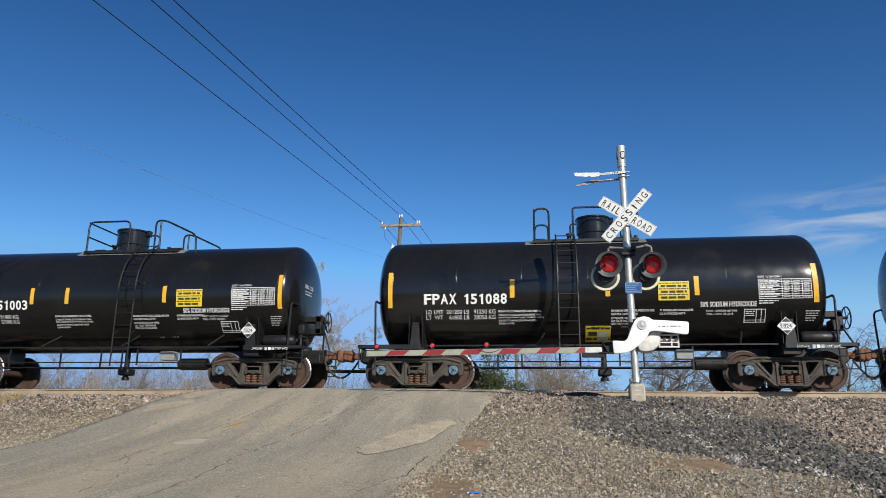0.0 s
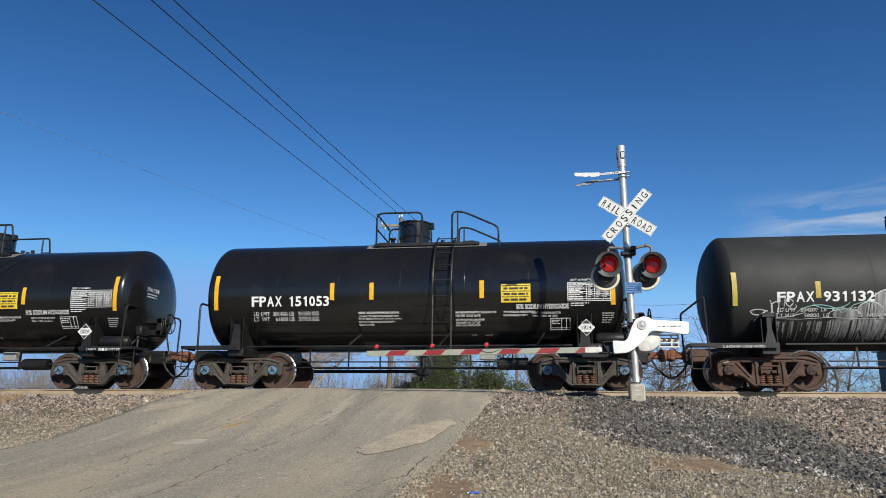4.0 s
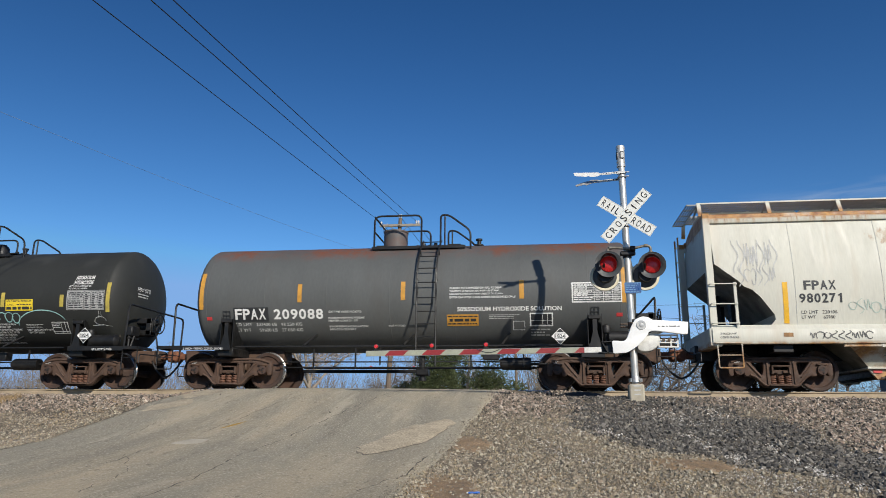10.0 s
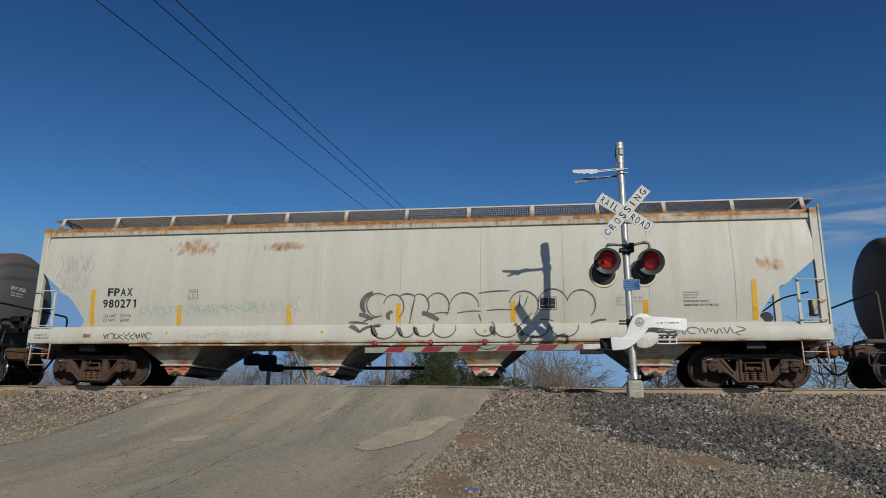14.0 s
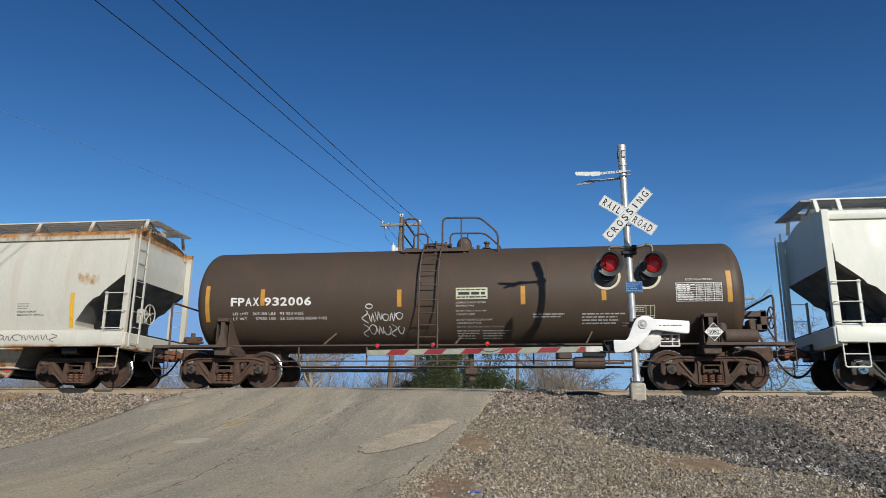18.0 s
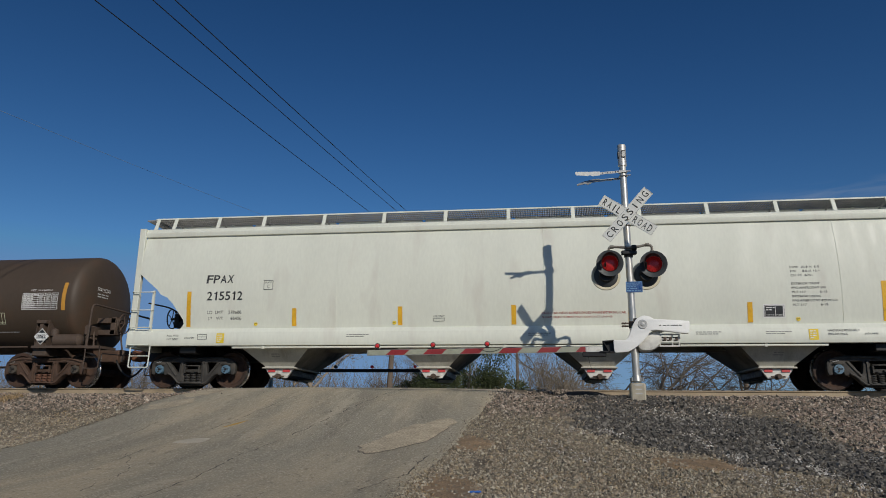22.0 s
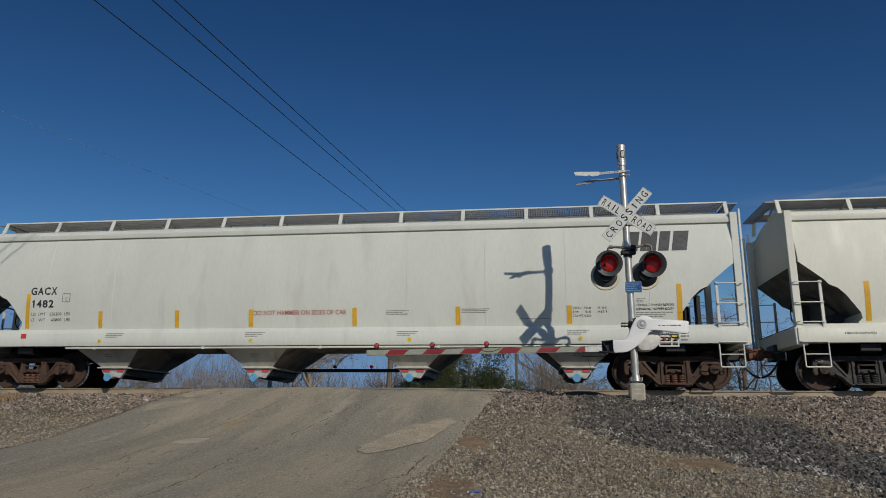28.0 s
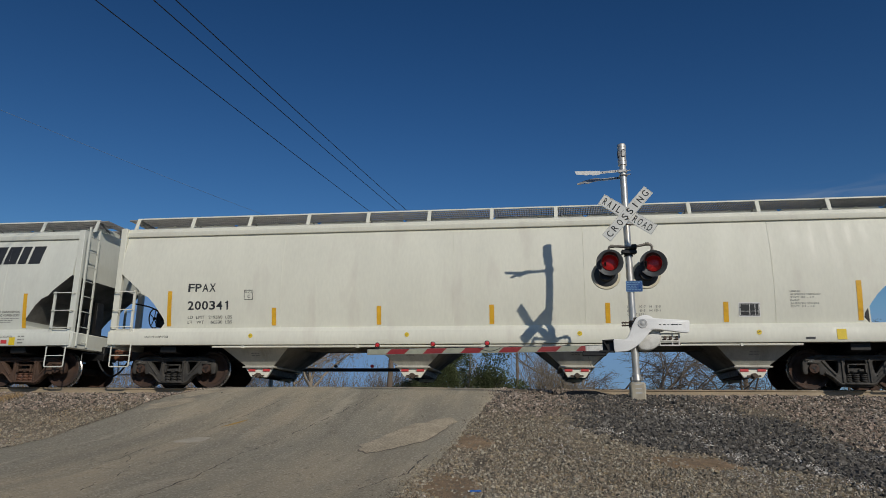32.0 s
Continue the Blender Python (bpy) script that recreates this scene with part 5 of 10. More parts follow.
def far_gate():
    """The second gate, seen from behind under the train: dark post, mechanism and arm with two red lamps."""
    gx, gy = -9.35, 23.4
    g = thing("far_crossing_gate", "far crossing gate in shade with a lowered dark arm", "crossing gate")
    zg = lerp_table(gy, BANK)
    bm = bmesh.new()
    rod(bm, (gx + 0.16, gy, zg), (gx + 0.28, gy, 4.45), 0.075, 14)
    rod(bm, (gx + 0.298, gy, 4.38), (gx + 0.3, gy, 4.5), 0.085, 14)
    part("mast", bm, M["galv"], g)
    # mechanism and arm painted black for the shade they stand in
    bm = bmesh.new()
    box(bm, gx - 0.65, gx - 0.1, gy - 0.25, gy + 0.05, 0.95, 1.35, bevel=0.05)
    box(bm, gx - 0.1, gx + 0.5, gy - 0.28, gy - 0.02, 0.75, 1.3, bevel=0.08)
    box(bm, gx + 0.35, gx + 0.75, gy - 0.24, gy - 0.06, 0.72, 0.98, bevel=0.03)
    part("gate_mechanism", bm, M["frame_black"], g, "dark gate mechanism and crank")
    bm = bmesh.new()
    box(bm, gx + 0.7, gx + 5.6, gy - 0.2, gy - 0.15, 0.80, 0.91)
    arm = part("gate_arm", bm, M["frame_black"], g, "shaded gate arm")
    for x, mat in ((gx + 2.5, M["hood"]), (gx + 3.75, M["lamp_lit"]), (gx + 5.2, M["lamp_lit"])):
        bm = bmesh.new()
        lathe(bm, [(-0.05, 0.02), (-0.045, 0.055), (0.045, 0.055), (0.05, 0.02)], 14, "Y", (x, gy - 0.17, 0.98))
        part("arm_lamp", bm, mat, arm)
    # signal heads of the far mast
    for cx, r, mat in ((gx - 0.22, 0.225, M["hood"]), (gx + 0.38, 0.2, M["lens_lit"])):
        m = Matrix.Translation((cx, gy - 0.3, 2.39))
        bm = bmesh.new()
        lathe(bm, [(0.12, 0.05), (0.11, 0.13), (0.03, r - 0.02), (0.0, r), (-0.004, r - 0.01), (0.02, 0.125), (0.03, 0.12)], 32, "Y")
        head = part("lamp_head", bm, M["hood_worn"], g, "round grey signal head", m=m)
        bm = bmesh.new()
        lathe(bm, [(-0.01, 0.0005), (-0.006, 0.06), (0.005, 0.11), (0.024, 0.121)], 24, "Y")
        part("lens", bm, mat, head, "round lens")
        bm = bmesh.new()
        tube(bm, curl3(0.145, -0.02, 20, 160), 0.014, 5)
        box(bm, -0.1, 0.1, 0.1, 0.26, -0.16, 0.1, bevel=0.03)
        part("lamp_housing", bm, M["frame_black"], head)
    bm = bmesh.new()
    tube(bm, rounded([(gx - 0.22, gy - 0.12, 2.62), (gx + 0.1, gy - 0.14, 2.68), (gx + 0.38, gy - 0.12, 2.62)], 0.06), 0.035, 8)
    part("lamp_crossarm", bm, M["dull_galv"], g, "dull steel lamp crossarm")
    for z in (2.95, 3.5):
        bm = bmesh.new()
        box(bm, gx + 0.13, gx + 0.28, gy - 0.2, gy - 0.05, z, z + 0.25, bevel=0.02)
        part("junction_box", bm, M["dull_galv"], g)


far_gate()


# ---------------------------------------------------------------- poles and wires
def wire_points(a, b, sag, n=40):
    a, b = Vector(a), Vector(b)
    return [a + (b - a) * (i / n) - Vector((0, 0, 4 * sag * (i / n) * (1 - i / n))) for i in range(n + 1)]


def build_pole():
    p = thing("utility_pole", "weathered wooden utility pole with a crossarm and insulators", "utility pole")
    bm = bmesh.new()
    rod(bm, (-9.18, 42, -1.6), (-8.55, 42, 11.72), 0.17, 14, 0.115)
    part("pole", bm, M["pole_wood"], p)
    bm = bmesh.new()
    box(bm, -9.83, -7.25, 41.78, 41.90, 11.11, 11.27, bevel=0.015)
    rod(bm, (-9.15, 41.80, 11.12), (-8.62, 41.88, 10.72), 0.022, 6)
    rod(bm, (-7.98, 41.80, 11.12), (-8.54, 41.88, 10.72), 0.022, 6)
    rod(bm, (-8.56, 41.70, 11.2), (-8.56, 41.95, 11.2), 0.03, 6)
    part("crossarm", bm, M["pole_grey"], p, "grey timber crossarm with braces")
    for x, z, up in ((-9.73, 11.27, 1), (-9.52, 11.12, -1), (-8.62, 11.7, 1), (-8.47, 11.7, 1), (-7.5, 11.27, 1), (-7.36, 11.27, 1)):
        bm = bmesh.new()
        lathe(bm, [(0.0, 0.02), (up * 0.05, 0.05), (up * 0.09, 0.045), (up * 0.11, 0.07), (up * 0.17, 0.06), (up * 0.21, 0.02)], 12, "Z", (x, 41.85, z))
        part("insulator", bm, M["insulator"], p, "white porcelain insulator")
    for x, z in ((-9.35, 11.27), (-7.85, 11.27)):
        bm = bmesh.new()
        rod(bm, (x, 41.84, z - 0.2), (x, 41.84, z + 0.06), 0.018, 6)
        part("arm_bolt", bm, M["galv"], p)
    bm = bmesh.new()
    lathe(bm, [(9.35, 0.02), (9.36, 0.14), (9.4, 0.15), (9.8, 0.15), (9.84, 0.13), (9.88, 0.03)], 18, "Z", (-8.98, 41.72, 0))
    rod(bm, (-8.98, 41.72, 9.86), (-8.98, 41.72, 9.98), 0.035, 8)
    box(bm, -8.85, -8.7, 41.75, 41.95, 9.5, 9.7)
    part("transformer", bm, M["insulator"], p, "small white pole-mounted can")
    bm = bmesh.new()
    tube(bm, [(-9.6, 41.8, 11.1), (-9.5, 41.75, 10.4), (-9.1, 41.75, 9.9), (-8.75, 41.8, 9.85)], 0.012, 5)
    part("jumper", bm, M["wire"], p)
    for (x, z), (ex, ez), r in (((-9.73, 11.42), (-10.64, 9.17), 0.014), ((-8.62, 11.9), (-9.11, 9.05), 0.014), ((-7.5, 11.42), (-8.54, 9.01), 0.014)):
        a, c = Vector((x, 41.85, z)), Vector((ex, 14.0, ez))
        end = a + (c - a) * 2.1
        bm = bmesh.new()
        tube(bm, [a + (end - a) * (i / 60) - Vector((0, 0, 0.9 * (i / 60) * (1 / 2.1 - i / 60))) for i in range(61)], r, 5)
        w = part("power_line", bm, M["wire"], None)
        tagged(w, "dark overhead power line running up to the pole", "power line", "overhead lines")
        bm = bmesh.new()
        tube(bm, wire_points(a, (x + 3.6, 86, z + 0.2), 1.1), r, 5)
        w = part("power_line", bm, M["wire"], None)
        tagged(w, "dark overhead power line leaving the pole", "power line", "overhead lines")
    bm = bmesh.new()
    tube(bm, wire_points((-8.7, 41.9, 8.9), (-13.0, 9.0, 5.9), 0.3), 0.006, 5)
    w = part("telephone_line", bm, M["wire_thin"], None)
    tagged(w, "thin pale service line", "power line", "overhead lines")
    for (x1, y1, z1), s in (((16, 60, 9.3), 1.4), ((14, 48, 6.0), 1.0)):
        bm = bmesh.new()
        tube(bm, wire_points((-8.7, 41.9, 8.9 if s > 1.2 else 8.4), (x1, y1, z1), s), 0.012, 5)
        w = part("service_drop", bm, M["wire"], None)
        tagged(w, "dark service line sagging off to one side", "power line", "overhead lines")


build_pole()
for px, py, h, r, lab in ((11.9, 44.5, 7.2, 0.16, "brown wooden pole standing among bare trees"), (-2.1, 61.0, 9.0, 0.13, "distant wooden pole with a crossarm")):
    q = thing("wooden_pole", lab, "utility pole")
    bm = bmesh.new()
    rod(bm, (px, py, -1.6), (px, py, h), r, 12, r * 0.8)
    part("pole", bm, M["pole_wood"], q)
    bm = bmesh.new()
    box(bm, px - 0.9, px + 0.9, py - 0.15, py - 0.05, h - 0.6, h - 0.5)
    part("crossarm", bm, M["pole_grey"], q)
# equipment shed beyond the track
cab = thing("signal_cabinet", "dark blue-grey trackside equipment cabinet", "cabinet")
bm = bmesh.new()
box(bm, 10.6, 12.45, 22.6, 24.4, -1.1, 1.55, bevel=0.03)
part("body", bm, M["cabinet"], cab)
bm = bmesh.new()
prism(bm, [(10.5, 1.53), (12.55, 1.53), (12.55, 1.62), (10.5, 1.62)], 22.5, 24.5)
part("roof", bm, M["galv"], cab)
bm = bmesh.new()
box(bm, 10.75, 11.55, 22.585, 22.6, -0.8, 1.2)
part("door", bm, M["cabinet"], cab)

# ---------------------------------------------------------------- the train: running gear
WHEEL_R = 0.457
WHEELSETS = []
CARS = []


def mirrored(half):
    """An outline given from its top middle round the left to its bottom middle, completed on the right."""
    return half + [(-x, z) for x, z in half[::-1] if abs(x) > 1e-6]


def wheelset_mesh(cap):
    key = ("wheelset", cap)
    if key not in SHARED:
        prof = [(-1.125, 0.06), (-1.12, 0.105), (-1.10, 0.112), (-0.95, 0.112), (-0.94, 0.085), (-0.865, 0.085), (-0.86, 0.13), (-0.82, 0.135), (-0.79, 0.18), (-0.765, 0.28), (-0.775, 0.35),
                (-0.81, 0.375), (-0.818, 0.44), (-0.81, 0.452), (-0.72, 0.459), (-0.705, 0.482), (-0.685, 0.486), (-0.675, 0.47), (-0.67, 0.375), (-0.70, 0.34), (-0.715, 0.2), (-0.69, 0.13), (-0.66, 0.095)]
        bm = bmesh.new()
        lathe(bm, prof + [(-y, r) for y, r in prof[::-1]], 44, "Y")
        for f in bm.faces:
            c = f.calc_center_median()
            r = math.hypot(c.x, c.z)
            if r > 0.445 and 0.70 < abs(c.y) < 0.83:
                f.material_index = 1
            elif abs(c.y) > 1.0:
                f.material_index = 2
        for s in (-1, 1):
            for k in range(3):
                a = k * 2 * math.pi / 3
                rod(bm, (0.058 * math.cos(a), s * 1.12, 0.058 * math.sin(a)), (0.058 * math.cos(a), s * 1.142, 0.058 * math.sin(a)), 0.017, 6, mi=3)
            rod(bm, (0, s * 1.118, 0), (0, s * 1.134, 0), 0.03, 10, mi=3)
        SHARED[key] = finish(bm, [M["wheel"], M["tread"], M[cap], M["frame_black"]])
    return SHARED[key]


SIDE_FRAME = mirrored([(-0.25, 0.735), (-0.62, 0.748), (-0.80, 0.738), (-0.93, 0.70), (-1.05, 0.665), (-1.10, 0.60), (-1.105, 0.43), (-1.085, 0.35), (-1.035, 0.345), (-1.02, 0.44), (-0.985, 0.552), (-0.795, 0.552),
                       (-0.762, 0.44), (-0.755, 0.34), (-0.70, 0.335), (-0.635, 0.375), (-0.53, 0.285), (-0.36, 0.10), (-0.25, 0.08)])
FRAME_HOLES = [smooth_loop([(-0.68, 0.655), (-0.34, 0.655), (-0.34, 0.50), (-0.375, 0.345), (-0.42, 0.325), (-0.52, 0.445)], 0.06), smooth_loop([(0.68, 0.655), (0.52, 0.445), (0.42, 0.325), (0.375, 0.345), (0.34, 0.50), (0.34, 0.655)], 0.06),
               smooth_loop([(-0.235, 0.66), (0.235, 0.66), (0.235, 0.50), (0.245, 0.135), (-0.245, 0.135), (-0.235, 0.50)], 0.03)]


def truck_meshes(mat):
    key = ("truck", mat)
    if key not in SHARED:
        bm = casting(smooth_loop(SIDE_FRAME, 0.05), FRAME_HOLES, 0.15, 0.022)
        # flanges proud of the web: along the top chord, down the struts and under the spring seat, pedestal caps
        for s in (-1, 1):
            box(bm, s * 0.89 - 0.12, s * 0.89 + 0.12, -0.10, 0.10, 0.565, 0.60, bevel=0.012)
            for y in (-0.088, 0.088):
                tube(bm, rounded([(s * 0.08, y, 0.715), (s * 0.62, y, 0.728), (s * 0.80, y, 0.718), (s * 1.06, y, 0.64)], 0.1), 0.022, 6)
                tube(bm, rounded([(s * 0.66, y, 0.362), (s * 0.535, y, 0.30), (s * 0.36, y, 0.118), (s * 0.2, y, 0.10)], 0.06), 0.022, 6)
                rod(bm, (s * 0.29, y, 0.15), (s * 0.285, y, 0.66), 0.02, 6)
                tube(bm, rounded([(s * 0.71, y, 0.63), (s * 0.55, y, 0.43), (s * 0.43, y, 0.30)], 0.05), 0.016, 6)
            rod(bm, (s * 0.285, -0.11, 0.62), (s * 0.285, 0.11, 0.62), 0.028, 8)
            rod(bm, (s * 0.56, -0.09, 0.695), (s * 0.56, -0.06, 0.695), 0.035, 10)
        box(bm, -0.27, 0.27, -0.16, 0.16, 0.10, 0.132, bevel=0.01)
        box(bm, -0.1, 0.1, -0.09, -0.06, 0.668, 0.735, bevel=0.01)
        frame_me = finish(bm, M[mat])
        bm = bmesh.new()
        box(bm, -0.21, 0.21, -1.06, 1.06, 0.35, 0.47, bevel=0.03)
        box(bm, -0.24, 0.24, -0.55, 0.55, 0.44, 0.70, bevel=0.04)
        for y in (-1.09, 1.09):
            box(bm, -0.17, -0.05, y - 0.015, y + 0.015, 0.39, 0.45, bevel=0.008)
            box(bm, 0.05, 0.17, y - 0.015, y + 0.015, 0.39, 0.45, bevel=0.008)
            box(bm, -0.2, 0.2, y - 0.06, y + 0.02, 0.53, 0.56, bevel=0.008)
            box(bm, -0.205, -0.165, y - 0.05, y + 0.02, 0.36, 0.56, bevel=0.008)
            box(bm, 0.165, 0.205, y - 0.05, y + 0.02, 0.36, 0.56, bevel=0.008)
        rod(bm, (0, 0, 0.6), (0, 0, 0.86), 0.2, 20)
        for s in (-1, 1):                    # brake beams
            rod(bm, (s * 0.38, -0.8, 0.33), (s * 0.38, 0.8, 0.33), 0.035, 8, mi=1)
            box(bm, s * 0.385, s * 0.43, -0.80, -0.68, 0.26, 0.46, mi=1)
            box(bm, s * 0.385, s * 0.43, 0.68, 0.80, 0.26, 0.46, mi=1)
        bolster = finish(bm, [M[mat], M["frame_black"]])
        bm = bmesh.new()
        tube(bm, [(0.06 * math.cos(a), 0.06 * math.sin(a), 0.13 + 0.22 * a / (2 * math.pi * 5.5)) for a in [i * math.pi / 5 for i in range(56)]], 0.016, 5)
        spring = finish(bm, M["spring" if mat != "truck_dark" else mat])
        bm = bmesh.new()
        box(bm, -0.12, 0.12, -0.1, 0.1, 0.10, 0.15, bevel=0.02)
        rod(bm, (-0.10, -0.02, 0.0), (-0.10, -0.02, 0.12), 0.02, 8)
        rod(bm, (0.10, -0.02, 0.0), (0.10, -0.02, 0.12), 0.02, 8)
        adapter = finish(bm, M[mat])
        SHARED[key] = (frame_me, bolster, spring, adapter)
    return SHARED[key]


def add_truck(car, x, mat, cap, mark=False):
    frame_me, bolster, spring, adapter = truck_meshes(mat)
    tr = part("truck", bolster, None, car, "cast steel two-axle truck with spring groups", m=pose(x, 0, 0))
    for s in (-1, 1):
        part("side_frame", frame_me, None, tr, m=pose(0, s * 1.0, 0))
        for k in (-0.165, 0.0, 0.165):
            part("spring", spring, None, tr, m=pose(k, s * 1.02, 0))
        for a in (-0.889, 0.889):
            part("bearing_adapter", adapter, None, tr, m=pose(a, s * 1.03, 0.457))
    for a in (-0.889, 0.889):
        ws = part("wheelset", wheelset_mesh(cap), None, tr, "rusty steel wheels on an axle", m=pose(a, 0, WHEEL_R))
        WHEELSETS.append((ws, a))
    if mark:
        bars(tr, -1.0, -0.86, 0.61, 0.67, 2, lambda z: -1.078, M["letter_dim"], 0.004, seed=int(x * 10), name="cast_mark")
    return tr


def coupler(car, x_end, s, mat="coupler"):
    """Draft box, shank and knuckle at an end (s = 1 to the right), with hose and uncoupling lever."""
    bm = bmesh.new()
    box(bm, x_end - s * 1.1, x_end - s * 0.42, -0.22, 0.22, 0.72, 1.04, bevel=0.02)
    part("draft_box", bm, M["frame_brown"], car)
    bm = bmesh.new()
    box(bm, x_end - s * 0.45, x_end - s * 0.16, -0.085, 0.085, 0.80, 0.97, bevel=0.03)
    box(bm, x_end - s * 0.20, x_end - s * 0.02, -0.20, 0.17, 0.74, 1.03, bevel=0.05)
    box(bm, x_end - s * 0.06, x_end + s * 0.12, -0.19 if s > 0 else 0.03, -0.02 if s > 0 else 0.2, 0.76, 1.01, bevel=0.05)
    part("knuckle", bm, M[mat], car, "rusty knuckle coupler")
    bm = bmesh.new()
    pts = [(x_end - s * 0.45, -0.45, 0.74), (x_end - s * 0.30, -0.47, 0.5), (x_end - s * 0.14, -0.46, 0.35), (x_end, -0.44, 0.30)]
    tube(bm, rounded(pts, 0.15), 0.026, 8)
    part("air_hose", bm, M["hose"], car, "black rubber air hose")
    bm = bmesh.new()
    tube(bm, rounded([(x_end - s * 0.28, -1.38, 0.62), (x_end - s * 0.30, -1.36, 0.84), (x_end - s * 0.3, -0.3, 0.88), (x_end - s * 0.15, -0.05, 1.06)], 0.08), 0.014, 6)
    part("uncoupling_lever", bm, M["frame_black"], car)


def brake_wheel(car, x, z, y, s, mat):
    bm = bmesh.new()
    n = 22
    tube(bm, [(x, y + 0.26 * math.cos(2 * math.pi * i / n), z + 0.26 * math.sin(2 * math.pi * i / n)) for i in range(n)], 0.018, 6, closed=True)
    for k in range(5):
        a = k * 2 * math.pi / 5 + 0.3
        rod(bm, (x, y, z), (x - s * 0.02, y + 0.25 * math.cos(a), z + 0.25 * math.sin(a)), 0.012, 5)
    rod(bm, (x - s * 0.16, y, z), (x + s * 0.03, y, z), 0.035, 8)
    part("brake_wheel", bm, mat, car, "spoked hand brake wheel")
    bm = bmesh.new()
    box(bm, x - s * 0.30, x - s * 0.12, y - 0.14, y + 0.14, z - 0.25, z + 0.14, bevel=0.03)
    part("brake_gear_box", bm, mat, car)


# ---------------------------------------------------------------- tank cars
def tank_car(label, centre, half_truck, half_shell, head, R, zc, skin, underframe, truck, cap, ladder, dome, deck, stripes, stripe_mat, label_fn, bands, rail="A", head_text="", rails=()):
    car = thing("tank_car", label, "tank car", pose(centre, TY, 0), "cars of the train")
    fm = M[underframe]
    side = lambda z: -math.sqrt(max(0.0004, R * R - (z - zc) ** 2))
    end = half_truck + 2.06
    # shell with dished heads
    bm = bmesh.new()
    dish = 1.3 if skin == "tank_dull" else 0.9      # the oldest tank has plainer dished heads
    prof = []
    for i in range(13):
        a = math.pi / 2 * i / 12
        prof.append((-half_shell - head * math.cos(a) ** dish, max(0.003, R * math.sin(a) ** 0.82)))
    prof += [(-half_shell * (1 - k / 14.0), R) for k in range(1, 28)]
    prof += [(-x, r) for x, r in prof[:13][::-1]]
    lathe(bm, prof, 72, "X", (0, 0, zc))
    part("tank", bm, M[skin], car, smooth=60)
    for x in bands:                          # weld seams and jacket bands
        bm = bmesh.new()
        lathe(bm, [(x - 0.012, R - 0.002), (x - 0.008, R + 0.0018), (x + 0.008, R + 0.0018), (x + 0.012, R - 0.002)], 72, "X", (0, 0, zc))
        part("band", bm, M[skin], car, smooth=60)
    # underframe
    for s in (-1, 1):
        bm = bmesh.new()
        box(bm, min(s * (half_truck - 1.15), s * (end - 0.5)), max(s * (half_truck - 1.15), s * (end - 0.5)), -0.32, 0.32, 0.68, 1.02, bevel=0.02)
        part("stub_sill", bm, fm if rail == "A" else M["truck_brown"], car)
    for s in (-1, 1):
        xb = s * half_truck
        bm = bmesh.new()                     # bolster saddle under the shell
        box(bm, xb - 0.2, xb + 0.2, -1.36, 1.36, 0.78, 1.0, bevel=0.02)
        for yy in (-1, 1):
            for dx in (-0.16, 0.16):
                a = [(yy * 1.36, 0.98), (yy * 1.36, 1.45), (yy * (R - 0.02), 1.75), (yy * 0.9, zc - math.sqrt(R * R - 0.81) + 0.05), (yy * 0.3, 1.0)]
                va = [bm.verts.new((xb + dx - 0.008, p, q)) for p, q in a]
                vb = [bm.verts.new((xb + dx + 0.008, p, q)) for p, q in a]
                bm.faces.new(va), bm.faces.new(vb[::-1])
                for i in range(5):
                    bm.faces.new((va[i], va[(i + 1) % 5], vb[(i + 1) % 5], vb[i]))
        bmesh.ops.recalc_face_normals(bm, faces=bm.faces)
        part("saddle", bm, fm, car)
        bm = bmesh.new()
        if rail == "A":
            prism(bm, [(xb - 0.13, 1.0), (xb + 0.13, 1.0), (xb + 0.07, 1.58), (xb - 0.07, 1.58)], -1.40, -1.05)
        else:
            prism(bm, [(xb - 0.13, 1.0), (xb + 0.13, 1.0), (xb + 0.05, 1.34), (xb + 0.05, 1.62), (xb - 0.05, 1.62), (xb - 0.05, 1.34)], -1.40, -1.12)
            box(bm, xb - 0.15, xb + 0.13, -1.42, -1.1, 1.62, 1.71, bevel=0.01)
        part("gusset", bm, fm, car)
        xr = s * (half_truck + (0.97 if rail == "A" else 1.36))
        x0, x1 = xb - 0.16 * s, xr + s * 0.4
        for y in (-1, 1):                    # end platforms and steps, one on either side of the draft sill
            bm = bmesh.new()
            box(bm, min(x0, x1), max(x0, x1), min(y * 1.45, y * 0.8), max(y * 1.45, y * 0.8), 1.0, 1.03)
            box(bm, min(x0, xr), max(x0, xr), min(y * 1.47, y * 1.44), max(y * 1.47, y * 1.44), 0.925 if skin != "tank_brown" else 0.975, 1.038)
            box(bm, min(xr, x1), max(xr, x1), min(y * 1.47, y * 1.44), max(y * 1.47, y * 1.44), 0.96, 1.034)
            box(bm, x1 - 0.02, x1 + 0.02, min(y * 1.47, y * 0.8), max(y * 1.47, y * 0.8), 0.96, 1.03)
            part("end_platform", bm, fm, car)
            bm = bmesh.new()
            xs = xr + s * 0.19
            tube(bm, rounded([(xs - 0.2, y * 1.44, 1.0), (xs - 0.2, y * 1.44, 0.46), (xs + 0.2, y * 1.44, 0.46), (xs + 0.2, y * 1.44, 1.0)], 0.04), 0.015, 6)
            rod(bm, (xs - 0.2, y * 1.44, 0.74), (xs + 0.2, y * 1.44, 0.74), 0.012, 6)
            part("sill_step", bm, fm, car)
        bm = bmesh.new()                     # hand rail across the end, from side to side
        tube(bm, rounded([(xr, -1.43, 0.98), (xr + s * 0.03, -1.42, 2.12), (xr + s * 0.03, 1.42, 2.12), (xr, 1.43, 0.98)], 0.16), 0.026, 8)
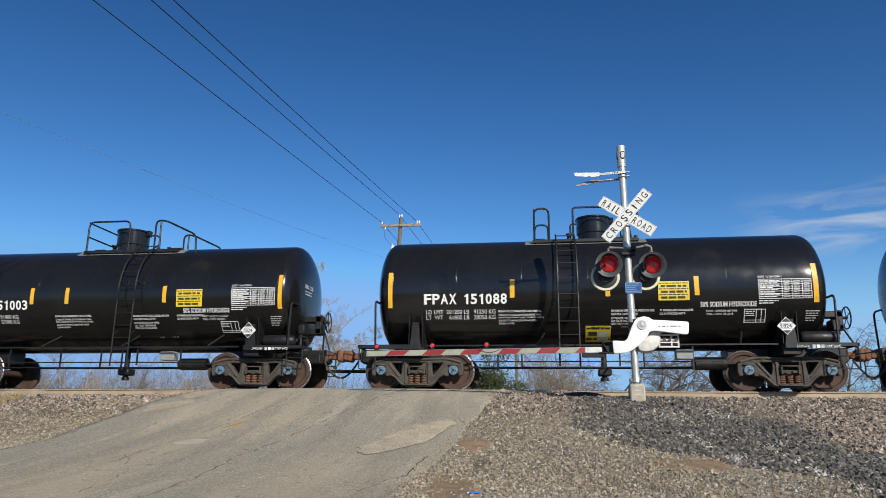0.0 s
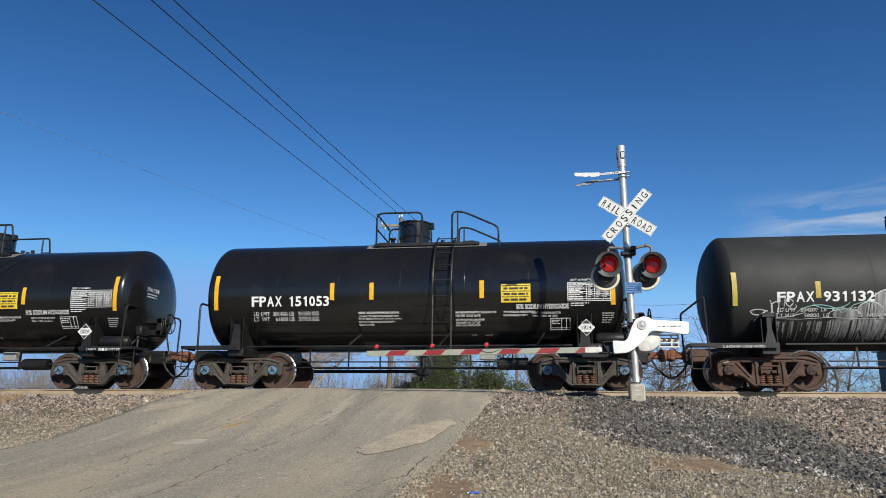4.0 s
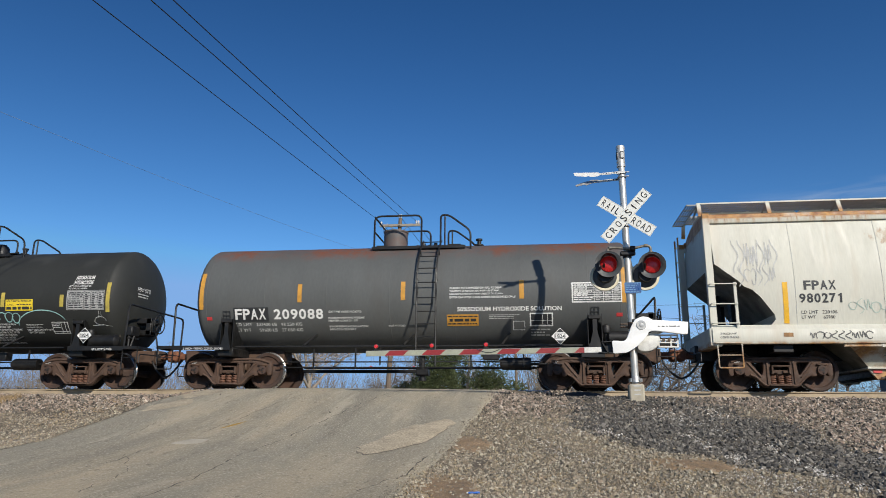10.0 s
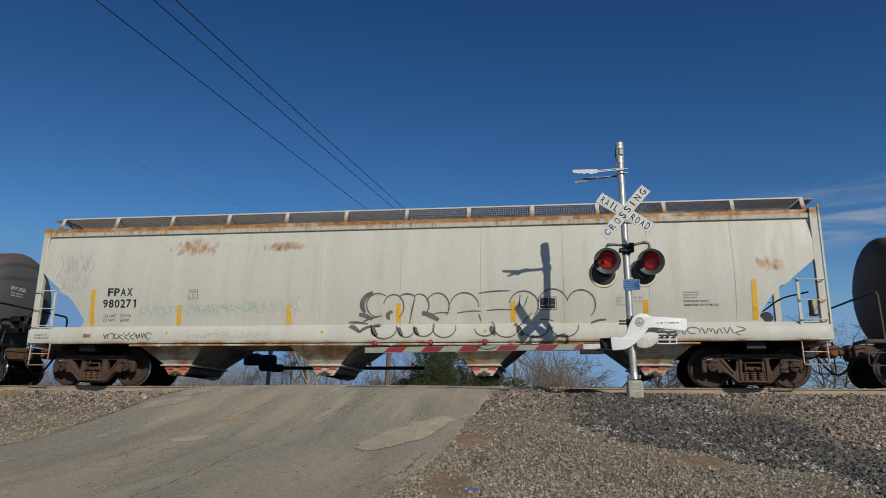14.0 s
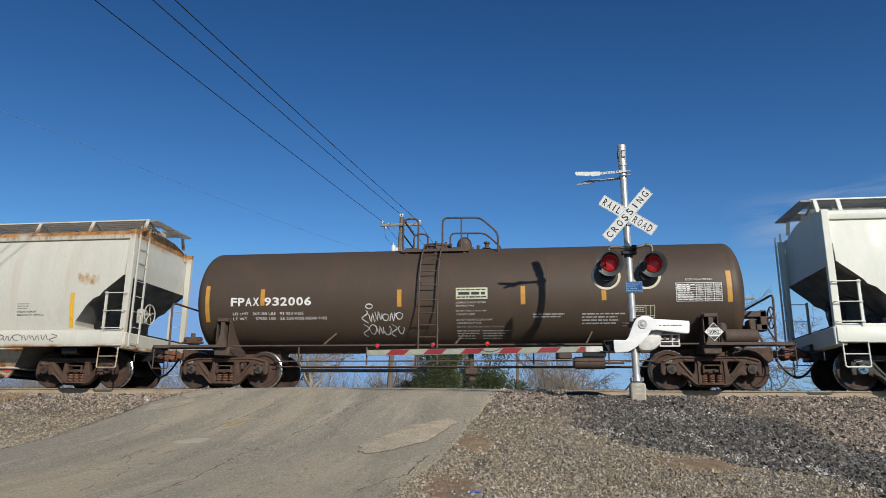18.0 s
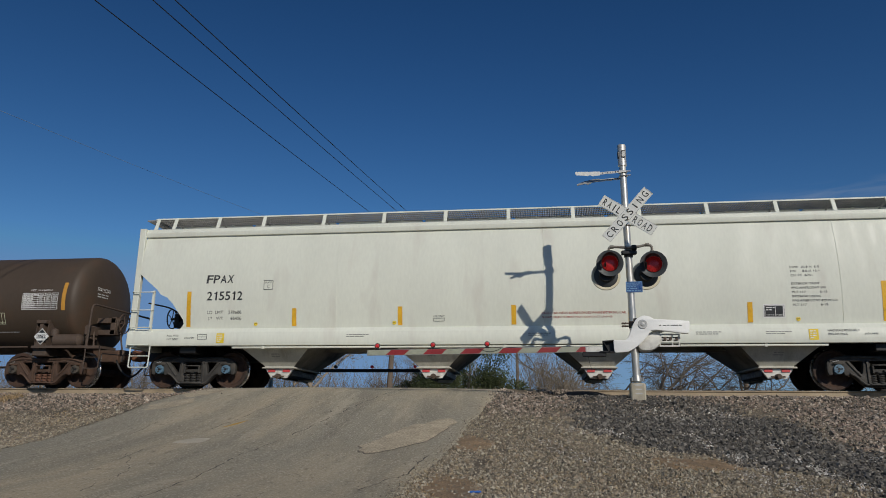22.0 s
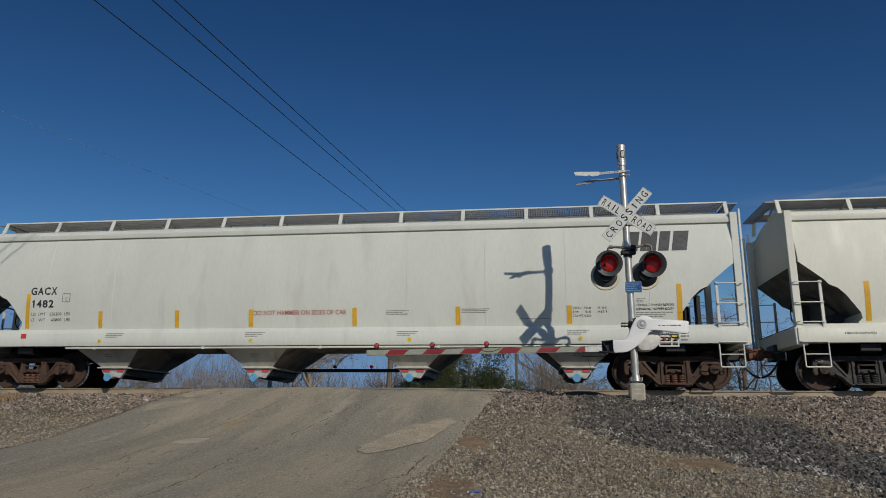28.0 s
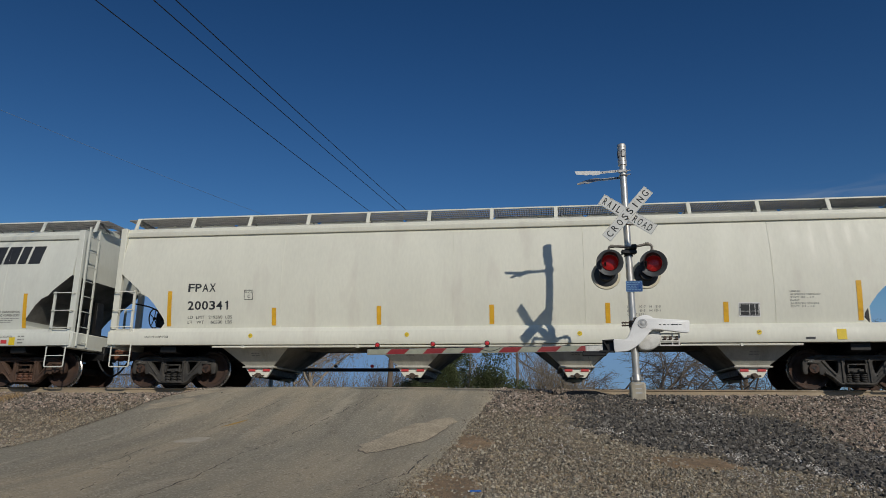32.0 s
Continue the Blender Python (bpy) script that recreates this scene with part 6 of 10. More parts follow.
        part("end_rail", bm, fm, car, "bent tube rail across the car end")
        coupler(car, s * end, s)
        add_truck(car, xb, truck, cap, mark=truck != "truck_grey")
        if s > 0:
            bm = bmesh.new()                 # air reservoir lying on the platform
            rr = 0.145 if rail == "A" else 0.165
            lathe(bm, [(xb + 0.24, 0.01), (xb + 0.26, 0.1), (xb + 0.32, rr), (xb + 1.0, rr), (xb + 1.06, 0.1), (xb + 1.08, 0.01)], 20, "X", (0, -1.2, 1.03 + rr))
            part("air_reservoir", bm, fm, car, "black air reservoir on the end platform")
            if rail == "B":                  # domed valve beside the gusset
                bm = bmesh.new()
                lathe(bm, [(1.03, 0.06), (1.30, 0.06), (1.31, 0.10), (1.40, 0.115), (1.48, 0.09), (1.52, 0.01)], 18, "Z", (xb + 0.27, -1.22, 0))
                part("valve_dome", bm, fm, car, "small domed brake valve")
            bm = bmesh.new()                 # hand brake gear and rods on the head
            box(bm, half_shell + head - 0.06, half_shell + head + 0.12, -1.0, -0.62, 1.35, 1.62, bevel=0.03)
            rod(bm, (half_shell + head + 0.1, -0.8, 1.48), (xr - 0.12, -0.95, 1.03), 0.025, 6)
            rod(bm, (half_shell + head + 0.02, -0.95, 1.6), (half_shell + head + 0.02, -0.95, 1.03), 0.03, 6)
            for k in range(4):
                rod(bm, (half_shell + head - 0.02, -0.66 - 0.1 * k, 1.3), (half_shell + head + 0.1, -0.66 - 0.1 * k, 1.3), 0.03, 8)
            part("brake_gear", bm, fm, car, "black hand brake gear on the tank head")
            bm = bmesh.new()
            tube(bm, [(xr - 0.5, -0.85, 1.40), (xr - 0.49, -0.86, 1.2), (xr - 0.52, -0.84, 1.03), (xr - 0.6, -0.8, 0.85)], 0.016, 5)
            part("brake_chain", bm, M["truck_grey"], car, "hanging brake chain")
        elif skin == "tank_brown":           # control valve cluster
            bm = bmesh.new()
            box(bm, xr + 0.32, xr + 0.62, -1.28, -1.0, 1.08, 1.26, bevel=0.03)
            rod(bm, (xr + 0.25, -1.15, 1.2), (xr + 0.7, -1.15, 1.2), 0.07, 12)
            rod(bm, (xr + 0.47, -1.15, 1.22), (xr + 0.47, -1.15, 1.36), 0.055, 10)
            rod(bm, (xr + 0.2, -1.2, 1.12), (xr + 0.78, -1.2, 1.12), 0.03, 8)
            part("control_valve", bm, M["truck_brown"], car, "rusty air brake control valve")
    bm = bmesh.new()                         # bracket that holds the hand brake off the head
    wx = half_truck + 1.64
    for z in (1.42, 1.74):
        box(bm, half_shell + head * 0.5, wx - 0.14, -0.5, -0.14, z, z + 0.14, bevel=0.01)
    box(bm, wx - 0.3, wx - 0.14, -0.5, -0.14, 1.42, 1.9, bevel=0.02)
    rod(bm, (wx - 0.1, -0.3, 1.5), (wx + 0.1, -0.45, 1.02), 0.022, 6)
    part("brake_bracket", bm, fm, car)
    brake_wheel(car, wx, 1.74, -0.32, 1, fm)
    # side walkway angle and hangers
    bm = bmesh.new()
    box(bm, -half_truck + 0.3, half_truck - 0.3, -1.43, -1.40, 0.995, 1.028)
    part("side_sill", bm, fm, car)
    for x in [half_truck * k for k in ((-0.32, 0.2, 0.74) if rail == "A" else (-0.55, 0.0, 0.52))]:
        bm = bmesh.new()
        tube(bm, [(x + 0.18, side(1.36) + 0.03, 1.36), (x, -1.42, 1.03)], 0.028, 4)
        part("sill_brace", bm, fm, car)
    # piping below
    for y, z, x0, x1 in ((-1.05, 0.66, -half_truck + 1.3, half_truck - 1.3), (-0.75, 0.55, -half_truck + 1.2, half_truck - 1.2), (0.6, 0.62, -half_truck + 1.4, half_truck - 0.9)):
        bm = bmesh.new()
        rod(bm, (x0, y, z), (x1, y, z), 0.016, 7)
        part("brake_pipe", bm, fm, car)
    rnd = random.Random(int(centre * 10))
    for k in range(6):
        x = -half_truck + 1.5 + (2 * half_truck - 3.0) * (k + rnd.uniform(0.1, 0.9)) / 6
        bm = bmesh.new()
        y = rnd.choice((-1.05, -0.75))
        box(bm, x - 0.018, x + 0.018, y - 0.02, y + 0.01, rnd.uniform(0.46, 0.6), 1.0)
        part("pipe_hanger", bm, fm, car)
    bm = bmesh.new()
    xe = half_truck * 0.35
    rod(bm, (xe + 0.75, -0.9, 0.62), (xe + 1.45, -0.9, 0.62), 0.15, 16)
    rod(bm, (xe + 0.7, -0.9, 0.62), (xe + 0.76, -0.9, 0.62), 0.12, 16)
    rod(bm, (xe + 1.45, -0.9, 0.62), (xe + 1.9, -0.9, 0.62), 0.03, 8)
    part("brake_cylinder", bm, fm, car)
    bm = bmesh.new()
    box(bm, xe + 0.3, xe + 0.68, -1.2, -0.95, 0.70, 0.92, bevel=0.015)
    part("control_box", bm, M["letter_grey"] if truck == "truck_grey" else fm, car, "small dusty box hung under the sill")
    bm = bmesh.new()
    rod(bm, (0.25, -0.1, 0.28), (0.25, -0.1, 1.02), 0.07, 12)
    box(bm, 0.1, 0.42, -0.28, 0.08, 0.38, 0.56, bevel=0.03)
    rod(bm, (0.25, -0.1, 0.26), (0.25, -0.1, 0.34), 0.10, 12)
    part("bottom_valve", bm, fm, car)
    # side ladder, bent over the shell to the deck
    lx0, lx1, tx0, tx1 = ladder
    out = 0.17

    def lad(t, k):
        """Point on a stile: t from 0 at the foot to 1 at the deck."""
        zt = 0.52 + (zc - 0.25 - 0.52) * (t / 0.5) if t < 0.5 else None
        x = (lx0 + (tx0 - lx0) * max(0, t - 0.3) / 0.7) if k == 0 else (lx1 + (tx1 - lx1) * max(0, t - 0.3) / 0.7)
        if zt is not None:
            return Vector((x, -R - out, zt))
        a = radians(-8 + 74 * (t - 0.5) / 0.5)
        return Vector((x, -(R + out) * math.cos(a), zc + (R + out) * math.sin(a)))
    for k in (0, 1):
        bm = bmesh.new()
        tube(bm, [lad(i / 30, k) for i in range(31)], 0.022, 5)
        part("ladder_stile", bm, fm, car)
    for i in range(11):
        bm = bmesh.new()
        t = 0.03 + i * 0.094
        rod(bm, lad(t, 0), lad(t, 1), 0.014, 6)
        part("rung", bm, fm, car)
    for k in (0, 1):
        for t in (0.24, 0.62, 0.85):
            p = lad(t, k)
            bm = bmesh.new()
            rod(bm, p, (p.x, p.y * (R - 0.02) / (R + out), zc + (p.z - zc) * (R - 0.02) / (R + out)), 0.014, 5)
            part("ladder_bracket", bm, fm, car)
    # deck, rails and fittings on top
    zt = zc + R - 0.14
    d0, d1 = deck
    for y0, y1 in ((-0.78, -0.36), (0.36, 0.78)):
        bm = bmesh.new()
        box(bm, d0, d1, y0, y1, zt - 0.06, zt - 0.02)
        walk_way = part("deck", bm, fm, car, "grated top walkway")
        bm = bmesh.new()
        box(bm, d0 + 0.02, d1 - 0.02, -0.012, 0.012, -0.02, 0.025)
        slat = finish(bm, fm)
        for i in range(7):
            part("slat", slat, None, walk_way, m=pose(0, y0 + (y1 - y0) * i / 6, zt))
    for x in (d0, d1 - 0.45):
        bm = bmesh.new()
        box(bm, x, x + 0.3, -0.36, 0.36, zt + 0.13, zt + 0.16)
        part("cross_step", bm, fm, car)
    bm = bmesh.new()
    box(bm, d0 - 0.02, d1 + 0.02, -0.81, -0.77, zt - 0.055, zt + 0.01)
    part("deck_edge", bm, fm, car)
    for x in (d0 + 0.1, (d0 + d1) / 2, d1 - 0.1):
        for y in (-0.76, 0.76):
            bm = bmesh.new()
            box(bm, x - 0.03, x + 0.03, y - 0.02, y + 0.02, zc + math.sqrt(R * R - 0.81) - 0.03, zt - 0.02)
            part("deck_leg", bm, fm, car)
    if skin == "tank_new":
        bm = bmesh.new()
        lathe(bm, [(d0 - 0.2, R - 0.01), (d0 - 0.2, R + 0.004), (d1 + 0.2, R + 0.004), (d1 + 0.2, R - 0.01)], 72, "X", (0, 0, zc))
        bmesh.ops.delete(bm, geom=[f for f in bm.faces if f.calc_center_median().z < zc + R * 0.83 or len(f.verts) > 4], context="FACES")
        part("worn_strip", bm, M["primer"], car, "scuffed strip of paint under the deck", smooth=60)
    zr = zt + 0.84
    a0, a1, b0, b1, b2 = rails
    for y in (-0.78, 0.78):
        bm = bmesh.new()
        tube(bm, rounded([(a0, y, zt - 0.05), (a0, y, zr), (a1, y, zr), (a1, y, zt - 0.05)], 0.16), 0.026, 7)
        part("top_rail", bm, fm, car, "bent tube safety rail")
        bm = bmesh.new()
        if b2 > b1 + 0.2:
            tube(bm, rounded([(b0, y, zt - 0.05), (b0, y, zr), (b1, y, zr - 0.02), (b2, y, zr - 0.44), (b2, y * 0.95, zt - 0.08)], 0.14), 0.026, 7)
        else:
            tube(bm, rounded([(b0, y, zt - 0.05), (b0, y, zr), (b1, y, zr), (b2, y, zr - 0.40), (b2, y, zr - 0.45), (b1 - 0.2, y, zr - 0.45)], 0.07), 0.026, 7)
        part("top_rail", bm, fm, car, "bent tube safety rail")
        bm = bmesh.new()
        xp = b0 + (b1 - b0) * 0.5 if b2 > b1 + 0.2 else b1 - 0.2
        rod(bm, (xp, y, zt), (xp, y, zr - 0.01), 0.022, 6)
        part("rail_post", bm, fm, car)
    d0 = a0 - 0.06
    for dz in (0.02, 0.42):
        bm = bmesh.new()
        tube(bm, [(d0 + 0.06, -0.78, zr - dz), (d0 + 0.06, 0.78, zr - dz)], 0.022, 7)
        part("cross_rail", bm, fm, car)
    kind, dx = dome
    zt = zc + R
    bm = bmesh.new()
    if kind == "drum":
        lathe(bm, [(zt - 0.15, 0.40), (zt + 0.16, 0.40), (zt + 0.18, 0.43), (zt + 0.55, 0.43), (zt + 0.565, 0.455), (zt + 0.60, 0.455), (zt + 0.615, 0.40), (zt + 0.62, 0.05)], 36, "Z", (dx, 0, 0))
        box(bm, dx + 0.4, dx + 0.52, -0.08, 0.08, zt + 0.45, zt + 0.62, bevel=0.01)
        part("dome", bm, M[skin], car, "round valve housing with a lid")
    elif kind == "tall":
        lathe(bm, [(zt - 0.15, 0.32), (zt + 0.42, 0.32), (zt + 0.43, 0.335), (zt + 0.47, 0.335), (zt + 0.475, 0.1)], 32, "Z", (dx, 0, 0))
        part("dome", bm, M[skin], car, "plain round valve housing")
    else:
        lathe(bm, [(zt - 0.15, 0.34), (zt + 0.08, 0.34), (zt + 0.09, 0.38), (zt + 0.14, 0.38), (zt + 0.15, 0.3), (zt + 0.2, 0.12)], 28, "Z", (dx, 0, 0))
        for k in range(8):
            a = k * math.pi / 4
            rod(bm, (dx + 0.35 * math.cos(a), 0.35 * math.sin(a), zt), (dx + 0.35 * math.cos(a), 0.35 * math.sin(a), zt + 0.2), 0.025, 6)
        part("manway", bm, fm, car, "bolted manway cover")
        bm = bmesh.new()
        lathe(bm, [(zt - 0.1, 0.2), (zt + 0.14, 0.2), (zt + 0.24, 0.17), (zt + 0.32, 0.1), (zt + 0.34, 0.01)], 24, "Z", (dx + 0.72, -0.1, 0))
        part("valve_bonnet", bm, fm, car, "small domed bonnet")
    bm = bmesh.new()
    x = {"drum": dx - 0.62, "tall": dx + 2.25, "low": dx + 1.3}[kind]
    lathe(bm, [(zt - 0.12, 0.07), (zt + 0.05, 0.07), (zt + 0.06, 0.12), (zt + 0.09, 0.12), (zt + 0.1, 0.055), (zt + 0.2, 0.055), (zt + 0.21, 0.085), (zt + 0.25, 0.085), (zt + 0.26, 0.03)], 14, "Z", (x, 0.1, 0))
    part("relief_valve", bm, fm, car)
    bm = bmesh.new()
    for k in range(4):
        rod(bm, (dx + 0.6 + 0.16 * k, 0.05, zt - 0.03), (dx + 0.6 + 0.16 * k, 0.05, zt + 0.10 + 0.05 * (k % 2)), 0.05, 8)
    part("top_fittings", bm, fm, car)
    # reflective stripes
    for x, z0, z1 in stripes:
        sheet(car, rect(x - 0.055, x + 0.055, z0, z1), side, M[stripe_mat], 0.006, "reflector_stripe")
    label_fn(car, side)
    if head_text:                             # small lettering on the right-hand head
        def on_head(ob):
            for v in ob.data.vertices:
                y, z = v.co.x, v.co.z
                r = min(0.999, math.hypot(y, z - zc) / R)
                a = math.asin(r ** (1 / 0.82))
                v.co = (half_shell + head * math.cos(a) ** dish + 0.012, y, z)
        on_head(words(car, "FPAX " + head_text, -0.66, -0.14, 2.60, 2.71, lambda z: 0, M["letter_white"]))
        on_head(bars(car, -0.66, -0.22, 2.42, 2.56, 2, lambda z: 0, M["letter_dim"], seed=5))
    CARS.append((car, centre))
    return car


def placard(car, x, z, number, s=0.2):
    bm = bmesh.new()
    prism(bm, [(x - s, z), (x, z - s), (x + s, z), (x, z + s)], -1.415, -1.40)
    part("placard", bm, M["letter_white"], car, "white diamond placard")
    face = lambda q: -1.415
    sheet(car, [(x - s * 0.5, z + s * 0.45), (x + s * 0.5, z + s * 0.45), (x, z + s * 0.92)], face, M["letter_black"], 0.003, "placard_mark")
    sheet(car, [(x - s * 0.45, z - s * 0.5), (x + s * 0.45, z - s * 0.5), (x, z - s * 0.92)], face, M["letter_black"], 0.003, "placard_mark")
    outline(car, x - s * 0.66, x + s * 0.66, z - s * 0.3, z + s * 0.3, 0.006, face, M["letter_black"], 0.003)
    words(car, number, x - s * 0.56, x + s * 0.56, z - s * 0.22, z + s * 0.22, face, M["letter_black"], 0.003, bold=0.02)


def table(car, x0, x1, z0, z1, side, seed, ink="letter_white", ink2="letter_dim"):
    outline(car, x0, x1, z0, z1, 0.012, side, M[ink], 0.006, cols=(0.44, 0.63, 0.82), rows=(0.12, 0.24, 0.36, 0.48, 0.6, 0.72, 0.84))
    bars(car, x0 + 0.03, x0 + 0.43 * (x1 - x0), z0 + 0.02, z1 - 0.02, 8, side, M[ink], 0.006, seed=seed)
    for k in (0.46, 0.65, 0.84):
        bars(car, x0 + k * (x1 - x0) + 0.02, x0 + (k + 0.14) * (x1 - x0), z0 + 0.02, z1 - 0.02, 8, side, M[ink2], 0.006, seed=seed + 3, gap=0.5)


def consolidated(car, x0, x1, z0, z1, side, mat):
    outline(car, x0, x1, z0, z1, 0.014, side, mat, 0.006, cols=(0.55, 0.78), rows=(0.16,), name="stencil_box")
    bars(car, x0 + 0.03, x0 + 0.5 * (x1 - x0), z0 + 0.45 * (z1 - z0), z1 - 0.03, 3, side, mat, 0.006, seed=3)


def notice(car, x0, x1, z0, z1, side, rows, seed, mat="yellow", ink="letter_black"):
    sheet(car, rect(x0, x1, z0, z1), side, M[mat], 0.006, "notice", "yellow notice with black print")
    weights = [1.0 if i % 2 == 0 else 1.9 for i in range(rows)]
    z, u = z1 - 0.02, (z1 - z0 - 0.04) / sum(weights)
    for i, k in enumerate(weights):
        inset = 0.06 if k > 1 else 0.02
        bars(car, x0 + inset, x1 - inset, z - k * u, z, 1, side, M[ink], 0.009, seed=seed + i, gap=0.42 if k > 1 else 0.5)
        z -= k * u


def new_black(number, weights, d=0.0, e=0.0):
    """d: how far the middle blocks of lettering stand to the right on the sister cars; e: how far the right-hand ones do."""
    def fn(car, side):
        W = M["letter_white"]
        o = 0.1 + 0.15 * e if d else 0.0
        c = d + 0.75 * e
        marks(car, "FPAX", -4.08 + o, -3.29 + o, 2.015, 2.265, side, W, bold=0.026)
        marks(car, number, -3.12 + o, -2.07 + o, 2.01, 2.255, side, W, bold=0.026)
        words(car, "LD LMT  %s LB   %s KG" % weights[0], -4.04 + o, -2.35 + o, 1.79, 1.885, side, W)
        words(car, "LT  WT    %s LB   %s KG" % weights[1], -4.04 + o, -2.35 + o, 1.665, 1.76, side, W)
        b = -2.28 if not d else -1.19
        words(car, "BREAK VACUUM BEFORE UNLOADING", b, b + 1.02, 1.815, 1.865, side, W, bold=0.018)
        lines(car, ("CONDUCT OWNER BEFORE REPAIRING TANK", "SHARP OBJECTS MUST NOT CONTACT LINING", "DO NOT STEAM OR CLEAN TANK WITH", "BOILING WATER"), b, 1.735, 0.063, 0.042, side, W, 0.029)
        words(car, "MAXIMUM OPERATING PRESSURE FOR", 0.37 + c, 1.36 + c, 1.80, 1.85, side, W, bold=0.018)
        words(car, "HEATER COILS 25 PSI", 0.37 + c, 0.97 + c, 1.725, 1.775, side, W, bold=0.018)
        lines(car, ("EXTERIOR HEATER PIPES", "NO INLET OR OUTLET", "PIPE CAPS REQUIRED"), 0.37 + c, 1.635, 0.064, 0.045, side, W, 0.033)
        words(car, "4\" FIBERGLASS INSULATION", 1.48 + d * 1.15 + 0.6 * e, 2.22 + d * 1.15 + 0.6 * e, 1.80, 1.85, side, W, bold=0.018)
        words(car, "DO NOT EXCEED 450\u00b0 F", 1.48 + d * 1.15 + 0.6 * e, 2.05 + d * 1.15 + 0.6 * e, 1.725, 1.775, side, W, bold=0.018)
        x = 1.45 if not d else 2.2 + 0.45 * e
        notice(car, x, x + 0.7, 2.04, 2.48, side, 6, 7)
        if not d:
            notice(car, -0.22, 0.37, 1.16, 1.5, side, 3, 8)
            sheet(car, rect(0.05, 0.32, 1.19, 1.38), side, M["pale_label"], 0.011, "notice_panel")
            words(car, "IMPORTANT", -0.1, 0.26, 1.435, 1.48, side, M["letter_black"], 0.011, bold=0.02)
        words(car, "50% SODIUM HYDROXIDE", 2.39 + e, 3.63 + e, 1.885, 2.0, side, W, bold=0.018)
        words(car, "PAINT - AMERON 385/400H", 2.52 + d * 0.6 + 0.55 * e, 3.2 + d * 0.6 + 0.55 * e, 1.775, 1.82, side, W)
        words(car, "TRN - TXIX  08-2015", 2.52 + d * 0.6 + 0.55 * e, 3.12 + d * 0.6 + 0.55 * e, 1.705, 1.75, side, W)
        words(car, "INLET", 0.95 + d, 1.09 + d, 1.30, 1.335, side, M["letter_dim"])
        words(car, "OUTLET", 1.3 + d, 1.48 + d, 1.30, 1.335, side, M["letter_dim"])
        table(car, 3.68 + 0.75 * e, 4.83 + 0.25 * e, 2.05, 2.5, side, 11)
        words(car, "DOT 111A100W1", 3.68 + e, 4.2 + e, 2.53, 2.58, side, W)
        bars(car, 3.68 + e, 4.1 + e, 1.93, 2.03, 2, side, W, seed=12)
        consolidated(car, 3.36 + 0.45 * e, 3.83 + 0.45 * e, 1.54 - 0.2 * d, 1.83 - 0.24 * d, side, W)
        placard(car, 4.2 + 0.4 * e, 1.42, "1824")
        bars(car, 4.7, 5.0, 1.55, 1.8, 5, side, M["letter_dim"], seed=13)
        words(car, "2 INCH HF", 4.35, 4.62, 0.93, 0.985, lambda z: -1.47, W, 0.006)
        words(car, "COMP SHOES", 4.95, 5.28, 0.93, 0.985, lambda z: -1.47, W, 0.006)
        for k in range(3):
            sheet(car, rect(4.68 + 0.09 * k, 4.75 + 0.09 * k, 0.92, 0.99), lambda z: -1.47, W if k % 2 else M["letter_dim"], 0.006, "shoe_mark")
    return fn


STRIPES_NEW = [(-4.92, 1.94, 2.82), (-1.94, 2.15, 2.59), (0.3, 2.15, 2.46), (2.32, 2.15, 2.6), (4.92, 1.96, 2.86)]
STRIPES_SISTER = [(-4.88, 1.94, 2.82), (-1.85, 2.15, 2.58), (-0.85, 2.15, 2.57), (1.87, 2.15, 2.58), (4.96, 1.96, 2.82)]
BANDS = (-4.86, -3.3, -1.72, -0.15, 1.45, 3.0, 4.86)
for number, centre, ladder, dome, deck, rails, wts, shift in (
        ("151003", -11.45, (0.7, 1.15, 0.7, 1.15), -0.05, (-0.96, 1.75), (-0.92, 0.30, 1.06, 1.35, 2.25), (("201100", "91400"), ("61500", "27900")), 0.63),
        ("151088", 1.255, (-0.86, -0.40, -0.86, -0.40), 0.13, (-1.42, 1.15), (-1.39, -1.02, -0.42, 1.12, 1.19), (("201200", "91250"), ("61800", "28050")), 0.0),
        ("151053", 13.83, (0.7, 1.15, 0.7, 1.15), -0.05, (-0.96, 1.75), (-0.92, 0.28, 1.06, 1.35, 2.25), (("201400", "91350"), ("61600", "27950")), 0.63)):
    tank_car("clean glossy black tank car with white lettering and yellow stripes", centre, 4.28, 4.92, 0.47, 1.42, 2.42, "tank_new", "frame_black", "truck_grey", "cap_blue", ladder, ("drum", dome), deck,
             STRIPES_SISTER if shift else STRIPES_NEW, "stripe", new_black(number, wts, shift, 0.3 if number == "151053" else 0.0), BANDS, head_text=number, rails=rails)


def spray(car, strokes_, side, mat, lift=0.007, label="looping spray-painted scrawl"):
    bm = bmesh.new()
    for pts, w in strokes_:
        stroke(bm, pts, w)
    zs = [v.co.z for v in bm.verts]
    cut_rows(bm, min(zs), max(zs), 0.09)
    lay_on(bm, side, lift)
    return part("graffiti", bm, M[mat], car, label, smooth=0)


